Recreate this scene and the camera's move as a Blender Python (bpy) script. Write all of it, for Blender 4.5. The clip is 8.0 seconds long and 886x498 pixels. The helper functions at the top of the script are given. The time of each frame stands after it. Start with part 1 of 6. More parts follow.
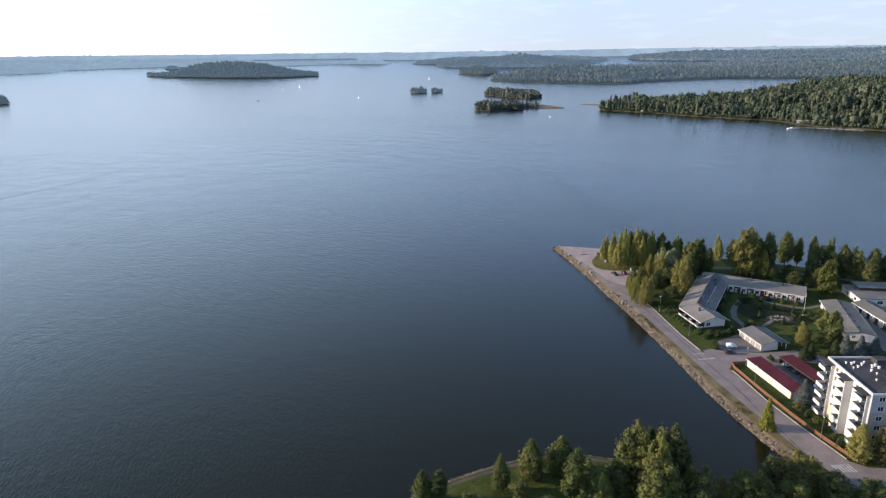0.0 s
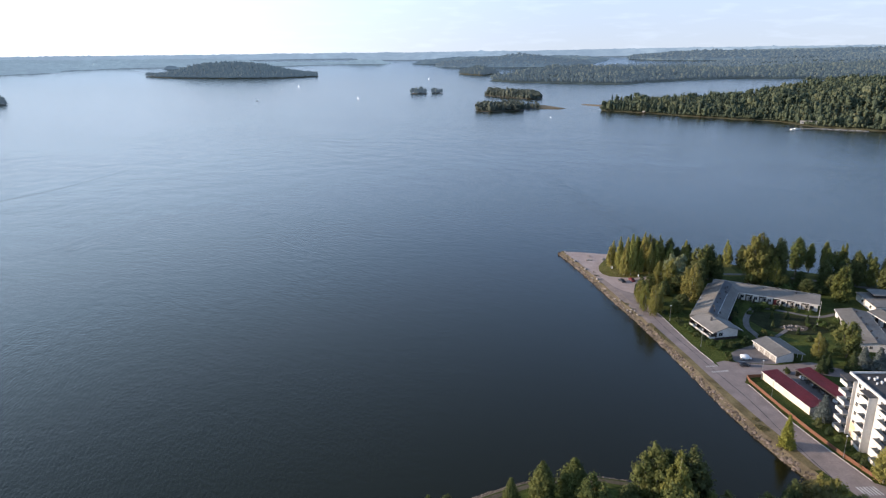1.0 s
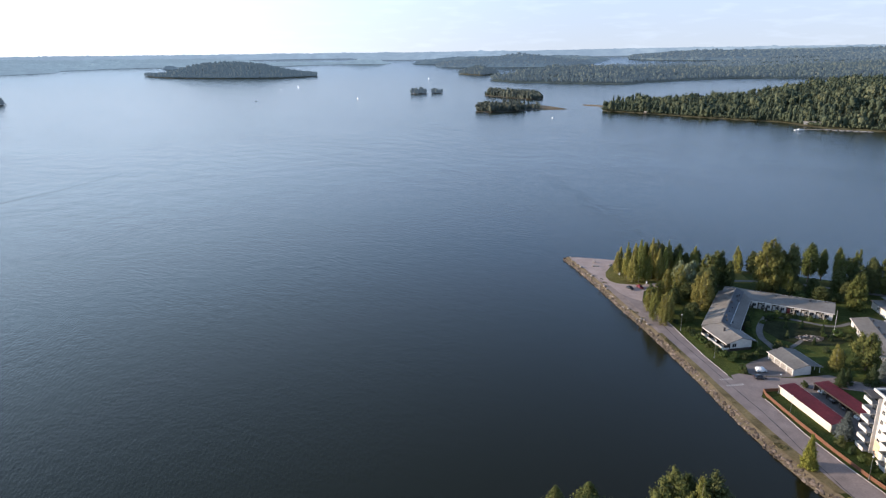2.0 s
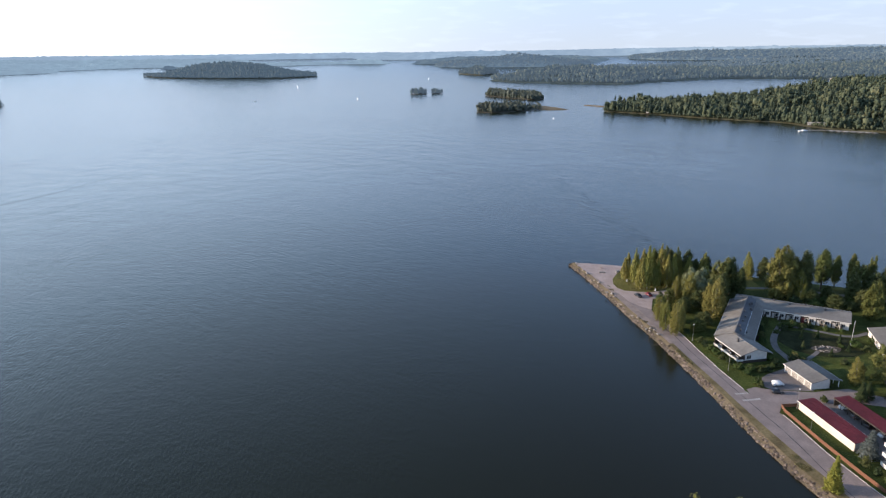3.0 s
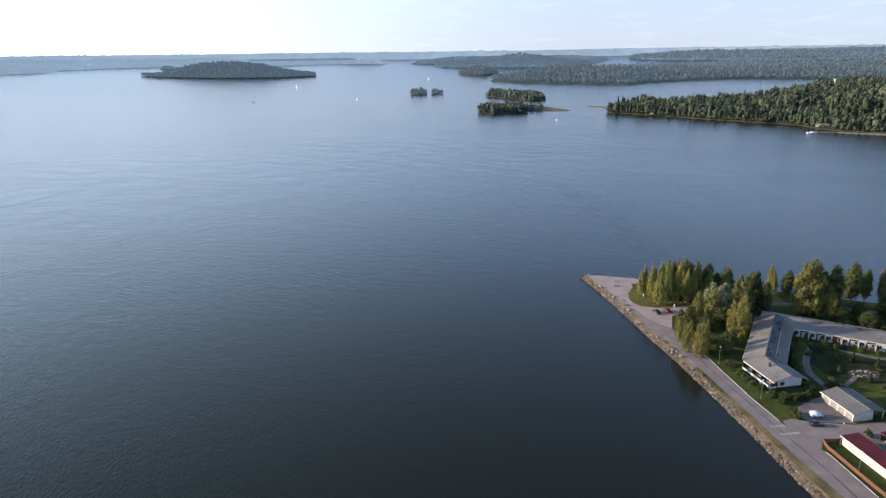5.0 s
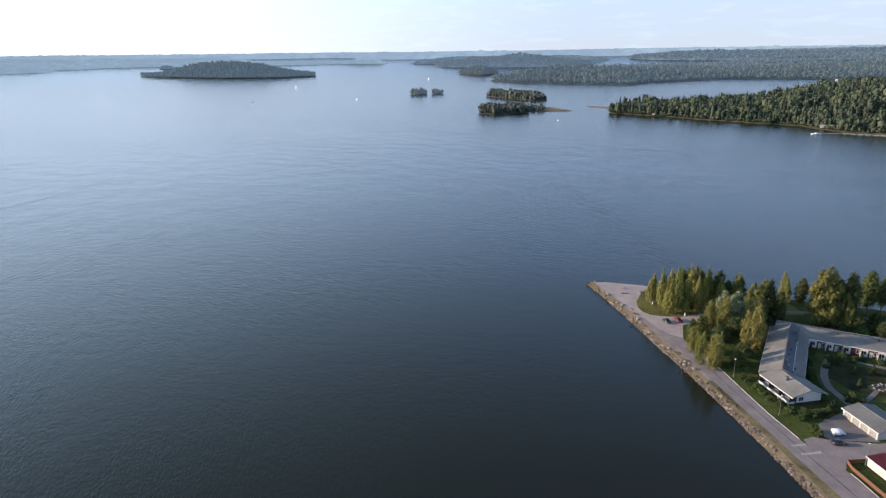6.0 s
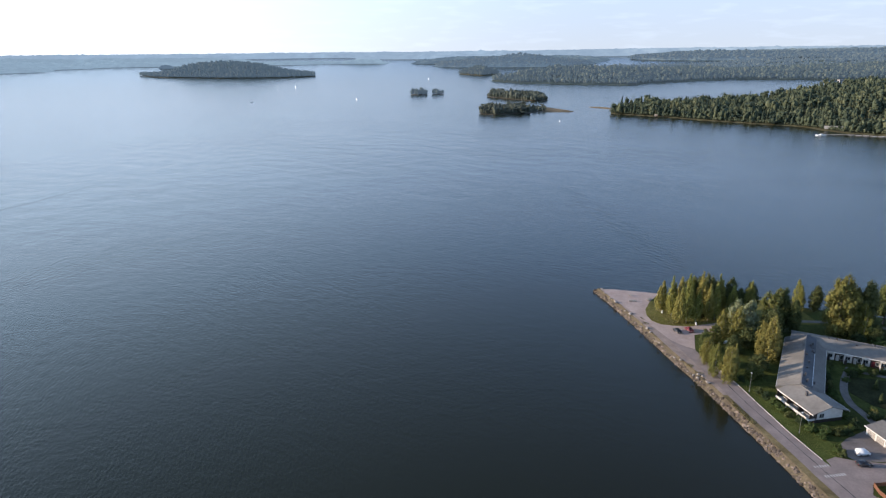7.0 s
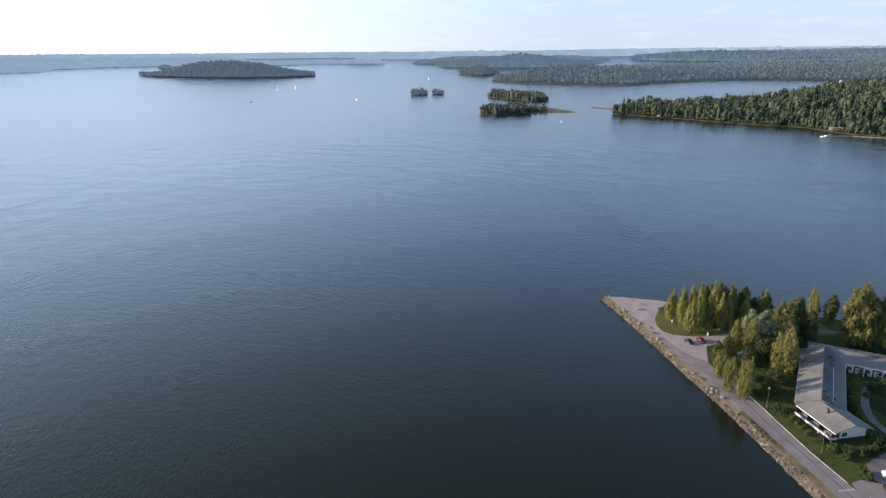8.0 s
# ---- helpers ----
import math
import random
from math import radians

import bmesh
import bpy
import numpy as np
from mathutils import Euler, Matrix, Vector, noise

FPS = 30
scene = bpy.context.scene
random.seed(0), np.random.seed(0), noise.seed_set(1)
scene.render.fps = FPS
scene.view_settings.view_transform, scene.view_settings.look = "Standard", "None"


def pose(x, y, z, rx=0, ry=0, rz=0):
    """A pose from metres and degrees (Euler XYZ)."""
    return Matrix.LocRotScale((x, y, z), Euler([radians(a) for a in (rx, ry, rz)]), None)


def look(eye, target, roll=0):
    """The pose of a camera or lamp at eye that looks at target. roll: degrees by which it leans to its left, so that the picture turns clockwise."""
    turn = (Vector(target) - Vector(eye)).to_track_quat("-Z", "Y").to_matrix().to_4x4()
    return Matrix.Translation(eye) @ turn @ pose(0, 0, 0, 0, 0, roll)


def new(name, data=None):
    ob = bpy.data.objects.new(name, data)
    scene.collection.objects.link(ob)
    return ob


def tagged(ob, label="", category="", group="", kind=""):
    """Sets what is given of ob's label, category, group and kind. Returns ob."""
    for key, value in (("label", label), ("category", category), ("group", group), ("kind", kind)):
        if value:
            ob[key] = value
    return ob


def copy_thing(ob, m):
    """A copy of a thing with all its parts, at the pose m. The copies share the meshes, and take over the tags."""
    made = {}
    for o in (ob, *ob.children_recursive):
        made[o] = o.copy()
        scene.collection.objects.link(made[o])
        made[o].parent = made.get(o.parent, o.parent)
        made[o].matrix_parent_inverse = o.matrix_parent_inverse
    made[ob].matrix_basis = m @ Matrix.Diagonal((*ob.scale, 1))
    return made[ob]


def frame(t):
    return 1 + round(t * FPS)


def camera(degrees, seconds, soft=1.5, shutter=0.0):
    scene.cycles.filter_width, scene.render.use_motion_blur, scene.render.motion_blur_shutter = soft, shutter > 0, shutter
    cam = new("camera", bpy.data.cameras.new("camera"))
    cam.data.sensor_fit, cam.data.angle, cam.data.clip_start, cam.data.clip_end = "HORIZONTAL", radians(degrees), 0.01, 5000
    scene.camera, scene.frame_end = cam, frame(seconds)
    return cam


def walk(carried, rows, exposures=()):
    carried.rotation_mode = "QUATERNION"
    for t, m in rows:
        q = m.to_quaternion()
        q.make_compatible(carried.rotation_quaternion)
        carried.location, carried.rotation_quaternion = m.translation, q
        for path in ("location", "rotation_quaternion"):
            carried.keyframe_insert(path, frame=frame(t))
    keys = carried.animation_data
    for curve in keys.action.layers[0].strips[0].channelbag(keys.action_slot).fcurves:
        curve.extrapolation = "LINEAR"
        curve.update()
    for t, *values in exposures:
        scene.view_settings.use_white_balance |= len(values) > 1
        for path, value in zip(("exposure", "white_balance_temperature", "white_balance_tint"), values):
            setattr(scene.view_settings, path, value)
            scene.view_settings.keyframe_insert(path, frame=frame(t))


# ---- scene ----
# ---------------------------------------------------------------- camera
cam = camera(68.6, 8.0, soft=1.25)
PATH = [
    (0.0, 0.00, 0.00, 105.00, 0.000, -16.865, 0.601),
    (1.0, -1.69, 8.21, 105.78, -0.055, -16.880, 0.640),
    (2.0, -3.30, 16.71, 106.37, -0.102, -16.894, 0.662),
    (3.0, -4.83, 25.47, 106.79, -0.143, -16.906, 0.667),
    (4.0, -6.27, 34.46, 107.08, -0.175, -16.916, 0.655),
    (5.0, -7.63, 43.65, 107.24, -0.201, -16.925, 0.626),
    (6.0, -8.90, 53.01, 107.32, -0.219, -16.932, 0.580),
    (7.0, -10.08, 62.51, 107.32, -0.230, -16.937, 0.517),
    (8.0, -11.17, 72.12, 107.29, -0.234, -16.941, 0.438),
]
EXPOSURE = 0.5
walk(cam, [(t, pose(x, y, z, 90 + pitch, roll, yaw)) for t, x, y, z, yaw, pitch, roll in PATH], [(0.0, EXPOSURE, 5680, 13)])

# ---------------------------------------------------------------- light
SUN_EL, SUN_AZ = 13.0, -84.0  # degrees above the horizon; degrees clockwise from +y
sun_dir = Vector((math.sin(radians(SUN_AZ)) * math.cos(radians(SUN_EL)), math.cos(radians(SUN_AZ)) * math.cos(radians(SUN_EL)), math.sin(radians(SUN_EL))))
world = bpy.data.worlds.new("world")
scene.world = world
world.use_nodes = True
wn, wl = world.node_tree.nodes, world.node_tree.links
background = wn["Background"]
sky = wn.new("ShaderNodeTexSky")
sky.sky_type = "NISHITA"
sky.sun_disc = False
sky.sun_elevation, sky.sun_rotation = radians(SUN_EL), radians(SUN_AZ)
sky.air_density, sky.dust_density, sky.ozone_density = 1.0, 0.4, 1.6
sky.altitude = 400
# thin streaks of cloud low over the horizon
w_co = wn.new("ShaderNodeTexCoord")
w_map = wn.new("ShaderNodeMapping")
w_map.inputs["Scale"].default_value = (6.0, 6.0, 34.0)
w_noise = wn.new("ShaderNodeTexNoise")
w_noise.inputs["Scale"].default_value, w_noise.inputs["Detail"].default_value = 3.2, 6.0
w_ramp = wn.new("ShaderNodeMapRange")
w_ramp.inputs["From Min"].default_value, w_ramp.inputs["From Max"].default_value = 0.52, 0.72
w_ramp.inputs["To Max"].default_value = 0.11
w_mix = wn.new("ShaderNodeMix")
w_mix.data_type = "RGBA"
w_mix.inputs["B"].default_value = (8.2, 8.6, 9.0, 1)
wl.new(w_co.outputs["Generated"], w_map.inputs["Vector"])
wl.new(w_map.outputs[0], w_noise.inputs["Vector"])
wl.new(w_noise.outputs["Fac"], w_ramp.inputs["Value"])
wl.new(w_ramp.outputs[0], w_mix.inputs["Factor"])
# a veil of haze, thicker towards the horizon and brighter towards the sun
w_sep = wn.new("ShaderNodeSeparateXYZ")
wl.new(w_co.outputs["Generated"], w_sep.inputs[0])
w_thick = wn.new("ShaderNodeMapRange")
w_thick.interpolation_type = "SMOOTHSTEP"
w_thick.inputs["From Max"].default_value = 0.68
w_thick.inputs["To Min"].default_value, w_thick.inputs["To Max"].default_value = 0.82, 0.08
wl.new(w_sep.outputs["Z"], w_thick.inputs["Value"])
w_dot = wn.new("ShaderNodeVectorMath")
w_dot.operation = "DOT_PRODUCT"
w_dot.inputs[1].default_value = sun_dir
wl.new(w_co.outputs["Generated"], w_dot.inputs[0])
w_glow = wn.new("ShaderNodeMapRange")
w_glow.interpolation_type = "SMOOTHSTEP"
w_glow.inputs["From Min"].default_value, w_glow.inputs["From Max"].default_value = -0.15, 1.0
wl.new(w_dot.outputs["Value"], w_glow.inputs["Value"])
w_tone = wn.new("ShaderNodeMix")
w_tone.data_type = "RGBA"
w_tone.inputs["A"].default_value, w_tone.inputs["B"].default_value = (4.1, 5.9, 8.9, 1), (14.8, 17.6, 18.8, 1)
wl.new(w_glow.outputs[0], w_tone.inputs["Factor"])
w_veil = wn.new("ShaderNodeMix")
w_veil.data_type = "RGBA"
wl.new(w_thick.outputs[0], w_veil.inputs["Factor"])
wl.new(sky.outputs[0], w_veil.inputs["A"])
wl.new(w_tone.outputs["Result"], w_veil.inputs["B"])
# pale dust just over the horizon
w_rise = wn.new("ShaderNodeMapRange")
w_rise.inputs["From Max"].default_value = 0.2
wl.new(w_sep.outputs["Z"], w_rise.inputs["Value"])
w_dust = wn.new("ShaderNodeMix")
w_dust.data_type = "RGBA"
w_dust.inputs["A"].default_value, w_dust.inputs["B"].default_value = (6.0, 5.9, 5.6, 1), (5.4, 6.7, 8.1, 1)
wl.new(w_rise.outputs[0], w_dust.inputs["Factor"])
w_side = wn.new("ShaderNodeMapRange")
w_side.inputs["From Max"].default_value = 0.6
wl.new(w_glow.outputs[0], w_side.inputs["Value"])
w_cast = wn.new("ShaderNodeMix")
w_cast.data_type = "RGBA"
w_cast.inputs["A"].default_value, w_cast.inputs["B"].default_value = (0.768, 0.812, 0.852, 1), (1.30, 1.31, 1.29, 1)
wl.new(w_side.outputs[0], w_cast.inputs["Factor"])
w_lit = wn.new("ShaderNodeVectorMath")
w_lit.operation = "MULTIPLY"
wl.new(w_dust.outputs["Result"], w_lit.inputs[0])
wl.new(w_cast.outputs["Result"], w_lit.inputs[1])
w_band = wn.new("ShaderNodeMapRange")
w_band.interpolation_type = "SMOOTHSTEP"
w_band.inputs["From Min"].default_value, w_band.inputs["From Max"].default_value = 0.09, 0.27
w_band.inputs["To Min"].default_value, w_band.inputs["To Max"].default_value = 1.0, 0.0
wl.new(w_sep.outputs["Z"], w_band.inputs["Value"])
w_low = wn.new("ShaderNodeMix")
w_low.data_type = "RGBA"
wl.new(w_band.outputs[0], w_low.inputs["Factor"])
wl.new(w_veil.outputs["Result"], w_low.inputs["A"])
wl.new(w_lit.outputs[0], w_low.inputs["B"])
wl.new(w_low.outputs["Result"], w_mix.inputs["A"])
wl.new(w_mix.outputs["Result"], background.inputs["Color"])
background.inputs["Strength"].default_value = 0.115

sun_data = bpy.data.lights.new("sun", "SUN")
sun_data.energy, sun_data.angle, sun_data.color = 5.5, radians(0.55), (1.0, 0.75, 0.49)
sun = new("sun", sun_data)
sun.matrix_world = look(sun_dir * 300, (0, 0, 0))


# ---------------------------------------------------------------- materials
def surface(name, c1, c2, scale=1.0, rough=0.85, metal=0.0, bump=0.0, stain=0.25, stretch=(1, 1, 1), spread=0.0, gloss=0.3):
    """Two colours mixed by grain, darkened and lightened by broad stains; spread: difference from piece to piece."""
    m = bpy.data.materials.new(name)
    m.use_nodes = True
    n, l = m.node_tree.nodes, m.node_tree.links
    p = n["Principled BSDF"]
    p.inputs["Roughness"].default_value, p.inputs["Metallic"].default_value = rough, metal
    p.inputs["Specular IOR Level"].default_value = gloss
    co = n.new("ShaderNodeTexCoord")
    mp = n.new("ShaderNodeMapping")
    mp.inputs["Scale"].default_value = stretch
    l.new(co.outputs["Object"], mp.inputs["Vector"])
    fine = n.new("ShaderNodeTexNoise")
    fine.inputs["Scale"].default_value, fine.inputs["Detail"].default_value = scale, 5
    broad = n.new("ShaderNodeTexNoise")
    broad.inputs["Scale"].default_value, broad.inputs["Detail"].default_value = scale * 0.13, 3
    l.new(mp.outputs[0], fine.inputs["Vector"])
    l.new(mp.outputs[0], broad.inputs["Vector"])
    spreadf = n.new("ShaderNodeMapRange")
    spreadf.inputs["From Min"].default_value, spreadf.inputs["From Max"].default_value = 0.3, 0.7
    l.new(fine.outputs["Fac"], spreadf.inputs["Value"])
    mix = n.new("ShaderNodeMix")
    mix.data_type = "RGBA"
    mix.inputs["A"].default_value, mix.inputs["B"].default_value = (*c1, 1), (*c2, 1)
    l.new(spreadf.outputs[0], mix.inputs["Factor"])
    val = n.new("ShaderNodeMapRange")
    val.inputs["From Min"].default_value, val.inputs["From Max"].default_value = 0.3, 0.7
    val.inputs["To Min"].default_value, val.inputs["To Max"].default_value = 1 - stain, 1 + stain
    l.new(broad.outputs["Fac"], val.inputs["Value"])
    hsv = n.new("ShaderNodeHueSaturation")
    l.new(mix.outputs["Result"], hsv.inputs["Color"])
    out = val.outputs[0]
    if spread:
        geo = n.new("ShaderNodeNewGeometry")
        r = n.new("ShaderNodeMapRange")
        r.inputs["To Min"].default_value, r.inputs["To Max"].default_value = 1 - spread, 1 + spread
        l.new(geo.outputs["Random Per Island"], r.inputs["Value"])
        mul = n.new("ShaderNodeMath")
        mul.operation = "MULTIPLY"
        l.new(out, mul.inputs[0])
        l.new(r.outputs[0], mul.inputs[1])
        out = mul.outputs[0]
    l.new(out, hsv.inputs["Value"])
    l.new(hsv.outputs[0], p.inputs["Base Color"])
    if bump:
        b = n.new("ShaderNodeBump")
        b.inputs["Strength"].default_value, b.inputs["Distance"].default_value = min(1, bump), 0.1
        l.new(fine.outputs["Fac"], b.inputs["Height"])
        l.new(b.outputs[0], p.inputs["Normal"])
    return m


def foliage(name, dark, mid, light, hue=0.02, through_light=0.18, air=None, leafy=2.6, toned=True):
    """Leaves: three colours from clump to clump, a shift of hue from tree to tree, some light through the blade."""
    m = bpy.data.materials.new(name)
    m.use_nodes = True
    n, l = m.node_tree.nodes, m.node_tree.links
    p = n["Principled BSDF"]
    p.inputs["Roughness"].default_value = 0.75
    p.inputs["Specular IOR Level"].default_value = 0.15
    geo = n.new("ShaderNodeNewGeometry")
    ramp = n.new("ShaderNodeValToRGB")
    ramp.color_ramp.elements[0].color, ramp.color_ramp.elements[1].color = (*dark, 1), (*light, 1)
    e = ramp.color_ramp.elements.new(0.5)
    e.color = (*mid, 1)
    co = n.new("ShaderNodeTexCoord")
    grain = n.new("ShaderNodeTexNoise")
    grain.inputs["Scale"].default_value, grain.inputs["Detail"].default_value = leafy, 3
    l.new(co.outputs["Object"], grain.inputs["Vector"])
    blend = n.new("ShaderNodeMix")
    blend.inputs["Factor"].default_value = 0.25
    if toned:  # the clump's own tone
        tone = n.new("ShaderNodeAttribute")
        tone.attribute_name = "tone"
        l.new(tone.outputs["Fac"], blend.inputs["A"])
    else:
        l.new(geo.outputs["Random Per Island"], blend.inputs["A"])
    l.new(grain.outputs["Fac"], blend.inputs["B"])
    l.new(blend.outputs["Result"], ramp.inputs["Fac"])
    if air:  # haze before woods kilometres away, put into the leaves as a glow
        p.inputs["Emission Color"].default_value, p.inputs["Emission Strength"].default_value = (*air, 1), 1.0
    bump = n.new("ShaderNodeBump")
    bump.inputs["Strength"].default_value, bump.inputs["Distance"].default_value = 0.9, 0.9 / leafy
    l.new(grain.outputs["Fac"], bump.inputs["Height"])
    l.new(bump.outputs[0], p.inputs["Normal"])
    info = n.new("ShaderNodeObjectInfo")
    hs = n.new("ShaderNodeHueSaturation")
    a = n.new("ShaderNodeMapRange")
    a.inputs["To Min"].default_value, a.inputs["To Max"].default_value = 0.5 - hue, 0.5 + hue
    b = n.new("ShaderNodeMapRange")
    b.inputs["To Min"].default_value, b.inputs["To Max"].default_value = 1.18, 0.82
    l.new(info.outputs["Random"], a.inputs["Value"])
    l.new(info.outputs["Random"], b.inputs["Value"])
    l.new(a.outputs[0], hs.inputs["Hue"])
    if not air:
        l.new(b.outputs[0], hs.inputs["Value"])
    l.new(ramp.outputs[0], hs.inputs["Color"])
    l.new(hs.outputs[0], p.inputs["Base Color"])
    tr = n.new("ShaderNodeBsdfTranslucent")
    l.new(hs.outputs[0], tr.inputs["Color"])
    mx = n.new("ShaderNodeMixShader")
    mx.inputs[0].default_value = through_light
    l.new(p.outputs[0], mx.inputs[1])
    l.new(tr.outputs[0], mx.inputs[2])
    l.new(mx.outputs[0], n["Material Output"].inputs["Surface"])
    return m


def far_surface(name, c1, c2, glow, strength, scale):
    """Woods kilometres away: a backdrop that glows, the haze before it put into emission."""
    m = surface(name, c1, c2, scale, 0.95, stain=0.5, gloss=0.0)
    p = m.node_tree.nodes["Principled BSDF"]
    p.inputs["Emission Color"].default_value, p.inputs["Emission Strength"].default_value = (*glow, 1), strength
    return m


def water_surface():
    m = bpy.data.materials.new("lake_water")
    m.use_nodes = True
    n, l = m.node_tree.nodes, m.node_tree.links
    p = n["Principled BSDF"]
    p.inputs["Roughness"].default_value, p.inputs["IOR"].default_value = 0.17, 1.33
    co = n.new("ShaderNodeTexCoord")

    def waves(scale, stretch, turn, detail):
        mp = n.new("ShaderNodeMapping")
        mp.vector_type = "TEXTURE"
        mp.inputs["Scale"].default_value = stretch
        mp.inputs["Rotation"].default_value = (0, 0, radians(turn))
        t = n.new("ShaderNodeTexNoise")
        t.inputs["Scale"].default_value, t.inputs["Detail"].default_value = scale, detail
        l.new(co.outputs["Object"], mp.inputs["Vector"])
        l.new(mp.outputs[0], t.inputs["Vector"])
        return t.outputs["Fac"]

    ripple = waves(1.3, (2.4, 1.0, 1), 104, 2.5)
    chop = waves(0.55, (3.2, 1.0, 1), 134, 2)
    swell = waves(0.17, (1.5, 1.0, 1), 140, 2)
    patch = waves(0.010, (2.0, 1.0, 1), 150, 4)
    amount = n.new("ShaderNodeMapRange")
    amount.inputs["From Min"].default_value, amount.inputs["From Max"].default_value = 0.35, 0.65
    amount.inputs["To Min"].default_value, amount.inputs["To Max"].default_value = 0.75, 1.0
    l.new(patch, amount.inputs["Value"])
    add = n.new("ShaderNodeMath")
    add.operation = "MULTIPLY_ADD"
    l.new(chop, add.inputs[0])
    add.inputs[1].default_value = 0.6
    soft_ripple = n.new("ShaderNodeMath")
    soft_ripple.operation = "MULTIPLY"
    soft_ripple.inputs[1].default_value = 0.75
    l.new(ripple, soft_ripple.inputs[0])
    l.new(soft_ripple.outputs[0], add.inputs[2])
    more = n.new("ShaderNodeMath")
    more.operation = "MULTIPLY_ADD"
    l.new(swell, more.inputs[0])
    more.inputs[1].default_value = 0.5
    l.new(add.outputs[0], more.inputs[2])
    bump = n.new("ShaderNodeBump")
    bump.inputs["Distance"].default_value = 0.22
    # sheltered water by the quay and the bay lies calmer
    off = n.new("ShaderNodeVectorMath")
    off.operation = "DISTANCE"
    off.inputs[1].default_value = (70, 160, 0)
    l.new(co.outputs["Object"], off.inputs[0])
    open_water = n.new("ShaderNodeMapRange")
    open_water.inputs["From Min"].default_value, open_water.inputs["From Max"].default_value = 30, 270
    open_water.inputs["To Min"].default_value = 0.22
    l.new(off.outputs["Value"], open_water.inputs["Value"])
    depth = n.new("ShaderNodeMix")
    depth.data_type = "RGBA"
    depth.inputs["A"].default_value, depth.inputs["B"].default_value = (0.0105, 0.0095, 0.0035, 1), (0.0118, 0.0170, 0.0084, 1)
    l.new(open_water.outputs[0], depth.inputs["Factor"])
    l.new(depth.outputs["Result"], p.inputs["Base Color"])
    tint = n.new("ShaderNodeMix")
    tint.data_type = "RGBA"
    tint.inputs["A"].default_value, tint.inputs["B"].default_value = (1.0, 0.93, 0.82, 1), (1, 1, 1, 1)
    l.new(open_water.outputs[0], tint.inputs["Factor"])
    l.new(tint.outputs["Result"], p.inputs["Specular Tint"])
    windy = n.new("ShaderNodeMath")
    windy.operation = "MULTIPLY"
    l.new(amount.outputs[0], windy.inputs[0])
    l.new(open_water.outputs[0], windy.inputs[1])
    l.new(windy.outputs[0], bump.inputs["Strength"])
    # longer waves out on the open lake
    height = more.outputs[0]
    for scale, first, last, high in ((0.055, 220, 800, 6.5), (0.018, 900, 2600, 17.0)):
        grown = n.new("ShaderNodeMapRange")
        grown.interpolation_type = "SMOOTHSTEP"
        grown.inputs["From Min"].default_value, grown.inputs["From Max"].default_value = first, last
        grown.inputs["To Max"].default_value = high
        l.new(off.outputs["Value"], grown.inputs["Value"])
        rise = n.new("ShaderNodeMath")
        rise.operation = "MULTIPLY_ADD"
        l.new(waves(scale, (1.6, 1.0, 1), 128, 3), rise.inputs[0])
        l.new(grown.outputs[0], rise.inputs[1])
        l.new(height, rise.inputs[2])
        height = rise.outputs[0]
    l.new(height, bump.inputs["Height"])
    l.new(bump.outputs[0], p.inputs["Normal"])
    return m


WATER = water_surface()
GRASS = surface("lawn", (0.034, 0.046, 0.011), (0.068, 0.080, 0.020), 1.2, 0.95, bump=0.4, stain=0.35, gloss=0.1)
# brighter copy of GRASS for the lit lawns, sunlight put into its colour
LAWN = surface("sun_brightened_lawn", (0.050, 0.066, 0.015), (0.083, 0.100, 0.025), 1.6, 0.95, bump=0.4, stain=0.3, gloss=0.1)
DRY_GRASS = surface("dry_verge", (0.128, 0.102, 0.050), (0.205, 0.166, 0.088), 1.5, 0.95, bump=0.5, stain=0.35, gloss=0.1)
ASPHALT = surface("asphalt", (0.212, 0.176, 0.164), (0.262, 0.218, 0.203), 2.0, 0.9, bump=0.1, stain=0.16, gloss=0.2)
DARK_ASPHALT = surface("yard_asphalt", (0.142, 0.126, 0.120), (0.176, 0.157, 0.150), 1.5, 0.9, bump=0.1, stain=0.2, gloss=0.2)
TAR = surface("tar_seam", (0.04, 0.04, 0.04), (0.06, 0.06, 0.06), 3, 0.7)
QUAY_GRAVEL = surface("quay_gravel", (0.325, 0.258, 0.232), (0.405, 0.330, 0.300), 1.2, 0.95, bump=0.2, stain=0.12)
GRAVEL = surface("path_gravel", (0.125, 0.116, 0.108), (0.172, 0.160, 0.150), 3, 0.95, bump=0.3)
KERB = surface("kerb_granite", (0.34, 0.32, 0.29), (0.46, 0.44, 0.41), 4, 0.8)
PAINT = surface("road_paint", (0.38, 0.36, 0.34), (0.62, 0.60, 0.57), 5, 0.7, stain=0.3)
ROCK = surface("rip_rap_rock", (0.058, 0.046, 0.037), (0.165, 0.136, 0.115), 1.5, 0.9, bump=0.5, stain=0.35, spread=0.6)
BOULDER = surface("pale_boulder", (0.25, 0.22, 0.195), (0.36, 0.325, 0.29), 2, 0.85, bump=0.4)
ROOF_GREY = surface("grey_sheet_roof", (0.154, 0.145, 0.134), (0.190, 0.181, 0.168), 0.9, 0.6, stain=0.2, stretch=(1, 1, 1))
# darker copy of the grey roof, with the ridge's shade in its colour
ROOF_SHADE = surface("shade_toned_ridge_sheet", (0.075, 0.078, 0.086), (0.105, 0.108, 0.116), 0.9, 0.65, stain=0.2)
ROOF_RED = surface("dark_red_sheet_roof", (0.085, 0.013, 0.017), (0.12, 0.019, 0.023), 1.2, 0.55, stain=0.2)
ROOF_BRIGHT = surface("bright_red_sheet_roof", (0.33, 0.04, 0.04), (0.40, 0.06, 0.05), 1.2, 0.55)
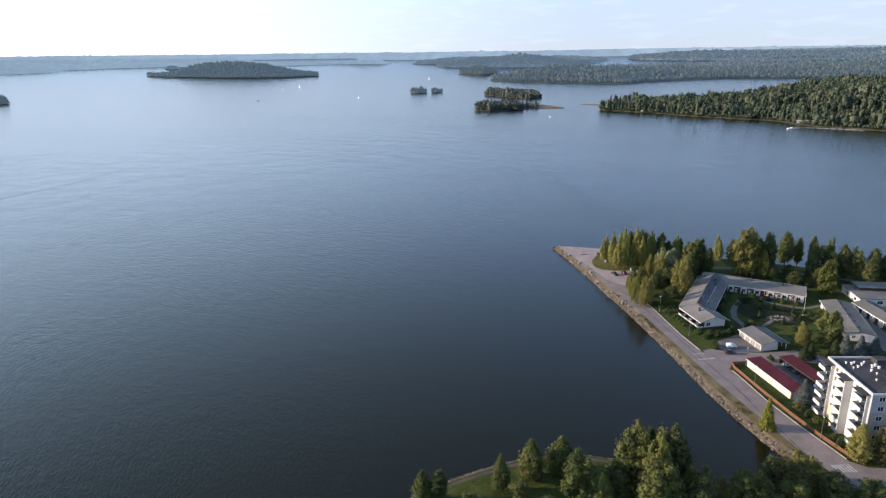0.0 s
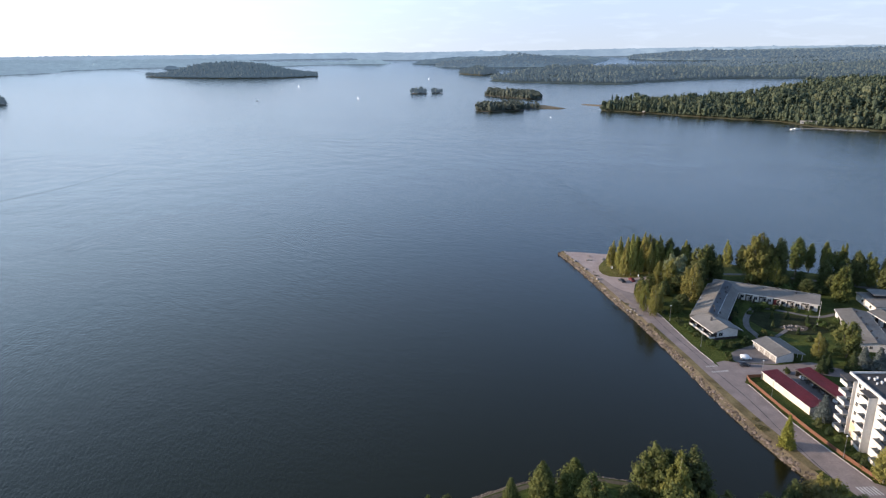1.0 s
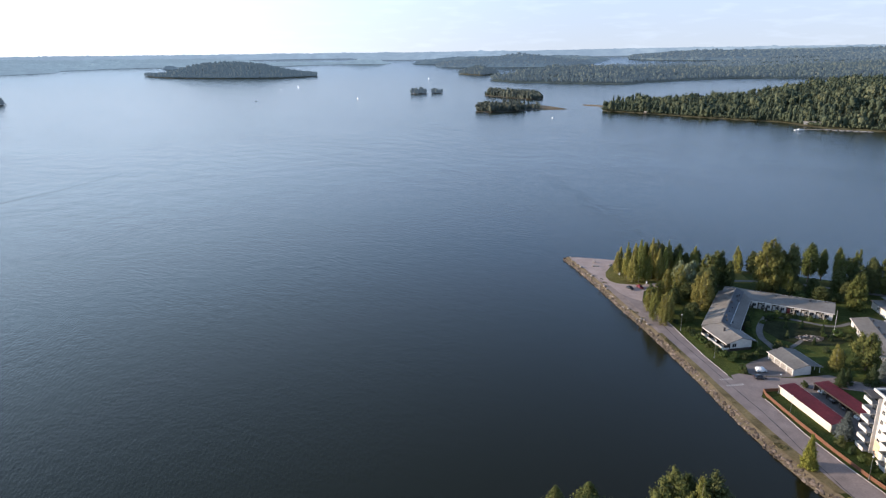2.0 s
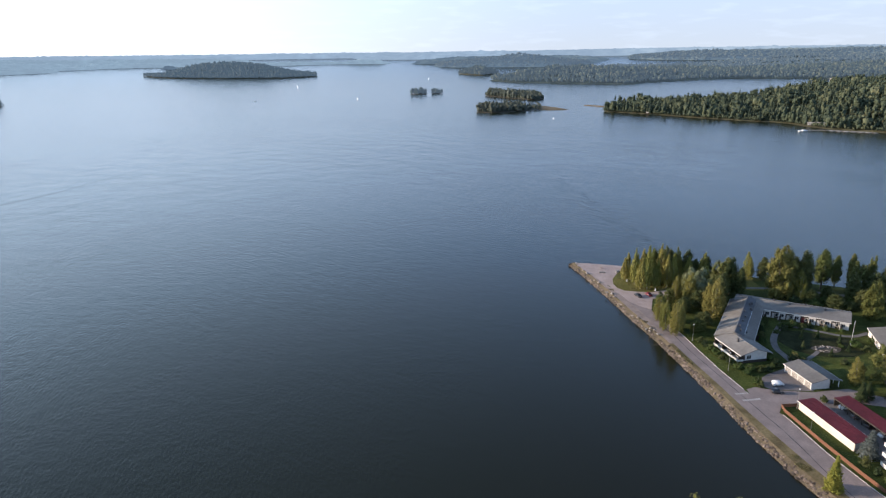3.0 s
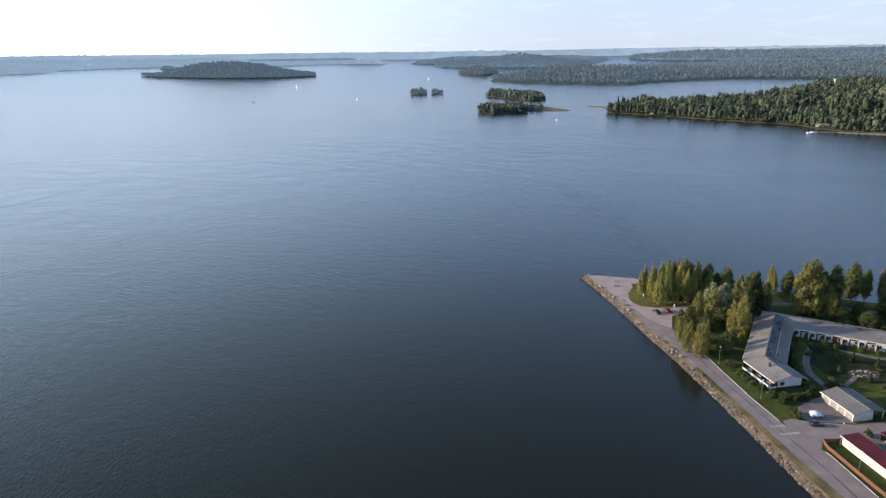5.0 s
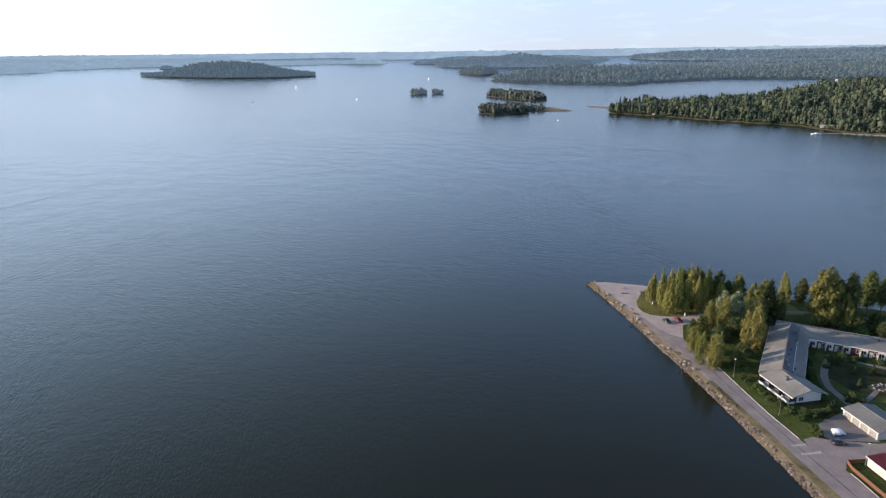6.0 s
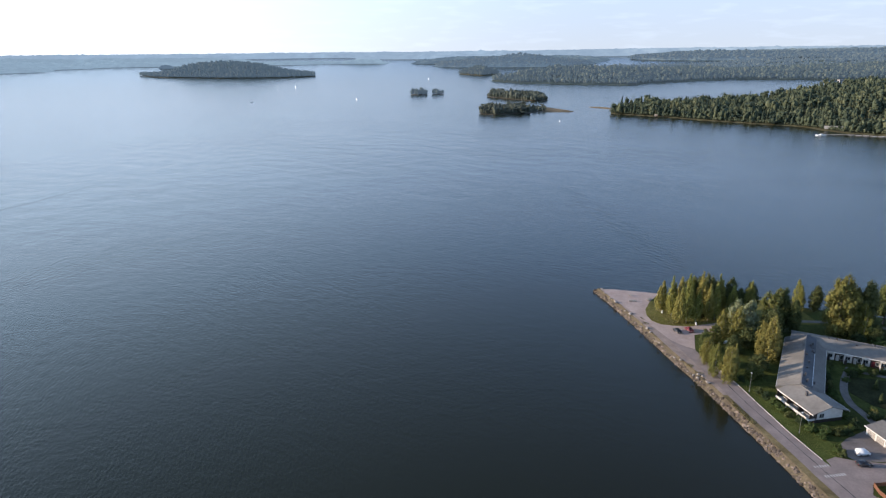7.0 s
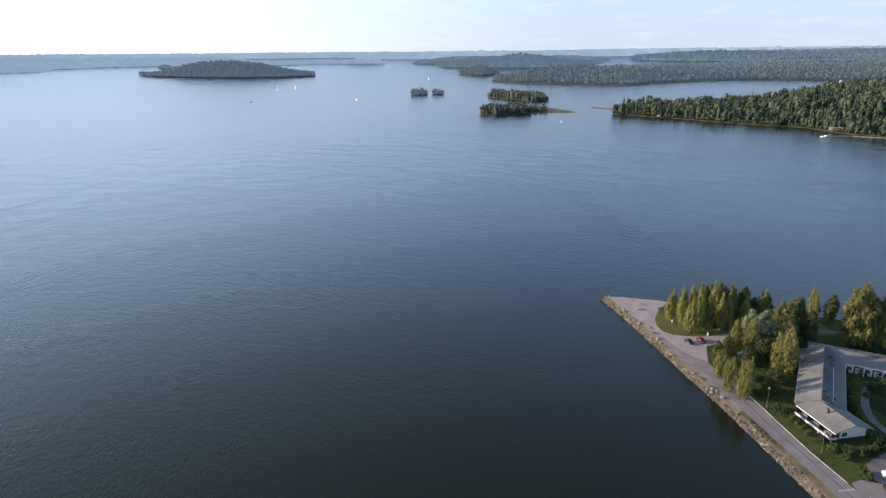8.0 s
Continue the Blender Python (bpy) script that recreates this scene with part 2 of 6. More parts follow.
ROOF_BLACK = surface("bitumen_roof", (0.045, 0.043, 0.044), (0.075, 0.072, 0.072), 1.2, 0.85, stain=0.3)
WHITE = surface("white_render", (0.54, 0.52, 0.49), (0.63, 0.61, 0.58), 1.5, 0.8, stain=0.08)
PANEL = surface("grey_concrete_panel", (0.33, 0.325, 0.33), (0.40, 0.395, 0.40), 1.5, 0.85, stain=0.12)
APRICOT = surface("apricot_render", (0.62, 0.42, 0.27), (0.70, 0.49, 0.33), 1.5, 0.85, stain=0.1)
SAND = surface("beige_concrete_panel", (0.30, 0.265, 0.225), (0.37, 0.33, 0.285), 1.5, 0.85, stain=0.12)
CREAM = surface("cream_render", (0.56, 0.50, 0.415), (0.63, 0.57, 0.48), 1.5, 0.85, stain=0.1)
DARK_WOOD = surface("dark_stained_wood", (0.035, 0.028, 0.024), (0.06, 0.048, 0.040), 4, 0.75, stretch=(6, 6, 1))
FENCE_WOOD = surface("rust_stained_boards", (0.135, 0.064, 0.038), (0.195, 0.092, 0.053), 3, 0.8, stain=0.2)
PALE_DOOR = surface("pale_door_paint", (0.36, 0.34, 0.32), (0.44, 0.42, 0.40), 2, 0.6)
GARAGE_DOOR = surface("garage_door_paint", (0.20, 0.185, 0.17), (0.26, 0.24, 0.22), 2, 0.6)
STEEL = surface("galvanised_steel", (0.27, 0.27, 0.265), (0.36, 0.36, 0.355), 4, 0.45, metal=0.7)
PIPE = surface("pale_vent_metal", (0.60, 0.60, 0.60), (0.72, 0.72, 0.72), 4, 0.5)
DARK_METAL = surface("dark_vent_metal", (0.05, 0.05, 0.055), (0.08, 0.08, 0.085), 4, 0.5)
BARK = surface("bark", (0.09, 0.075, 0.06), (0.17, 0.145, 0.12), 4, 0.95, stretch=(3, 3, 0.6))
BIRCH_BARK = surface("birch_bark", (0.180, 0.168, 0.150), (0.372, 0.360, 0.336), 2.5, 0.9, stretch=(1, 1, 3))
RUBBER = surface("tyre_rubber", (0.02, 0.02, 0.02), (0.03, 0.03, 0.03), 8, 0.85)
# yellower, brighter lawn: low sunlight is put into the colour
SUNLIT_LAWN = surface("sun_toned_lawn", (0.098, 0.096, 0.024), (0.160, 0.150, 0.042), 1.0, 0.95, bump=0.4, stain=0.3, gloss=0.1)
# low planting, its green darkened to hold the court's shade
COVER = surface("shade_dark_planting", (0.014, 0.019, 0.008), (0.036, 0.040, 0.016), 2.2, 0.95, bump=0.6, stain=0.35, gloss=0.1)
SOIL = surface("flower_bed_soil", (0.07, 0.055, 0.04), (0.12, 0.10, 0.075), 3, 0.95, bump=0.4)
REED = surface("autumn_reeds", (0.15, 0.11, 0.06), (0.22, 0.165, 0.09), 0.6, 0.95, stain=0.2)
SHORE = surface("stony_shore", (0.07, 0.066, 0.050), (0.13, 0.118, 0.09), 0.4, 0.95, stain=0.3)
WOOD_FLOOR = surface("forest_floor", (0.070, 0.068, 0.034), (0.120, 0.112, 0.060), 0.15, 0.95)
PLANK = surface("weathered_planks", (0.30, 0.27, 0.23), (0.42, 0.39, 0.34), 2, 0.85)
SAIL = surface("white_sailcloth", (0.78, 0.78, 0.76), (0.85, 0.85, 0.83), 0.5, 0.8)


def glass_surface():
    m = bpy.data.materials.new("window_glass")
    m.use_nodes = True
    p = m.node_tree.nodes["Principled BSDF"]
    p.inputs["Base Color"].default_value = (0.025, 0.03, 0.035, 1)
    p.inputs["Roughness"].default_value, p.inputs["IOR"].default_value = 0.06, 1.5
    return m


GLASS = glass_surface()


def car_paint(name, c):
    m = surface(name, c, tuple(v * 1.12 for v in c), 2, 0.3, stain=0.05, gloss=0.5)
    m.node_tree.nodes["Principled BSDF"].inputs["Coat Weight"].default_value = 0.6
    return m


CAR_WHITE = car_paint("white_car_paint", (0.70, 0.71, 0.72))
CAR_RED = car_paint("red_car_paint", (0.15, 0.012, 0.018))
CAR_BLACK = car_paint("black_car_paint", (0.015, 0.016, 0.02))
CAR_GREY = car_paint("grey_car_paint", (0.10, 0.105, 0.11))
LAMP_GLASS = surface("headlamp_glass", (0.6, 0.6, 0.58), (0.7, 0.7, 0.68), 3, 0.2)

LEAF_BIRCH = foliage("birch_leaves", (0.166, 0.180, 0.048), (0.254, 0.254, 0.068), (0.352, 0.328, 0.098), through_light=0.28)
LEAF_ASPEN = foliage("aspen_leaves", (0.074, 0.095, 0.030), (0.120, 0.136, 0.042), (0.176, 0.184, 0.058), through_light=0.25)
LEAF_DARK = foliage("dark_alder_leaves", (0.053, 0.070, 0.028), (0.084, 0.099, 0.036), (0.124, 0.133, 0.048), through_light=0.22)
LEAF_WILLOW = foliage("silver_willow_leaves", (0.231, 0.248, 0.132), (0.314, 0.330, 0.187), (0.396, 0.407, 0.248), through_light=0.25)
LEAF_YELLOW = foliage("yellowing_leaves", (0.154, 0.157, 0.044), (0.224, 0.214, 0.060), (0.308, 0.268, 0.076), through_light=0.28)
LEAF_LARCH = foliage("larch_needles", (0.118, 0.142, 0.026), (0.166, 0.186, 0.036), (0.218, 0.224, 0.048))
LEAF_OLIVE = foliage("yellowing_aspen_leaves", (0.082, 0.097, 0.027), (0.126, 0.134, 0.037), (0.188, 0.180, 0.050), through_light=0.26)
LEAF_SHRUB = foliage("garden_shrub_leaves", (0.043, 0.068, 0.022), (0.072, 0.102, 0.030), (0.110, 0.145, 0.044), through_light=0.22)
LEAF_BROWN = foliage("browning_leaves", (0.110, 0.094, 0.038), (0.150, 0.126, 0.048), (0.195, 0.162, 0.060), through_light=0.25)
NEEDLE = foliage("spruce_needles", (0.024, 0.040, 0.018), (0.042, 0.060, 0.024), (0.066, 0.084, 0.032), through_light=0.05)
NEEDLE_BLUE = foliage("blue_spruce_needles", (0.060, 0.076, 0.072), (0.100, 0.118, 0.112), (0.150, 0.170, 0.162), through_light=0.05)
WOODS = foliage("mixed_woods", (0.035, 0.049, 0.035), (0.070, 0.088, 0.053), (0.138, 0.145, 0.082), hue=0.0, through_light=0.1, leafy=0.45)
# paler, bluer greens: haze over the water is put into the leaf colours
WOODS_ISLET = foliage("hazed_islet_woods", (0.074, 0.090, 0.080), (0.112, 0.128, 0.100), (0.172, 0.178, 0.124), hue=0.0, through_light=0.1, leafy=0.4)
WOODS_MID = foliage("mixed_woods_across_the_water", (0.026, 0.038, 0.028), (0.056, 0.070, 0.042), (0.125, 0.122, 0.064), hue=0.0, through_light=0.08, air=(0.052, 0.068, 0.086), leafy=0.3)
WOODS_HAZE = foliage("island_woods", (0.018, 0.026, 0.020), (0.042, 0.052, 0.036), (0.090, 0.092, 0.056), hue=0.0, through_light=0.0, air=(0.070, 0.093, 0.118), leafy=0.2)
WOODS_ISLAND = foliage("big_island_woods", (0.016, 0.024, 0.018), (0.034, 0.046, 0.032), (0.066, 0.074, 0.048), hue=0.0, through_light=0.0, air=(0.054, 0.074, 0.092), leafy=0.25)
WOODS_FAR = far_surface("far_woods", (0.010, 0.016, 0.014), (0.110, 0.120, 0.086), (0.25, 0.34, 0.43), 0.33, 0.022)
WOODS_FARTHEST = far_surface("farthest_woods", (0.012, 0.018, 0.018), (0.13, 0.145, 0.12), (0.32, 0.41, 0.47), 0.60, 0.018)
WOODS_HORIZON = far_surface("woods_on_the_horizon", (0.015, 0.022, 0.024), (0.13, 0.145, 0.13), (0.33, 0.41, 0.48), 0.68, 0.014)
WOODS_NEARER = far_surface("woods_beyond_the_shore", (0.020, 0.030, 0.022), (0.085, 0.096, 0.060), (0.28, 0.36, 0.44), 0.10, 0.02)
PALE_EARTH = surface("trodden_gravel", (0.235, 0.185, 0.160), (0.325, 0.265, 0.232), 1.6, 0.95, bump=0.3, stain=0.2)
EARTH = surface("bank_earth", (0.07, 0.058, 0.038), (0.12, 0.10, 0.068), 1.4, 0.95, bump=0.5, stain=0.3)
# blades paler than the lawn, low sun added to their greens
BLADES = foliage("sunlit_grass_blades", (0.090, 0.112, 0.027), (0.126, 0.146, 0.037), (0.168, 0.173, 0.053), hue=0.0, through_light=0.3, toned=False)
TUFT = foliage("dry_grass_tufts", (0.120, 0.108, 0.048), (0.180, 0.160, 0.076), (0.260, 0.230, 0.120), hue=0.0, through_light=0.15, toned=False)
FLAT_WATER = bpy.data.materials.new("calm_water")
FLAT_WATER.use_nodes = True
calm = FLAT_WATER.node_tree.nodes["Principled BSDF"]
calm.inputs["Base Color"].default_value = (0.006, 0.010, 0.006, 1)
calm.inputs["Roughness"].default_value, calm.inputs["IOR"].default_value = 0.26, 1.33


# ---------------------------------------------------------------- tools for meshes
from mathutils import geometry

def finish(bm, name, material, smooth=False):
    bmesh.ops.recalc_face_normals(bm, faces=bm.faces)
    me = bpy.data.meshes.new(name)
    bm.to_mesh(me)
    bm.free()
    me.materials.append(material)
    if smooth:
        for f in me.polygons:
            f.use_smooth = True
    return me


def part(name, bm, material, parent, label="", smooth=False):
    ob = new(name, finish(bm, name, material, smooth))
    ob.parent = parent
    return tagged(ob, label)


def thing(name, label, category, m, group="", kind=""):
    ob = new(name)
    ob.empty_display_size = 0.5
    ob.matrix_world = m
    return tagged(ob, label, category, group, kind)


def solid(name, bm, material, label, category="", kind="", group="", smooth=False):
    return tagged(new(name, finish(bm, name, material, smooth)), label, category, group, kind)


def box(bm, x0, x1, y0, y1, z0, z1):
    v = [bm.verts.new(c) for c in ((x0, y0, z0), (x1, y0, z0), (x1, y1, z0), (x0, y1, z0), (x0, y0, z1), (x1, y0, z1), (x1, y1, z1), (x0, y1, z1))]
    for f in ((0, 3, 2, 1), (4, 5, 6, 7), (0, 1, 5, 4), (1, 2, 6, 5), (2, 3, 7, 6), (3, 0, 4, 7)):
        bm.faces.new([v[i] for i in f])
    return bm


def boxes(*args):
    bm = bmesh.new()
    for a in args:
        box(bm, *a)
    return bm


def extrude_profile(bm, profile, axis, a, b):
    """A closed profile carried along x or y from a to b; the profile's points are (across, z)."""
    def put(q, s):
        return (s, q[0], q[1]) if axis == "x" else (q[0], s, q[1])
    r0 = [bm.verts.new(put(q, a)) for q in profile]
    r1 = [bm.verts.new(put(q, b)) for q in profile]
    k = len(profile)
    for i in range(k):
        bm.faces.new((r0[i], r0[(i + 1) % k], r1[(i + 1) % k], r1[i]))
    bm.faces.new(r0[::-1])
    bm.faces.new(r1)
    return bm


def tube(bm, p, q, r0, r1, n=7):
    p, q = Vector(p), Vector(q)
    w = (q - p).normalized()
    u = w.orthogonal().normalized()
    v = w.cross(u)
    rings = []
    for c, r in ((p, r0), (q, r1)):
        rings.append([bm.verts.new(c + r * (math.cos(2 * math.pi * i / n) * u + math.sin(2 * math.pi * i / n) * v)) for i in range(n)])
    for i in range(n):
        bm.faces.new((rings[0][i], rings[0][(i + 1) % n], rings[1][(i + 1) % n], rings[1][i]))
    bm.faces.new(rings[0][::-1])
    bm.faces.new(rings[1])
    return bm


def stone(bm, c, r, rng, flat=0.7):
    """A jagged stone on an icosahedron."""
    g = bmesh.ops.create_icosphere(bm, subdivisions=1, radius=1)["verts"]
    s = (r * rng.uniform(0.8, 1.3), r * rng.uniform(0.8, 1.2), r * flat * rng.uniform(0.8, 1.2))
    a = rng.uniform(0, 6.28)
    for v in g:
        k = rng.uniform(0.75, 1.2)
        x, y, z = v.co.x * s[0] * k, v.co.y * s[1] * k, v.co.z * s[2] * k
        v.co = (c[0] + x * math.cos(a) - y * math.sin(a), c[1] + x * math.sin(a) + y * math.cos(a), c[2] + z)


def fill(bm, outline, z):
    """Fills a flat outline with triangles. Returns the outline's vertices."""
    co, _, tris, *_ = geometry.delaunay_2d_cdt([Vector(q) for q in outline], [(i, (i + 1) % len(outline)) for i in range(len(outline))], [], 1, 1e-4)
    v = [bm.verts.new((c.x, c.y, z)) for c in co]
    for t in tris:
        bm.faces.new([v[i] for i in t])
    return v[: len(outline)]


def sheet(name, outline, z, material, label, category="", kind="structure", depth=0.0):
    """A flat patch of ground with the given outline; depth: how thick it is."""
    bm = bmesh.new()
    top = fill(bm, outline, z)
    if depth:
        low = [bm.verts.new((v.co.x, v.co.y, z - depth)) for v in top]
        for i in range(len(top)):
            j = (i + 1) % len(top)
            bm.faces.new((top[i], top[j], low[j], low[i]))
    return solid(name, bm, material, label, category, kind)


def quads_mesh(name, corners, material):
    """corners: array (n, 4, 3), a loose quad each."""
    n = len(corners)
    me = bpy.data.meshes.new(name)
    me.vertices.add(4 * n)
    me.vertices.foreach_set("co", corners.reshape(-1).astype(np.float32))
    me.loops.add(4 * n)
    me.loops.foreach_set("vertex_index", np.arange(4 * n, dtype=np.int32))
    me.polygons.add(n)
    me.polygons.foreach_set("loop_start", np.arange(0, 4 * n, 4, dtype=np.int32))
    me.update(calc_edges=True)
    me.materials.append(material)
    return me


def leaf_quads(centres, size, rng, up_bias=0.5, outward=None, loose=0.55):
    """A bent blade round each centre, turned at random or roughly outwards; size: a number or one a blade."""
    n = len(centres)
    nrm = rng.normal(size=(n, 3))
    if outward is None:
        nrm[:, 2] = np.abs(nrm[:, 2]) + up_bias
    else:
        nrm = loose * nrm + 1.2 * outward / (np.linalg.norm(outward, axis=1)[:, None] + 1e-6)
    nrm /= np.linalg.norm(nrm, axis=1)[:, None]
    t = np.cross(nrm, rng.normal(size=(n, 3)))
    t /= np.linalg.norm(t, axis=1)[:, None] + 1e-9
    b = np.cross(nrm, t)
    s = (np.ones(n) * size * rng.uniform(0.65, 1.35, n))[:, None]
    w = s * rng.uniform(0.5, 0.9, n)[:, None]
    return np.stack([centres - t * s, centres - b * w + nrm * s * 0.25, centres + t * s, centres + b * w + nrm * s * 0.25], axis=1)


# ---------------------------------------------------------------- trees
def ico():
    bm = bmesh.new()
    bmesh.ops.create_icosphere(bm, subdivisions=1, radius=1)
    v, f = np.array([q.co for q in bm.verts]), np.array([[q.index for q in k.verts] for k in bm.faces])
    bm.free()
    return v, f


ICO_V, ICO_F = ico()


def crown_mesh(name, centres, radii, tones, quads, quad_tones, material, rng):
    """Rounded lumps of foliage with loose blades about them, in one mesh; tones: how light each lump and blade is, 0 to 1."""
    n, k = len(centres), len(quads)
    lump = ICO_V[None] * rng.uniform(0.72, 1.22, (n, len(ICO_V), 1)) * radii[:, None, :] + centres[:, None, :]
    faces = (ICO_F[None] + (np.arange(n) * len(ICO_V))[:, None, None]).reshape(-1)
    nv, nt = n * len(ICO_V), n * len(ICO_F)
    me = bpy.data.meshes.new(name)
    me.vertices.add(nv + 4 * k)
    me.vertices.foreach_set("co", np.concatenate([lump.reshape(-1), quads.reshape(-1)]).astype(np.float32))
    me.loops.add(3 * nt + 4 * k)
    me.loops.foreach_set("vertex_index", np.concatenate([faces, nv + np.arange(4 * k)]).astype(np.int32))
    me.polygons.add(nt + k)
    me.polygons.foreach_set("loop_start", np.concatenate([np.arange(nt) * 3, 3 * nt + np.arange(k) * 4]).astype(np.int32))
    me.polygons.foreach_set("use_smooth", np.arange(nt + k) < nt)
    me.update(calc_edges=True)
    tone = me.attributes.new("tone", "FLOAT", "POINT")
    tone.data.foreach_set("value", np.clip(np.concatenate([np.repeat(tones, len(ICO_V)), np.repeat(quad_tones, 4)]), 0, 1).astype(np.float32))
    me.materials.append(material)
    return me


def blades_on(centres, radii, per, size, rng, loose=0.35, droop=0.0, away=None):
    """Blades scattered over the skin of each lump, facing outwards."""
    n = len(centres)
    u = rng.normal(size=(n, per, 3))
    u /= np.linalg.norm(u, axis=2)[..., None]
    c = centres[:, None, :] + u * radii[:, None, :] * rng.uniform(0.55, 1.4, (n, per, 1))
    c[..., 2] -= droop * radii[:, None, 0] * rng.uniform(0, 1, (n, per)) ** 2
    out = u + (0.4 * away[:, None, :] if away is not None else 0)
    return leaf_quads(c.reshape(-1, 3), np.repeat(size, per), rng, outward=out.reshape(-1, 3), loose=loose)


def make_tree(name, label, group, h, clear, profile, width, leaf, bark, seed, clumps=70, per=30, lump=0.30, tall=1.25, leaders=1, spread=0.0, droop=0.0, trunk=0.018, category="tree", tiers=0, core=0.62):
    """One tree at the origin: tapered trunk with limbs, and a crown of leaf clumps about one or several leaders. profile(k): radius at the part k of the crown's height."""
    rng = np.random.default_rng(seed)
    ob = thing(name, label, category, Matrix(), group)
    half, turn = width / 2, rng.uniform(0, 6.28)
    stems = []
    for i in range(leaders):
        a = turn + 2 * math.pi * i / max(1, leaders) + rng.uniform(-0.4, 0.4)
        d = half * spread * (rng.uniform(0.75, 1.1) if leaders > 1 else 0)
        stems.append((d * math.cos(a), d * math.sin(a), (1.0 if i == 0 else rng.uniform(0.78, 0.97)), half * (1 - spread * 0.75) * rng.uniform(0.9, 1.1)))
    centres, radii, tones, away = [], [], [], []
    for i in range(clumps):
        x, y, hh, r0 = stems[i % leaders]
        k = ((i // leaders) + rng.uniform(0, 1)) / math.ceil(clumps / leaders)
        if tiers:
            k = (math.floor(k * tiers) + rng.uniform(0.25, 0.55)) / tiers
        r = r0 * profile(k)
        a = i * 2.4 + rng.uniform(-0.5, 0.5)
        d = max(0.0, r - lump * r0 * 0.5) * math.sqrt(rng.uniform(0.35, 1.0))
        s = lump * r0 * rng.uniform(0.75, 1.3) * min(1.0, 0.35 + r / r0)
        z = h * clear + (h * hh * (1 - clear) - s * tall) * k
        centres.append((x + d * math.cos(a), y + d * math.sin(a), max(z, s * 0.7)))
        radii.append((s, s, s * tall * (0.45 if tiers else 1)))
        tones.append(rng.normal(0.48, 0.17))
        away.append((math.cos(a), math.sin(a), 0.4))
    centres, radii, tones, away = np.array(centres), np.array(radii), np.array(tones), np.array(away)
    quads = blades_on(centres, radii, per, 0.10 + 0.15 * radii[:, 0], rng, 0.45, droop, away)
    quads[..., 2] = np.clip(quads[..., 2], 0.1, h)
    bm = bmesh.new()
    r = h * trunk
    for x, y, hh, _ in stems:
        f = 1.0 if leaders == 1 else 0.7
        knots = [(0, 0, -0.3), (x * 0.35, y * 0.35, h * clear + 0.1 * h), (x * 0.9, y * 0.9, h * hh * 0.7), (x, y, h * hh * 0.96)]
        for (p, q), (ra, rb) in zip(zip(knots, knots[1:]), ((r * f, r * 0.72 * f), (r * 0.72 * f, r * 0.4 * f), (r * 0.4 * f, r * 0.08))):
            tube(bm, p, q, ra, rb)
    for c in centres[:: max(1, clumps // 14)]:
        tube(bm, (c[0] * 0.25, c[1] * 0.25, max(h * clear * 0.8, c[2] - 0.14 * h)), tuple(c), r * 0.26, r * 0.07, 5)
    part("trunk", bm, bark, ob)
    crown = new("crown", crown_mesh("crown", centres, radii * core, tones, quads, np.repeat(tones, per) + rng.normal(0, 0.08, len(quads)), leaf, rng))
    crown.parent = ob
    return ob


def dome(k):
    return math.sin(math.pi * min(1, 0.16 + 0.82 * k)) ** 0.6


def spire(k):
    return min(1, 0.66 + k * 1.6) * (1 - 0.9 * max(0.0, (k - 0.25) / 0.75) ** 1.5)


def egg(k):
    return min(1.0, 0.62 + 1.3 * k) * (1 - 0.72 * max(0.0, (k - 0.4) / 0.6) ** 2.0)


def cone(k):
    return (1.02 - k) ** 0.9


KINDS = {}


def kind_of_tree(key, *protos):
    KINDS[key] = [[p, False] for p in protos]


def plant(key, x, y, h, w, z=2.0, seed=[0]):
    """Sets a tree of that kind, h high and w wide, at x, y."""
    seed[0] += 1
    rng = random.Random(seed[0] * 77)
    slot = KINDS[key][seed[0] % len(KINDS[key])]
    ob = slot[0]
    nh, nw = ob["h"], ob["w"]
    m, size = pose(x, y, z, 0, 0, rng.uniform(0, 360)), Vector((w / nw, w / nw, h / nh))
    if slot[1]:
        return copy_thing(ob, m @ Matrix.Diagonal((size.x / ob.scale.x, size.y / ob.scale.y, size.z / ob.scale.z, 1)))
    slot[1] = True
    ob.matrix_basis = m @ Matrix.Diagonal((*size, 1))
    return ob


def proto(name, label, group, h, w, **kw):
    ob = make_tree(name, label, group, h, width=w, **kw)
    ob["h"], ob["w"] = h, w
    return ob


kind_of_tree("birch", *[proto("birch_tree", "slender birch with yellowing green leaves on the lawn", "birches", 16, 6, clear=0.13, profile=spire, trunk=0.011, leaf=LEAF_BIRCH, bark=BIRCH_BARK, seed=s, clumps=108, per=44, lump=0.27, tall=2.2, leaders=n, spread=0.26, droop=1.4, core=0.5) for s, n in ((1, 1), (2, 2), (3, 3), (44, 2))])
kind_of_tree("aspen", *[proto("aspen_tree", "tall broad green aspen in the shore row", "shore trees", 18, 9, clear=0.10, profile=egg, leaf=LEAF_ASPEN, bark=BARK, seed=s, clumps=105, per=46, lump=0.36, tall=1.3, leaders=n, spread=0.42) for s, n in ((4, 3), (5, 4), (6, 3))])
kind_of_tree("dark", *[proto("alder_tree", "dark green alder with a dense crown", "shore trees", 16, 7, clear=0.10, profile=egg, leaf=LEAF_DARK, bark=BARK, seed=s, clumps=90, per=46, lump=0.38, tall=1.35, leaders=n, spread=0.34) for s, n in ((7, 1), (8, 2), (38, 3))])
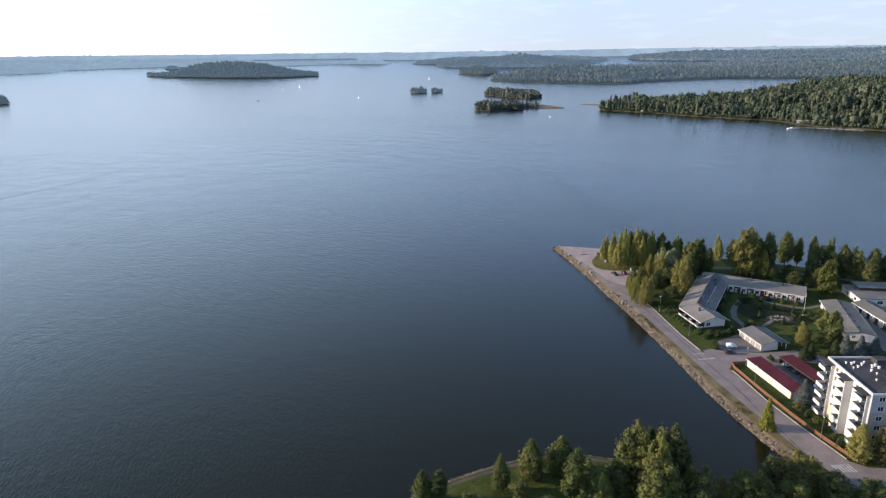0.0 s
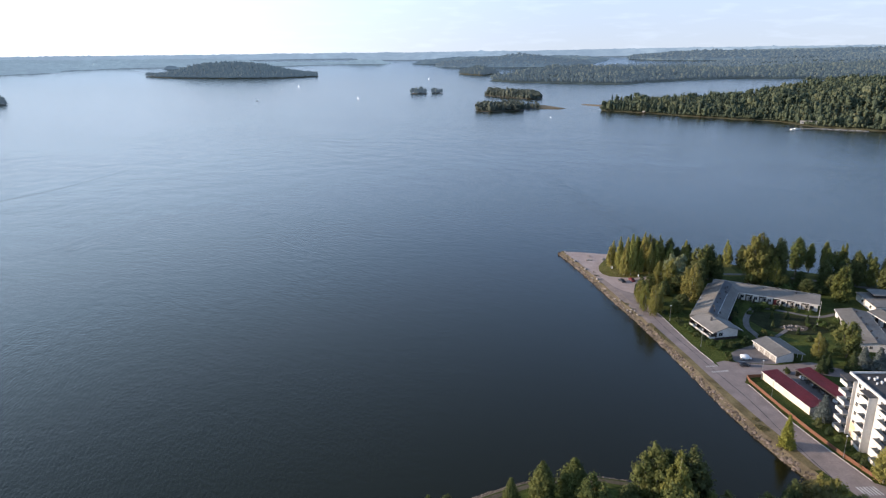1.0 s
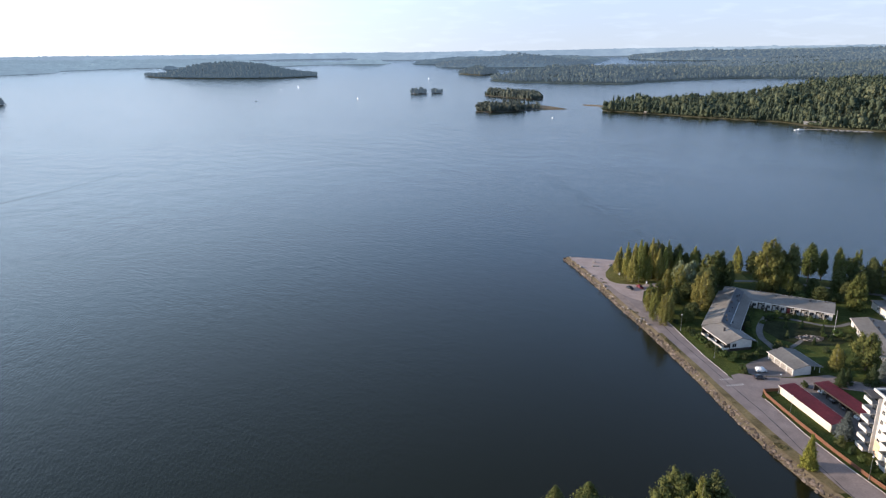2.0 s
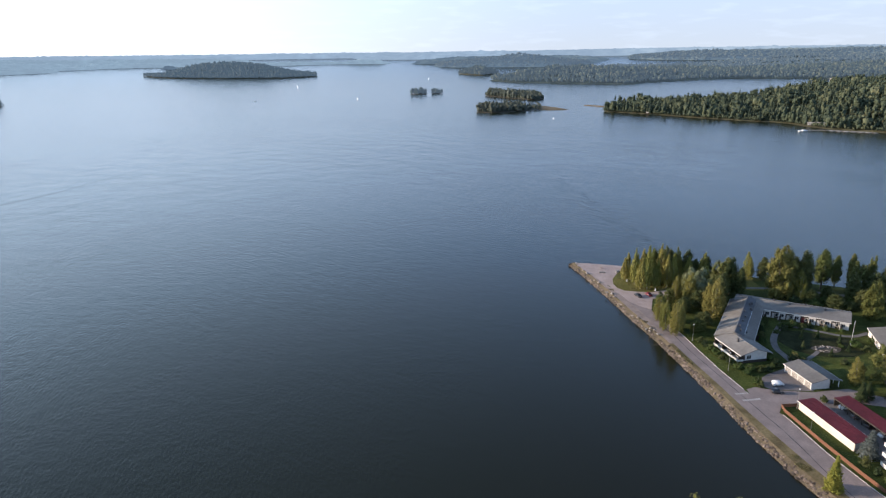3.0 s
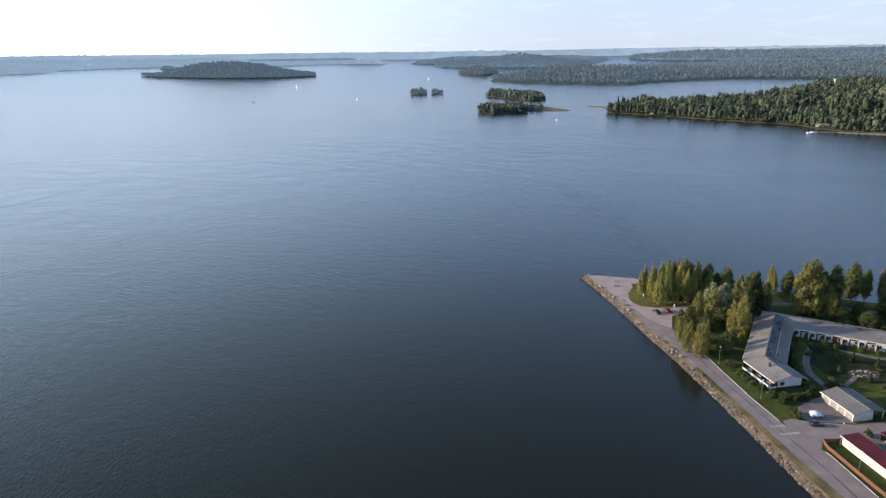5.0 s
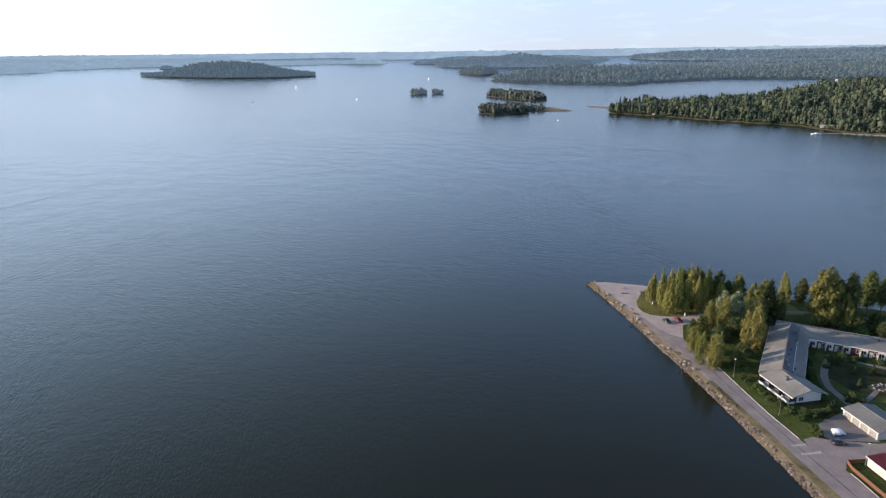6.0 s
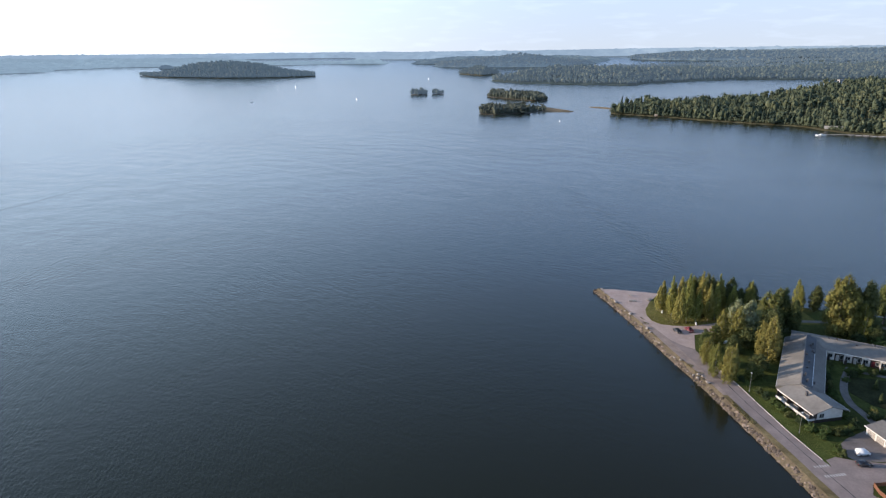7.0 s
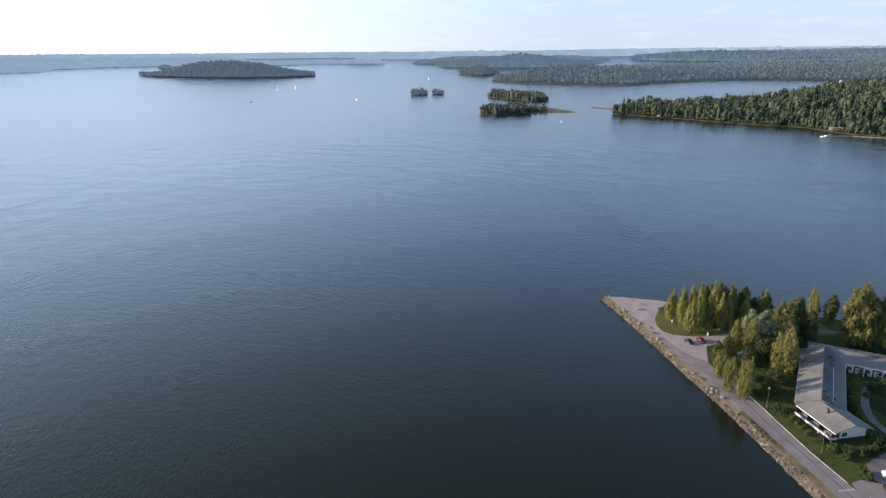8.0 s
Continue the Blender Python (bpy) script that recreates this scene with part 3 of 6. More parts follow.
kind_of_tree("crowded", proto("aspen_tree", "broad tall aspen with yellowing leaves by the shore", "shore trees", 24, 13.4, clear=0.07, profile=egg, leaf=LEAF_OLIVE, bark=BARK, seed=51, clumps=190, per=46, lump=0.25, tall=1.7, leaders=4, spread=0.34, droop=0.6, core=0.6))
kind_of_tree("slender_alder", *[proto("alder_tree", "slender green alder on a bare trunk by the water", "shore trees", 17, 6, clear=0.22, profile=egg, leaf=LEAF_ASPEN, bark=BARK, seed=s, clumps=70, per=46, lump=0.34, tall=1.5, leaders=1) for s in (52, 53)])
kind_of_tree("willow", proto("willow_tree", "silver-leaved willow with a rounded crown", "willows", 14, 10, clear=0.06, profile=dome, leaf=LEAF_WILLOW, bark=BARK, seed=9, clumps=110, per=48, lump=0.42, tall=1.1, leaders=5, spread=0.55, droop=0.6))
kind_of_tree("yellow", *[proto("golden_birch_tree", "broad birch turning golden yellow", "birches", 16, 9, clear=0.08, profile=egg, trunk=0.012, leaf=LEAF_YELLOW, bark=BIRCH_BARK, seed=s, clumps=120, per=46, lump=0.36, tall=1.5, leaders=n, spread=0.46, droop=0.9) for s, n in ((10, 5), (11, 4))])
kind_of_tree("tall_birch", *[proto("golden_birch_tree", "tall loose birch turning golden yellow", "birches", 17, 8, clear=0.08, profile=egg, trunk=0.010, leaf=LEAF_YELLOW, bark=BIRCH_BARK, seed=s, clumps=84, per=50, lump=0.25, tall=2.3, leaders=n, spread=0.4, droop=1.7, core=0.45) for s, n in ((30, 2), (31, 3))])
kind_of_tree("brown", proto("rowan_tree", "rowan with browning autumn leaves", "garden trees", 11, 7, clear=0.12, profile=dome, leaf=LEAF_BROWN, bark=BARK, seed=12, clumps=75, per=46, lump=0.36, leaders=3, spread=0.4))
kind_of_tree("spruce", *[proto("spruce_tree", "dark green spruce with a pointed crown", "conifers", 14, 6, clear=0.03, profile=cone, leaf=NEEDLE, bark=BARK, seed=s, clumps=96, per=36, lump=0.30, tall=1.1, droop=0.6, tiers=12) for s in (13, 14)])
kind_of_tree("linden", *[proto("linden_tree", "young green linden with a pointed crown on the park lawn", "park trees", 12, 6.5, clear=0.08, profile=spire, leaf=LEAF_ASPEN, bark=BARK, seed=s, clumps=90, per=50, lump=0.30, tall=1.15) for s in (34, 35)])
kind_of_tree("blue", proto("blue_spruce_tree", "blue-grey spruce beside the block of flats", "conifers", 9, 6, clear=0.02, profile=cone, leaf=NEEDLE_BLUE, bark=BARK, seed=15, clumps=96, per=36, lump=0.28, tall=1.2, droop=0.4, tiers=10))
kind_of_tree("larch", proto("larch_tree", "lone yellow-green larch on the road verge", "conifers", 10, 5, clear=0.03, profile=cone, leaf=LEAF_LARCH, bark=BARK, seed=16, clumps=110, per=46, lump=0.26, tall=1.2, droop=0.3))
kind_of_tree("shrub", *[proto("shrub", "low rounded green garden shrub", "shrubs", 1.8, 2.6, clear=0.02, profile=dome, leaf=lf, bark=BARK, seed=s, clumps=26, per=20, lump=0.40, tall=0.9, trunk=0.03, leaders=3, spread=0.4, category="shrub") for s, lf in ((17, LEAF_SHRUB), (18, LEAF_DARK), (19, NEEDLE), (45, LEAF_SHRUB))])
kind_of_tree("golden_shrub", proto("shrub", "small golden-leaved shrub beside the garden path", "shrubs", 2.2, 3.0, clear=0.02, profile=dome, leaf=LEAF_YELLOW, bark=BARK, seed=54, clumps=26, per=22, lump=0.40, tall=0.9, trunk=0.03, leaders=3, spread=0.4, category="shrub"))
kind_of_tree("thuja", proto("thuja", "clipped dark green conical thuja in the garden", "shrubs", 3.2, 1.5, clear=0.01, profile=cone, leaf=NEEDLE, bark=BARK, seed=20, clumps=36, per=18, lump=0.36, trunk=0.02, category="shrub"))


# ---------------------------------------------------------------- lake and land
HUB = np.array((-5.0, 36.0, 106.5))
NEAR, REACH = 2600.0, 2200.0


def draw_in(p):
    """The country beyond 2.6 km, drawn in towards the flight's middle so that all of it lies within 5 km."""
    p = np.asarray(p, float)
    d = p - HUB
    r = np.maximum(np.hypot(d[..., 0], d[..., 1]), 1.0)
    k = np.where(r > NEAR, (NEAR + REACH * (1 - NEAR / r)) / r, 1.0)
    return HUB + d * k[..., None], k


def grid_mesh(name, pts, material, keep=None, smooth=True):
    """A mesh on an array (rows, columns, 3); keep: which cells to make."""
    r, c = pts.shape[:2]
    i = np.arange(r * c).reshape(r, c)
    f = np.stack([i[:-1, :-1], i[:-1, 1:], i[1:, 1:], i[1:, :-1]], axis=-1)
    f = f[keep] if keep is not None else f.reshape(-1, 4)
    me = bpy.data.meshes.new(name)
    me.from_pydata(pts.reshape(-1, 3).tolist(), [], f.reshape(-1, 4).tolist())
    me.materials.append(material)
    if smooth:
        me.polygons.foreach_set("use_smooth", np.ones(len(me.polygons), dtype=bool))
    return me


rings = np.concatenate([[0.5, 60, 150, 300, 600, 1000, 1600, 2300], np.geomspace(2600, 60000, 26)])
turns = np.linspace(0, 2 * math.pi, 145)
lake_pts = np.stack([HUB[0] + rings[:, None] * np.sin(turns), HUB[1] + rings[:, None] * np.cos(turns), np.zeros((len(rings), len(turns)))], axis=-1)
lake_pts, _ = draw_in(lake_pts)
tagged(new("water", grid_mesh("water", lake_pts, WATER)), "wide blue-grey lake with small wind ripples", "lake", kind="structure")


def signed_distance(xy, outline):
    """Distance from points to an outline: positive inside."""
    a = np.array(outline, float)
    b = np.roll(a, -1, axis=0)
    best = np.full(xy.shape[0], 1e9)
    inside = np.zeros(xy.shape[0], bool)
    for p, q in zip(a, b):
        d = q - p
        t = np.clip(((xy - p) @ d) / (d @ d), 0, 1)
        best = np.minimum(best, np.hypot(*(xy - p - t[:, None] * d).T))
        cross = (p[1] > xy[:, 1]) != (q[1] > xy[:, 1])
        with np.errstate(divide="ignore", invalid="ignore"):
            inside ^= cross & (xy[:, 0] < (q[0] - p[0]) * (xy[:, 1] - p[1]) / (q[1] - p[1] + 1e-12) + p[0])
    return np.where(inside, best, -best)


def rough(xy, size, seed=0):
    """Smooth irregular relief between -1 and 1, about size metres from hump to hump."""
    v = np.zeros(len(xy))
    rng = np.random.default_rng(seed)
    for i in range(9):
        a, ph = rng.uniform(0, 6.28), rng.uniform(0, 6.28)
        s = 2 * math.pi / (size * rng.uniform(0.6, 2.2))
        v += np.sin((xy[:, 0] * math.cos(a) + xy[:, 1] * math.sin(a)) * s + ph)
    return v / 4.5


def ragged(xy, a):
    """Uneven treetops: a small random step from point to point."""
    return a * np.random.default_rng(len(xy)).normal(size=len(xy))


def smooth_step(v):
    v = np.clip(v, 0, 1)
    return v * v * (3 - 2 * v)


def land(name, outline, cell, height, material, label, category="land", wobble=0.0):
    """Land that rises out of the lake inside an outline, on a grid of cells. Returns the height and shore distance as functions."""
    o = np.array(outline, float)
    lo, hi = o.min(0) - 3 * cell, o.max(0) + 3 * cell

    def shore(xy):
        return signed_distance(xy, outline) + (wobble * rough(xy, wobble * 9, 5) if wobble else 0)

    def z_at(xy, s):
        return np.where(s > 0, height(xy, s), s * 0.25)

    xs, ys = np.arange(lo[0], hi[0] + cell, cell), np.arange(lo[1], hi[1] + cell, cell)
    xy = np.stack(np.meshgrid(xs, ys), axis=-1)
    flat = xy.reshape(-1, 2)
    s = shore(flat)
    z = np.maximum(z_at(flat, s), -2.5).reshape(xy.shape[:2])
    s = s.reshape(xy.shape[:2])
    near = np.maximum(np.maximum(s[:-1, :-1], s[1:, :-1]), np.maximum(s[:-1, 1:], s[1:, 1:])) > -cell
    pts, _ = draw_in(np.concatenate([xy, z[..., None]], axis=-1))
    tagged(new(name, grid_mesh(name, pts, material, near, material not in (WOODS_FAR, WOODS_FARTHEST, WOODS_HORIZON))), label, category, kind="structure")
    return shore, z_at, lo, hi


def woods(name, ground, spacing, h, material, label, seed, lumps=4, blades=20, inset=4.0, where=None, pointed=0.3, wide=0.30):
    """Trees over a piece of land as one mass: each a ragged crown of lumps and blades, some pointed, some round."""
    shore, z_at, lo, hi = ground
    rng = np.random.default_rng(seed)
    xs, ys = np.arange(lo[0], hi[0], spacing), np.arange(lo[1], hi[1], spacing)
    xy = np.stack(np.meshgrid(xs, ys), axis=-1).reshape(-1, 2)
    xy = xy + rng.uniform(-0.48, 0.48, xy.shape) * spacing
    s = shore(xy)
    ok = s > inset * rng.uniform(0.6, 1.6, len(s))
    if where is not None:
        ok &= where(xy)
    xy, s = xy[ok], s[ok]
    n = len(xy)
    hh = h * np.clip(rng.lognormal(-0.06, 0.26, n), 0.5, 1.6) * (1 + 0.15 * rough(xy, 60, seed))
    sharp = rng.uniform(0, 1, n) < pointed
    rad = hh * wide * np.where(sharp, 0.8, 1.1) * np.clip(rng.lognormal(0, 0.25, n), 0.6, 1.7)
    ground_z = z_at(xy, s)
    stand = 0.5 + 0.22 * rough(xy, 45, seed + 1)  # birch stands among spruce
    tone = np.where(sharp, 0.10, stand) + rng.normal(0, 0.16, n)
    cs, rs, ts = [], [], []
    for i in range(lumps):
        a = rng.uniform(0, 2 * math.pi, n)
        if i == 0:
            d, kz, kr, kv = 0 * rad, np.where(sharp, 0.34, 0.48), np.where(sharp, 0.95, 0.86), np.where(sharp, 0.34, 0.48)
        elif i == 1 and lumps > 2:  # low boughs
            d, kz, kr, kv = 0.2 * rad, np.full(n, 0.2), np.full(n, 0.95), np.full(n, 0.22)
        else:
            k = (i - 0.5 + rng.uniform(-0.3, 0.3, n)) / max(1, lumps - 1)
            d = np.where(sharp, 0.1, 0.55) * rad
            kz = np.where(sharp, 0.48 + 0.40 * k, 0.38 + 0.42 * k)
            kr = np.where(sharp, 0.75 - 0.5 * k, 0.55)
            kv = np.where(sharp, 0.20, 0.18)
        cs.append(np.stack([xy[:, 0] + d * np.cos(a), xy[:, 1] + d * np.sin(a), ground_z + hh * kz], axis=1))
        rs.append(np.stack([rad * kr, rad * kr, hh * kv], axis=1))
        ts.append(tone + rng.normal(0, 0.06, n))
    cs, rs, ts = np.concatenate(cs), np.concatenate(rs), np.concatenate(ts)
    per = max(1, round(blades / lumps))
    q = blades_on(cs, rs, per, 0.30 * rs[:, 0], rng, 0.4)
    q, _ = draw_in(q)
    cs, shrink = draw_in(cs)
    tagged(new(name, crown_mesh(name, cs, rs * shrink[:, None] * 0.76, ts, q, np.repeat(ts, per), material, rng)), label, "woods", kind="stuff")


# the town's own shore: the quay on the west, a bay, the park point, and the north shore
QUAY = [(59.9, 345.5), (64.2, 324), (68.4, 298.5), (71.6, 276), (75.9, 251), (78.7, 229), (80.8, 210), (83.4, 184), (85.7, 169), (88.3, 157), (90.6, 149.5)]
BAY = [(84.7, 144.5), (77.4, 141.0), (70.2, 137.6), (66.5, 132), (65.2, 121), (59.0, 119.5), (57.0, 135.5), (48.6, 146.2), (44.4, 149.9), (36.5, 151.8), (25.7, 151.2), (16.4, 149.1), (8.6, 145.6), (0.5, 141.5), (-9.3, 135.3), (-26, 121), (-42, 98), (-50, 60), (-60, -40), (-80, -400)]
NORTH = [(900, -400), (900, 120), (420, 190), (300, 235), (206, 289), (190, 298.5), (173, 307.5), (151, 316.8), (139, 322.5), (120, 329.5), (86.4, 339), (69, 344.3)]
SHORELINE = QUAY + BAY + NORTH
GROUND = 2.0


def inset_ring(ring, d):
    out = []
    n = len(ring)
    for i in range(n):
        p, q, r = (Vector(ring[(i + k) % n]) for k in (-1, 0, 1))
        t = ((q - p).normalized() + (r - q).normalized()).normalized()
        side = Vector((-t.y, t.x))
        out.append(tuple(q + side * d))
    return out


def build_ground():
    bm = bmesh.new()
    turn = -1 if sum(a[0] * b[1] - b[0] * a[1] for a, b in zip(SHORELINE, SHORELINE[1:] + SHORELINE[:1])) < 0 else 1
    levels = [(-1.2 * turn, -1.0), (0.2 * turn, 0.15), (2.6 * turn, GROUND)]
    loops = [[bm.verts.new((x, y, z)) for x, y in inset_ring(SHORELINE, d)] for d, z in levels[:2]]
    loops.append(fill(bm, inset_ring(SHORELINE, levels[2][0]), levels[2][1]))
    n = len(SHORELINE)
    bank = bmesh.new()
    lines = [[bank.verts.new(v.co) for v in a] for a in loops]
    for a, b in zip(lines, lines[1:]):
        for i in range(n):
            bank.faces.new((a[i], a[(i + 1) % n], b[(i + 1) % n], b[i]))
    solid("embankment", bank, EARTH, "brown earth bank that falls to the water", "bank", "structure")
    return solid("ground", bm, GRASS, "green autumn lawn on the low lakeside ground", "ground", "structure")


build_ground()


def at_y(table, y):
    ys, xs = zip(*sorted((q[1], q[0]) for q in table))
    return float(np.interp(y, ys, xs))


ROAD_LEFT = [(98.6, 137), (96.8, 142.7), (94.3, 151.4), (92.4, 162.6), (90.0, 174.5), (87.4, 190), (85.4, 204), (84.4, 213.5), (82.8, 225), (81.0, 238), (80.0, 247), (79.7, 252), (78.7, 262), (77.2, 277), (75.4, 288), (73.6, 298), (71.6, 311), (69.6, 323)]
ROAD_RIGHT = [(110, 130), (105.6, 141), (103.0, 152.5), (100.5, 162.3), (97.9, 176), (96.0, 195), (91.0, 210), (88.6, 225), (87.1, 240.7), (86.2, 252), (84.6, 262), (82.4, 270.7), (82.2, 279), (86.6, 291.9)]


def edge_points(table, y0, y1, step=3.0):
    ys = np.linspace(y0, y1, max(2, int(abs(y1 - y0) / step)))
    return [(at_y(table, y), float(y)) for y in ys]


def strip(name, left, right, z, material, label, category, kind="structure"):
    bm = bmesh.new()
    a = [bm.verts.new((x, y, z)) for x, y in left]
    b = [bm.verts.new((x, y, z)) for x, y in right]
    for i in range(len(a) - 1):
        bm.faces.new((a[i], b[i], b[i + 1], a[i + 1]))
    return solid(name, bm, material, label, category, kind)


strip("road", edge_points(ROAD_LEFT, 128, 291), edge_points(ROAD_RIGHT, 128, 291), GROUND + 0.03, ASPHALT, "worn pale grey asphalt shore road", "road")
verge_l = [(at_y(QUAY, y) + 1.9, y) for y in np.linspace(151, 246, 40)]
strip("verge", verge_l, [(at_y(ROAD_LEFT, y) + 0.15, y) for y in np.linspace(151, 246, 40)], GROUND + 0.012, DRY_GRASS, "dry trodden grass verge beside the quay", "verge")
strip("quay_walk", [(at_y(QUAY, y) + 2.3, y) for y in np.linspace(246, 322, 30)], [(at_y(ROAD_LEFT, y) + 0.15, y) for y in np.linspace(246, 322, 30)], GROUND + 0.014, PALE_EARTH, "pinkish trodden gravel walk along the quay", "path")
TIP_LAWN = [(86.5, 335), (80, 326), (75.6, 317.5), (74.2, 311), (74.6, 305.5), (77.0, 302), (82, 300.3), (88, 299.6), (100, 302.8), (104, 306), (118, 301), (140, 300), (140, 326), (119, 328)]
sheet("pavement", [(62.4, 342.6), (66.0, 326), (68.5, 318), (70.4, 308), (73.8, 297), (75.6, 288), (78.4, 283), (82.2, 279), (86.6, 291.5), (96, 294.5), (108, 300), (104, 306), (88, 304), (86.5, 336), (84, 337.2), (69, 341.9)], GROUND + 0.034, QUAY_GRAVEL, "pale grey gravelled asphalt on the quay point", "pavement")
sheet("lawn_island", TIP_LAWN, GROUND + 0.10, SUNLIT_LAWN, "sunlit lawn under the row of birches", "lawn", depth=0.2)
sheet("side_street", [(91.8, 211.5), (95.0, 212.8), (99.5, 211.0), (111.5, 209.0), (124, 211.0), (131, 206), (145, 199), (170, 195), (170, 186), (140, 192), (128, 200), (119, 203.0), (102, 201.4), (97.6, 201.0), (96.2, 198.5), (95.0, 197.0), (91.0, 200)], GROUND + 0.04, ASPHALT, "pale asphalt side street between the houses", "road")
sheet("yard", [(99.5, 211.0), (97.9, 213.5), (100.2, 219.0), (103.5, 221.5), (110.5, 225.0), (112.5, 209.6)], GROUND + 0.05, DARK_ASPHALT, "asphalt parking yard before the garages", "yard")
sheet("carport_yard", [(103, 201.6), (119.5, 203.2), (120.5, 196), (118, 172), (112, 171), (108.2, 177)], GROUND + 0.046, DARK_ASPHALT, "asphalt yard between the red-roofed carports", "yard")
sheet("crossroads", [(97.0, 137.2), (104.8, 145.6), (108, 143), (125, 141), (160, 138), (160, 124), (110, 124), (100, 130)], GROUND + 0.037, ASPHALT, "grey asphalt at the road junction", "road")
sheet("row_house_yard", [(150, 212), (163, 252), (169, 251), (166, 226), (178, 214), (176, 200)], GROUND + 0.044, DARK_ASPHALT, "dark asphalt yard between the row houses", "yard")


def ribbon(name, points, width, z, material, label, category):
    """A path of even width along a smooth line."""
    line = [Vector(p) for p in points]
    fine = []
    for k in range(len(line) - 1):
        p0, p1, p2, p3 = line[max(k - 1, 0)], line[k], line[k + 1], line[min(k + 2, len(line) - 1)]
        for u in np.linspace(0, 1, 6)[: 5 if k < len(line) - 2 else 6]:
            u = float(u)
            fine.append(0.5 * (2 * p1 + (p2 - p0) * u + (2 * p0 - 5 * p1 + 4 * p2 - p3) * u * u + (3 * p1 - p0 - 3 * p2 + p3) * u ** 3))
    left, right = [], []
    for k, p in enumerate(fine):
        d = (fine[min(k + 1, len(fine) - 1)] - fine[max(k - 1, 0)]).normalized()
        s = Vector((-d.y, d.x)) * width / 2
        left.append(tuple(p + s))
        right.append(tuple(p - s))
    return strip(name, left, right, z, material, label, category)


ribbon("garden_path", [(115.8, 227.5), (115.8, 235.2), (115.7, 240.3), (118.1, 247.6), (122.9, 255.3), (129.5, 263.5)], 2.3, GROUND + 0.09, GRAVEL, "curved gravel path through the garden court", "path")
ribbon("garden_path", [(128.0, 261.5), (137.0, 256.6), (144.6, 251.2), (150.0, 250.2), (157.0, 253.0)], 1.8, GROUND + 0.094, GRAVEL, "gravel path along the garden wing", "path")
ribbon("garden_path", [(116.5, 227.8), (122.0, 231.6), (126.5, 235.2), (129.8, 238.2)], 1.5, GROUND + 0.098, GRAVEL, "narrow gravel path to the stone bed", "path")
sheet("shore_path", [(122, 305.5), (150, 303), (175, 292), (205, 274), (240, 250), (240, 247.6), (204, 271.4), (174, 289.2), (149, 300.6), (121, 303.4)], GROUND + 0.11, GRAVEL, "pale gravel walk along the shore", "path")


def kerb_line():
    bm = bmesh.new()
    for y0, y1 in ((211.5, 268.0), (146.5, 196.0)):
        pts = edge_points(ROAD_RIGHT, y0, y1, 2.5)
        for (xa, ya), (xb, yb) in zip(pts, pts[1:]):
            t = Vector((xb - xa, yb - ya)).normalized()
            s = Vector((t.y, -t.x)) * 0.17
            v = [bm.verts.new((x, y, z)) for z in (GROUND, GROUND + 0.15) for x, y in ((xa, ya), (xb, yb), (xb + s.x, yb + s.y), (xa + s.x, ya + s.y))]
            for f in ((4, 5, 6, 7), (0, 1, 5, 4), (1, 2, 6, 5), (2, 3, 7, 6), (3, 0, 4, 7)):
                bm.faces.new([v[i] for i in f])
    return solid("kerb", bm, KERB, "pale granite kerb along the road", "kerb", "structure")


kerb_line()


def seam():
    bm = bmesh.new()
    rng = random.Random(4)
    line = [(95.6, 146), (94.1, 158.4), (93.1, 167.8), (92.4, 178.9), (91.8, 186.8), (90.6, 194.2), (89.4, 202.2), (86.2, 225), (84.0, 240), (83.0, 252), (81.2, 262)]
    pts = [(at_y(line, y) + rng.uniform(-0.08, 0.08), y) for y in np.linspace(146, 262, 60)]
    for (xa, ya), (xb, yb) in zip(pts, pts[1:]):
        w = rng.uniform(0.07, 0.16)
        bm.faces.new([bm.verts.new(c) for c in ((xa - w, ya, GROUND + 0.036), (xa + w, ya, GROUND + 0.036), (xb + w, yb, GROUND + 0.036), (xb - w, yb, GROUND + 0.036))])
    return solid("road_seam", bm, TAR, "dark tar seam along the road", "seam", "structure")


seam()


def zebra(corner, along, across, count, length, wide):
    """Stripes that start at corner, one beside the other along 'along', each lying in 'across'."""
    ob = thing("zebra_crossing", "worn white zebra crossing painted on the asphalt", "crossing", pose(corner[0], corner[1], GROUND + 0.05), kind="structure")
    a, c = Vector(along).normalized(), Vector(across).normalized()
    for i in range(count):
        p = a * (i * wide * 2)
        q = [p, p + a * wide, p + a * wide + c * length, p + c * length]
        bm = bmesh.new()
        bm.faces.new([bm.verts.new((v.x, v.y, 0)) for v in q])
        part("stripe", bm, PAINT, ob)


zebra((98.9, 144.2), (1, 0.05), (0.2, -1), 6, 3.3, 0.42)
zebra((87.7, 204.0), (1, 0.16), (-0.15, 1), 8, 1.0, 0.38)
zebra((87.1, 208.1), (1, 0.16), (-0.15, 1), 6, 0.8, 0.38)


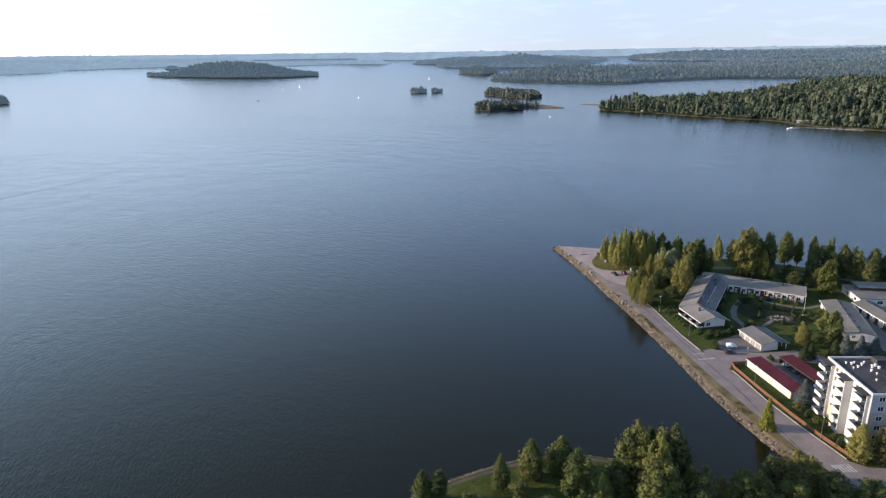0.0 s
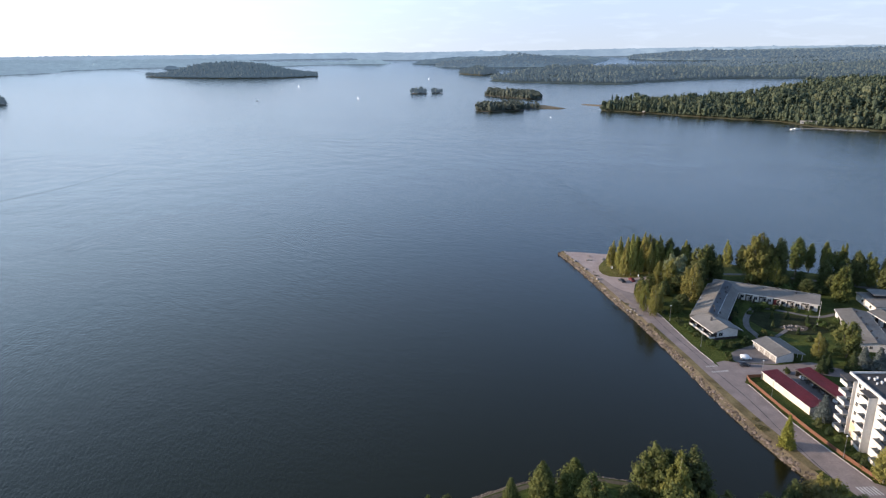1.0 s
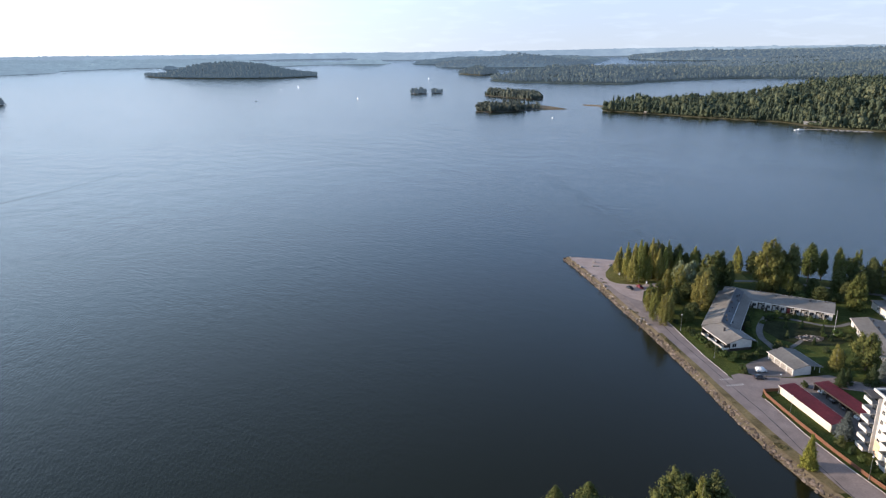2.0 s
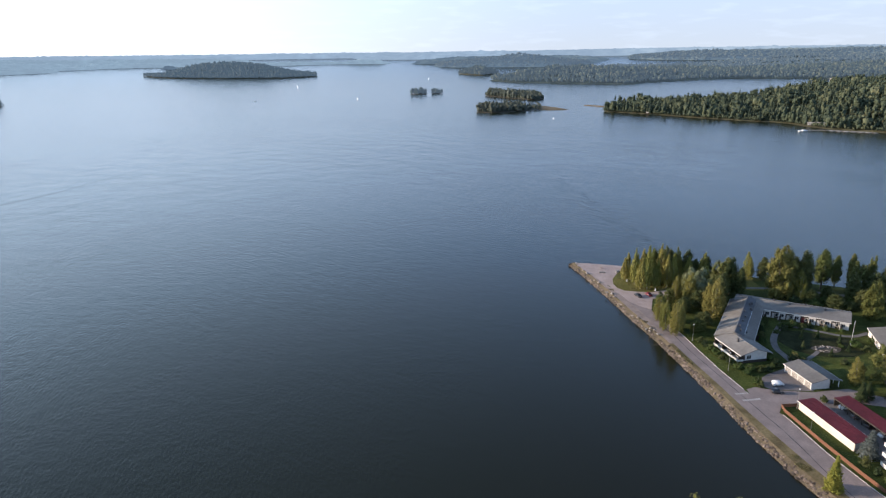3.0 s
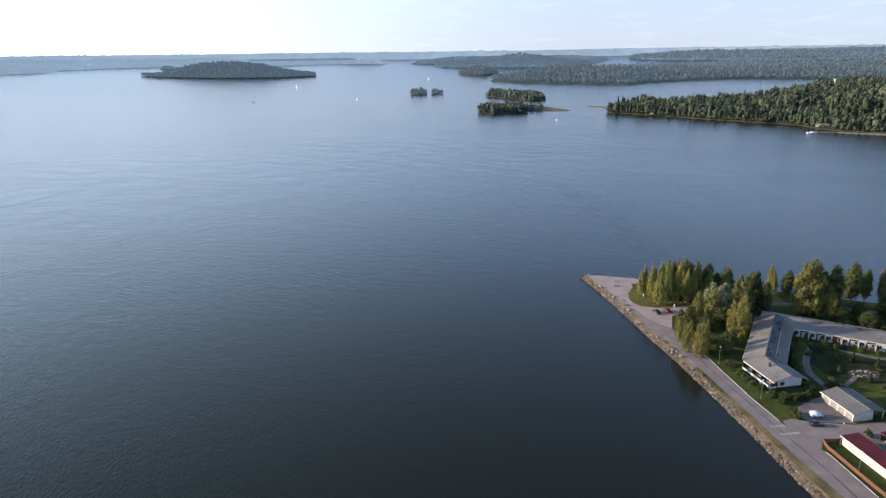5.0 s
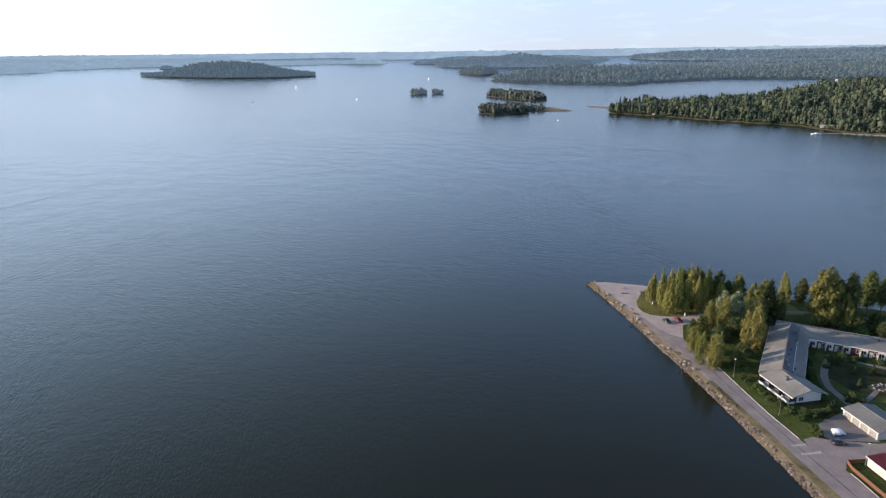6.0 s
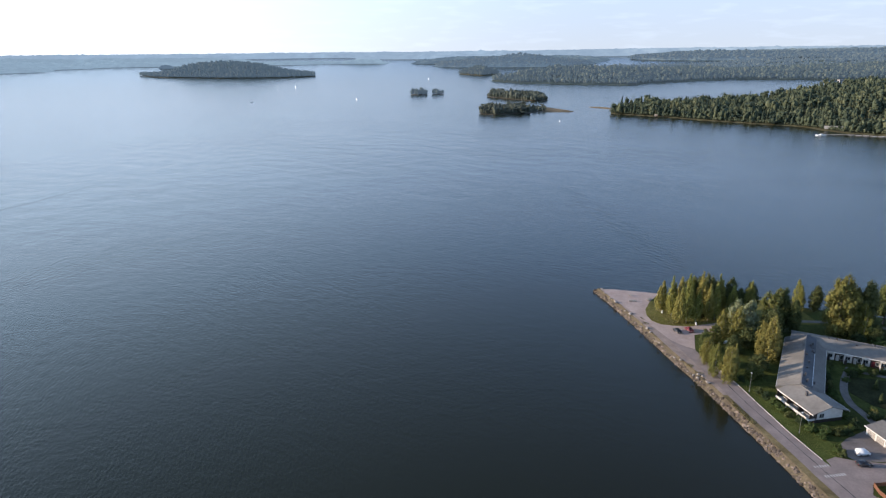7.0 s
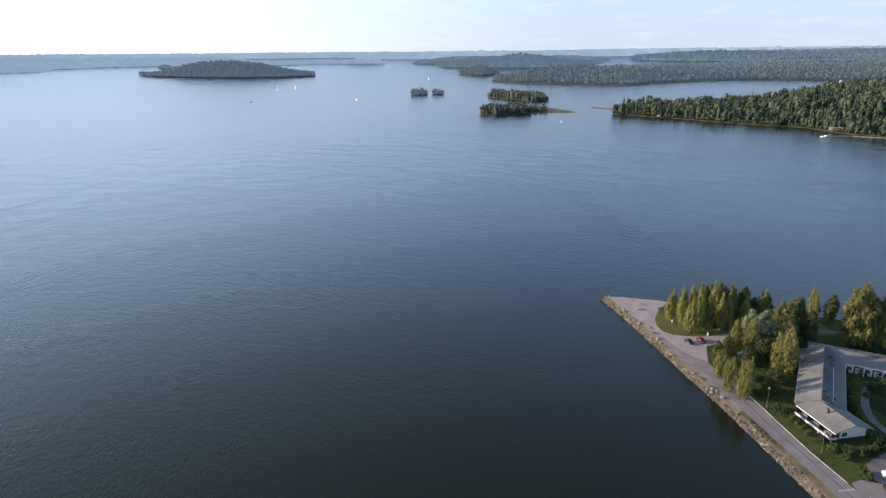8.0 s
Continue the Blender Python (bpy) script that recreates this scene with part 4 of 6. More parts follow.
# rock fill along the quay and the park's shore
def rip_rap():
    rng = random.Random(8)
    bm = bmesh.new()
    y = 148.0
    runs = []
    for i in range(3400):
        y = rng.uniform(149.5, 345)
        x = at_y(QUAY, y)
        k = rng.random()
        band = 1.75 if y < 246 else 1.3
        runs.append((x + 0.25 + band * k, y, -0.15 + 0.78 * band * k, rng.uniform(0.16, 0.42) if rng.random() < 0.78 else rng.uniform(0.42, 0.85)))
    shore = [Vector(q) for q in BAY[6:15]]
    for i in range(1500):
        j = rng.randrange(len(shore) - 1)
        p = shore[j].lerp(shore[j + 1], rng.random())
        k = rng.random()
        side = (shore[j + 1] - shore[j]).normalized()
        p = p + Vector((-side.y, side.x)) * (k * 3.2 - 0.5)
        runs.append((p.x, p.y, 0.0 + 1.7 * k, rng.uniform(0.14, 0.36)))
    tip = [Vector(q) for q in ((60, 345), (69, 343.7), (86, 338.4))]
    for i in range(160):
        j = rng.randrange(2)
        p = tip[j].lerp(tip[j + 1], rng.random())
        k = rng.random()
        runs.append((p.x, p.y - 1.8 * k + 0.4, 0.1 + 1.6 * k, rng.uniform(0.2, 0.45)))
    base = bmesh.new()
    bmesh.ops.create_icosphere(base, subdivisions=1, radius=1)
    vv = np.array([v.co for v in base.verts])
    ff = np.array([[v.index for v in f.verts] for f in base.faces])
    base.free()
    g = np.random.default_rng(3)
    verts, faces = [], []
    for i, (x, y, z, r) in enumerate(runs):
        s = np.array((r * g.uniform(0.8, 1.4), r * g.uniform(0.8, 1.2), r * g.uniform(0.5, 0.9)))
        p = vv * g.uniform(0.75, 1.2, (len(vv), 1)) * s
        a = g.uniform(0, 6.28)
        p = p @ np.array(((math.cos(a), math.sin(a), 0), (-math.sin(a), math.cos(a), 0), (0, 0, 1)))
        verts.append(p + (x, y, z))
        faces.append(ff + i * len(vv))
    bm.free()
    me = bpy.data.meshes.new("rip_rap")
    me.from_pydata(np.concatenate(verts).tolist(), [], np.concatenate(faces).tolist())
    me.materials.append(ROCK)
    tagged(new("rip_rap", me), "brown and grey rock fill along the waterline", "rocks", kind="stuff")


rip_rap()
park_edge = [Vector(q) for q in BAY[6:15]]
park_side = [(q - p).normalized() for p, q in zip(park_edge, park_edge[1:])]
park_side = [Vector((-d.y, d.x)) for d in park_side + park_side[-1:]]
strip("park_path", [tuple(p + n * 3.1) for p, n in zip(park_edge, park_side)], [tuple(p + n * 4.5) for p, n in zip(park_edge, park_side)], GROUND + 0.02, EARTH, "trodden earth path round the park shore", "path")


def verge_tufts():
    """Dry grass and weeds between the rocks and the road."""
    g = np.random.default_rng(17)
    y = 150 + 175 * g.uniform(0, 1, 20000) ** 1.6
    a, b = np.interp(y, [q[1] for q in QUAY[::-1]], [q[0] for q in QUAY[::-1]]) + 1.5, np.interp(y, [q[1] for q in ROAD_LEFT], [q[0] for q in ROAD_LEFT]) - 0.25
    k = g.uniform(0, 1, len(y))
    x = a + (b - a) * k
    z = GROUND - np.clip(1.1 - (x - a + 1.5 - 0.2) * 0.8, 0, 1.2) * 0.8
    thick = rough(np.stack([x, y], axis=1), 9, 3) > np.where((y > 250) & (k > 0.25), 0.75, 0.6)
    c = np.stack([x, y, z + 0.07], axis=1)[thick]
    up = np.tile((0.0, 0.0, 0.5), (len(c), 1)) + g.normal(size=(len(c), 3)) * 0.6
    tagged(new("verge_tufts", quads_mesh("verge_tufts", leaf_quads(c, 0.14, g, outward=up), TUFT)), "dry brown grass tufts along the quay", "grass", kind="stuff")


verge_tufts()


def lawn_blades(name, outline, count, high, seed, label, material=None, z=GROUND):
    """Upright blades of grass over a lawn, thicker here and thinner there."""
    g = np.random.default_rng(seed)
    o = np.array(outline)
    xy = g.uniform(o.min(0), o.max(0), (count, 2))
    xy = xy[(signed_distance(xy, outline) > 0.15) & (rough(xy, 7, seed) + g.normal(0, 0.4, count) > -0.5)]
    c = np.concatenate([xy, np.full((len(xy), 1), z + high * 0.5)], axis=1)
    side = g.normal(size=(len(c), 3)) * (1, 1, 0.35)
    tagged(new(name, quads_mesh(name, leaf_quads(c, high, g, outward=side), material or BLADES)), label, "grass", kind="stuff")


ROADSIDE = [(at_y(ROAD_RIGHT, y) + 0.25, y) for y in (211.5, 225, 240, 255, 266)] + [(96, 262), (97, 246), (97, 226), (98.5, 214)]
COURT = [(120, 212.5), (114.5, 227), (124, 232.4), (150, 231), (151, 216), (146, 206), (132, 208)]
FENCED = [(98.4, 197), (100.3, 182), (102.4, 170), (104.8, 158), (108.6, 149), (109, 165), (106, 175.5), (103.5, 176), (101.5, 198)]
PARK_LAWN = [(-7, 133), (8, 140.5), (26, 146), (43, 143.5), (52, 128), (40, 117), (0, 116), (-14, 122)]
for seed, (outline, count, where) in enumerate(((ROADSIDE, 15000, "beside the road"), (COURT, 14000, "in the garden court"), (FENCED, 8000, "inside the board fence"), (PARK_LAWN, 22000, "in the park"))):
    sheet("lawn", outline, GROUND + 0.022, LAWN, "sun-brightened green lawn " + where, "lawn")
    lawn_blades("lawn_grass", outline, count, 0.09, 51 + seed, "short green grass " + where)
lawn_blades("lawn_grass", [(75.5, 316), (74.8, 306), (78, 302.4), (88, 300.2), (100, 303.4), (104, 307), (112, 310), (100, 318), (84, 326)], 12000, 0.09, 55, "sunlit grass under the birches", TUFT, GROUND + 0.1)


def ripple_ridges(name, label, spine, crest, count, spread, high, seed):
    """Short low swells in echelon along the line of a passing boat's wake; crest: the way each swell runs."""
    bm = bmesh.new()
    rng = random.Random(seed)
    for i in range(count):
        k = (i + rng.random()) / count * (len(spine) - 1)
        a, b = Vector(spine[int(k)]), Vector(spine[int(k) + 1])
        c = a.lerp(b, k - int(k))
        t = Vector(crest).normalized()
        t.rotate(Matrix.Rotation(rng.uniform(-0.12, 0.12), 2))
        s = Vector((-t.y, t.x))
        c = c + s * rng.uniform(-spread, spread) + t * rng.uniform(-spread, spread)
        long, width = rng.uniform(3, 8), rng.uniform(0.5, 0.9)
        rows = []
        n = 8
        for m in range(n + 1):
            f = m / n
            p = c + t * long * (f - 0.5) * 2 + s * 0.6 * math.sin(3 * f + i)
            h = high * math.sin(math.pi * f)
            rows.append([bm.verts.new((p.x + s.x * o * width, p.y + s.y * o * width, -0.004 + h * e)) for o, e in ((-1, 0), (-0.45, 0.7), (0, 1), (0.45, 0.7), (1, 0))])
        for u, v in zip(rows, rows[1:]):
            for w in range(4):
                bm.faces.new((u[w], u[w + 1], v[w + 1], v[w]))
    return solid(name, bm, WATER, label, "wake", "stuff", smooth=True)


WAKE_EAST, CREST_EAST = [(88.3, 603), (97.9, 507), (106.1, 437), (109.6, 377)], (6.0, -15.0)
WAKE_WEST, CREST_WEST = [(-220, 357), (-206, 387), (-179, 448), (-136, 469)], (0.25, 1.0)
ripple_ridges("boat_wake", "faint short ripples in a boat's wake", WAKE_EAST, CREST_EAST, 130, 8.0, 0.10, 31)
ripple_ridges("boat_wake", "faint short ripples of an older wake", WAKE_WEST, CREST_WEST, 150, 16.0, 0.06, 32)
SLICK = [(-356, 470), (-341, 500), (-322, 548), (-306, 628), (-284, 723)]
strip("water_slick", SLICK, [(x + 1.5 + 1.2 * math.sin(i * 1.4), y - 1.0) for i, (x, y) in enumerate(SLICK)], 0.02, FLAT_WATER, "smooth narrow slick on the lake", "slick")

# ---------------------------------------------------------------- far shores
HILL = [(285, 1213), (321, 1186), (370, 1130), (395, 1096), (432, 1060), (457, 1030), (490, 1008), (502, 985), (506, 960), (514, 918), (532, 902), (551, 884), (568, 864), (594, 842), (650, 812), (900, 760), (1500, 760), (1500, 1700), (900, 1600), (620, 1480), (430, 1390), (340, 1300), (300, 1262)]
def hill_height(xy, s):
    """A ridge that climbs eastwards behind a low wooded point."""
    e = xy[:, 0] - 0.385 * (xy[:, 1] - 25)
    return 1.2 + np.minimum(s * 0.03, 1.5) + (4 * smooth_step((e + 5) / 60) + 30 * smooth_step((e - 30) / 290)) * smooth_step((s - 8) / 110) + 3 * rough(xy, 90, 4) * smooth_step((s - 30) / 60)


hill = land("wooded_hill", HILL, 14, hill_height, WOOD_FLOOR, "dark wooded hill across the bay")
woods("hill_woods", hill, 7.8, 15.5, WOODS, "dense mixed green woods on the hill", 21, 4, 36, inset=1.8, pointed=0.38, wide=0.245, where=lambda xy: (xy[:, 0] < 640 + 0.5 * (xy[:, 1] - 850)) & (xy[:, 1] < 1330) & (np.hypot(xy[:, 0] - 518, xy[:, 1] - 938) > 13) & (np.hypot(xy[:, 0] - 709, xy[:, 1] - 1070) > 14))
woods("shore_thicket", hill, 4.2, 5.0, WOODS, "low green thicket along the hill's shore", 41, 2, 8, inset=0.5, pointed=0.0, wide=0.5, where=lambda xy: (xy[:, 0] < 640) & (xy[:, 1] < 1260) & (hill[0](xy) < 9))
ISLET = [(58, 1236), (84, 1218), (137, 1232), (186, 1272), (222, 1270), (206, 1360), (160, 1345), (71, 1335)]
islet = land("islet", ISLET, 6, lambda xy, s: 0.4 + np.minimum(s * 0.05, 1.2), SHORE, "low stony islet in the lake")
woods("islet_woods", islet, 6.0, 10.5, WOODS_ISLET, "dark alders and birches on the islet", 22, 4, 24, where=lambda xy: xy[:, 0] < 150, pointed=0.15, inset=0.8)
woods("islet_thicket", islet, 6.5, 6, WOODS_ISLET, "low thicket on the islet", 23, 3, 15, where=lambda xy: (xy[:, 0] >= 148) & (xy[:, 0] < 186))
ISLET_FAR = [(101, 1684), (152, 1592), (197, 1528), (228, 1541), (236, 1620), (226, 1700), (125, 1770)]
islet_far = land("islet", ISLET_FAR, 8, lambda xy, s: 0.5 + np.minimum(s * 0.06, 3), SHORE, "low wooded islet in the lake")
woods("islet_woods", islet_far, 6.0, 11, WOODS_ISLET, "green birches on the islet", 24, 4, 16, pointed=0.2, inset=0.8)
for x0, x1, y in ((-89, -41, 1782), (-33, -3, 1797)):
    c, r = (x0 + x1) / 2, (x1 - x0) / 2
    pair = land("islet", [(c + r * math.cos(a), y + 14 + 0.8 * r * math.sin(a)) for a in np.linspace(0, 2 * math.pi, 13)[:-1]], 5, lambda xy, s: 0.4 + np.minimum(s * 0.1, 2), SHORE, "tiny round wooded islet")
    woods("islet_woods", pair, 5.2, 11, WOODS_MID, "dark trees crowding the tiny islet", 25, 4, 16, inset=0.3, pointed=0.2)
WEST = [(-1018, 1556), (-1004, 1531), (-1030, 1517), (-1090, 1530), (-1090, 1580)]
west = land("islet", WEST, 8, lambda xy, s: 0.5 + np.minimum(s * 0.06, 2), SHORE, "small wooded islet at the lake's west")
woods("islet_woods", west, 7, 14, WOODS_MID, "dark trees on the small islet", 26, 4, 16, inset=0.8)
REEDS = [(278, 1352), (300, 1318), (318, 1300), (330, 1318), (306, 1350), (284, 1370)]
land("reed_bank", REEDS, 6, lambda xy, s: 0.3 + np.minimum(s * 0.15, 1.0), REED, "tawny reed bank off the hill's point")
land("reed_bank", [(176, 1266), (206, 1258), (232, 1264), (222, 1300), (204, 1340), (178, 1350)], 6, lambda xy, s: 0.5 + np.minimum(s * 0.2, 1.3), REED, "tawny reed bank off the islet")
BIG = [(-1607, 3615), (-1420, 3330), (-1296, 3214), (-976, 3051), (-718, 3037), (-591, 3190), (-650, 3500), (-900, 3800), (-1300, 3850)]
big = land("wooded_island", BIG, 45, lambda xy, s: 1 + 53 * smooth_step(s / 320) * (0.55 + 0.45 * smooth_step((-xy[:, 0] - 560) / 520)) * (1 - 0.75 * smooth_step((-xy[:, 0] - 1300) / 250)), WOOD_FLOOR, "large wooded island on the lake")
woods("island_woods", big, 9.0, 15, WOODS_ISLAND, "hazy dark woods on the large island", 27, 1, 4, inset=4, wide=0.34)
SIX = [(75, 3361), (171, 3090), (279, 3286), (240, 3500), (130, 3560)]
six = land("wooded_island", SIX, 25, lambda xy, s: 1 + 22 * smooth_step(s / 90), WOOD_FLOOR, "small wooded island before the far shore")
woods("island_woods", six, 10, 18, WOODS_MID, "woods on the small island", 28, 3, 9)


def mound(xy, x, y, r, h):
    """A single rounded rise."""
    return h * np.exp(-((xy[:, 0] - x) ** 2 + (xy[:, 1] - y) ** 2) / (r * r))


MID = [(172, 2560), (229, 2385), (337, 2314), (481, 2219), (582, 2157), (716, 2300), (860, 2400), (1073, 2505), (1288, 2441), (1351, 2374), (1500, 2360), (2300, 2200), (4200, 2200), (4600, 5200), (3000, 5600), (1900, 5000), (1500, 4000), (1150, 3350), (860, 3150), (640, 3080), (420, 2920), (230, 2750)]
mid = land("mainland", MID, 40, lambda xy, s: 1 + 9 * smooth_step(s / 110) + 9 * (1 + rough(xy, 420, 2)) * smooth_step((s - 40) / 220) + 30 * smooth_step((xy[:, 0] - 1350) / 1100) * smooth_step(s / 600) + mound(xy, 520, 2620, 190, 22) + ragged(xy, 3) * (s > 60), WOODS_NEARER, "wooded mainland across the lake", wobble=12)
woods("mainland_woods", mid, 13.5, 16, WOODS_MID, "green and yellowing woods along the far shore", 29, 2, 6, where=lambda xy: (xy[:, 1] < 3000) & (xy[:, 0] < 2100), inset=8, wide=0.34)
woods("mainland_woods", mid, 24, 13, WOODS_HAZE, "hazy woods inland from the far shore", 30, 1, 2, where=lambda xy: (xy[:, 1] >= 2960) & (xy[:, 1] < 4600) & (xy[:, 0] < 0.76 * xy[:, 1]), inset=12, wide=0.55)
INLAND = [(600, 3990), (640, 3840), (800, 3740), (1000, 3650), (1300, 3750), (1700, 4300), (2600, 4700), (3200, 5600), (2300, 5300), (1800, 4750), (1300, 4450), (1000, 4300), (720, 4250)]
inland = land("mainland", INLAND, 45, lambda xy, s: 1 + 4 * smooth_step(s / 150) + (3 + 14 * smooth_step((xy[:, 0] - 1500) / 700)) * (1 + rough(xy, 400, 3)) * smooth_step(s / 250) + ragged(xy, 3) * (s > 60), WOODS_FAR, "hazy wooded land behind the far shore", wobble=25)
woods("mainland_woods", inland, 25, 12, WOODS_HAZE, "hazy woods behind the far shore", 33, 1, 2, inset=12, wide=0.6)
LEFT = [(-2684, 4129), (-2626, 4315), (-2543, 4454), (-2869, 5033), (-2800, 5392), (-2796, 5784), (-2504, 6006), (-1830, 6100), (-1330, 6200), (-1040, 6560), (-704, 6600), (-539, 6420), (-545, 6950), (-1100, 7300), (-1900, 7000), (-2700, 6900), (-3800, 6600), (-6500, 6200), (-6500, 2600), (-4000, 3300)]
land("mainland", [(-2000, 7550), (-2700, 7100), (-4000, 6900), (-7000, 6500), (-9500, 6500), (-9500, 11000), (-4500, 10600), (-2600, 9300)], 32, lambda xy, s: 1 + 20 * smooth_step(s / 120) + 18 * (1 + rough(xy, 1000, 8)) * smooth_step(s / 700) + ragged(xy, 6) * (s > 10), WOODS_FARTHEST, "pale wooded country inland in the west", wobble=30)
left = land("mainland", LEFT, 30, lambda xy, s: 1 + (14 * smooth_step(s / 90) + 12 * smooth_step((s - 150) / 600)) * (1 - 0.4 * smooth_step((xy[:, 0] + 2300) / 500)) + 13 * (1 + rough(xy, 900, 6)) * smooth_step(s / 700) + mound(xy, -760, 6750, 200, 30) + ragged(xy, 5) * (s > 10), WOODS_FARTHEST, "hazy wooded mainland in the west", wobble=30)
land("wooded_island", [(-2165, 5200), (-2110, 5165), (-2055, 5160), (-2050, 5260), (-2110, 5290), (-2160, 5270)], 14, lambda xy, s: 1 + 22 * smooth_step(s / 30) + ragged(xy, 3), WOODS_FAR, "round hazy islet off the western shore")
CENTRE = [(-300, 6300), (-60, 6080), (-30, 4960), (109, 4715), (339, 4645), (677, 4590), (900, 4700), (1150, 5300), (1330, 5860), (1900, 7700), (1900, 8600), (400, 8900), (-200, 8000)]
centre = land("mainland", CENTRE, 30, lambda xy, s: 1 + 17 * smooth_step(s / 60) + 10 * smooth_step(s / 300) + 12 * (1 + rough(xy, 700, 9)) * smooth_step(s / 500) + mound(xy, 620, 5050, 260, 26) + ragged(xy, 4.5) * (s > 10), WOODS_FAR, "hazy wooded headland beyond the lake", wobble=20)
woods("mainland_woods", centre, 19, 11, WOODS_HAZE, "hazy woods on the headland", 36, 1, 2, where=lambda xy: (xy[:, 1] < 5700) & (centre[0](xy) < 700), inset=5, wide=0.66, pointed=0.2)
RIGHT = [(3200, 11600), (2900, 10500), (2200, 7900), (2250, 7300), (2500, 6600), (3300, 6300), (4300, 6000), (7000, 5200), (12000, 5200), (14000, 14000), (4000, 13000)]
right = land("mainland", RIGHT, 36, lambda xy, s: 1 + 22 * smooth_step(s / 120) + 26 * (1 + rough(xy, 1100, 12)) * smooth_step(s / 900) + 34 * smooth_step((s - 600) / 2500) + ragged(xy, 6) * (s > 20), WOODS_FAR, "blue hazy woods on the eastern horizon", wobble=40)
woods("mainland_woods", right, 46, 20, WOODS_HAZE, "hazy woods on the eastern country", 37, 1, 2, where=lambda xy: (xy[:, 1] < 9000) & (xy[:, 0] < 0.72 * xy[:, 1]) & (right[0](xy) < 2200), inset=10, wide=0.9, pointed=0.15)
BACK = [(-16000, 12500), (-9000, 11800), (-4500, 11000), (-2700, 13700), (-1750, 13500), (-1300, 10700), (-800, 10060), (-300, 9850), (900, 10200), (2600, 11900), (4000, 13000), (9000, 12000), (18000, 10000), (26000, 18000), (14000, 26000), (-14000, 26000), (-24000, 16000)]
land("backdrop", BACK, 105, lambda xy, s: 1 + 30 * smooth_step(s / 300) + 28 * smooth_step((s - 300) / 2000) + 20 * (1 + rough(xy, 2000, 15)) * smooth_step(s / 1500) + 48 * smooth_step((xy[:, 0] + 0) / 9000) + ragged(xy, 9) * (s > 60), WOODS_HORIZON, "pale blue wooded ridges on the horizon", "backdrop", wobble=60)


# ---------------------------------------------------------------- buildings
def at(ob, m):
    ob.matrix_basis = m
    return ob


def window(parent, m, w, h, frame_mat=None, bars=1):
    """A framed window on a wall; local x along the wall, -y outwards, z up, origin at its lower middle."""
    bm = bmesh.new()
    t = 0.09
    for a in ((-w / 2, w / 2, -0.06, 0.02, 0, t), (-w / 2, w / 2, -0.06, 0.02, h - t, h), (-w / 2, -w / 2 + t, -0.06, 0.02, t, h - t), (w / 2 - t, w / 2, -0.06, 0.02, t, h - t)):
        box(bm, *a)
    for i in range(1, bars + 1):
        x = -w / 2 + w * i / (bars + 1)
        box(bm, x - 0.04, x + 0.04, -0.055, 0.02, t, h - t)
    fr = at(part("window", bm, frame_mat or WHITE, parent), m)
    part("pane", boxes((-w / 2 + t, w / 2 - t, -0.022, 0.015, t, h - t)), GLASS, fr)
    return fr


def door(parent, m, w, h, material):
    fr = at(part("door", boxes((-w / 2, w / 2, -0.05, 0.02, 0, h)), material, parent), m)
    part("handle", boxes((w / 2 - 0.2, w / 2 - 0.08, -0.11, -0.05, 1.0, 1.06)), STEEL, fr)
    return fr


def gable_walls(parent, m, x0, x1, y0, y1, eave, ridge, half, material):
    """Walls under a gable roof: pentagonal prism; half: the roof's half width, where it falls to eave."""
    def zr(x):
        return ridge - (ridge - eave) * abs(x) / half - 0.12
    prof = [(x0, 0), (x1, 0), (x1, zr(x1)), (0, zr(0)), (x0, zr(x0))]
    return at(part("wall", extrude_profile(bmesh.new(), prof, "y", y0, y1), material, parent), m)


def gable_roof(parent, m, half, y0, y1, eave, ridge, material, label="", fascia=None, ribs=0.0):
    """Two thick slopes that meet at the ridge, with a capping and white barge boards."""
    t = 0.18
    prof = [(-half, eave - t), (0, ridge - t), (half, eave - t), (half, eave), (0, ridge), (-half, eave)]
    ob = at(part("roof", extrude_profile(bmesh.new(), prof, "y", y0, y1), material, parent, label), m)
    part("ridge_cap", boxes((-0.16, 0.16, y0, y1, ridge - 0.05, ridge + 0.06)), material, ob)
    for s in (-1, 1):
        part("gutter", boxes((s * half - 0.05, s * half + 0.05, y0 - 0.03, y1 + 0.03, eave - 0.26, eave + 0.03)), fascia or WHITE, ob)
    if ribs:
        bm = bmesh.new()
        y = y0 + ribs
        sl = math.atan2(ridge - eave, half)
        while y < y1 - 0.1:
            for s in (-1, 1):
                v = [bm.verts.new(c) for c in ((s * half, y - 0.025, eave), (s * half, y + 0.025, eave), (0, y + 0.025, ridge), (0, y - 0.025, ridge), (s * half, y, eave + 0.07), (0, y, ridge + 0.07))]
                bm.faces.new((v[0], v[4], v[5], v[3]))
                bm.faces.new((v[1], v[2], v[5], v[4]))
            y += ribs
        part("standing_seams", bm, material, ob)
    return ob


def roof_vent(parent, m, tall=0.9, r=0.22, cap=True, material=None):
    bm = bmesh.new()
    tube(bm, (0, 0, -0.3), (0, 0, tall), r, r, 8)
    if cap:
        tube(bm, (0, 0, tall + 0.02), (0, 0, tall + 0.22), r * 1.7, r * 0.9, 8)
    return at(part("roof_vent", bm, material or DARK_METAL, parent), m)


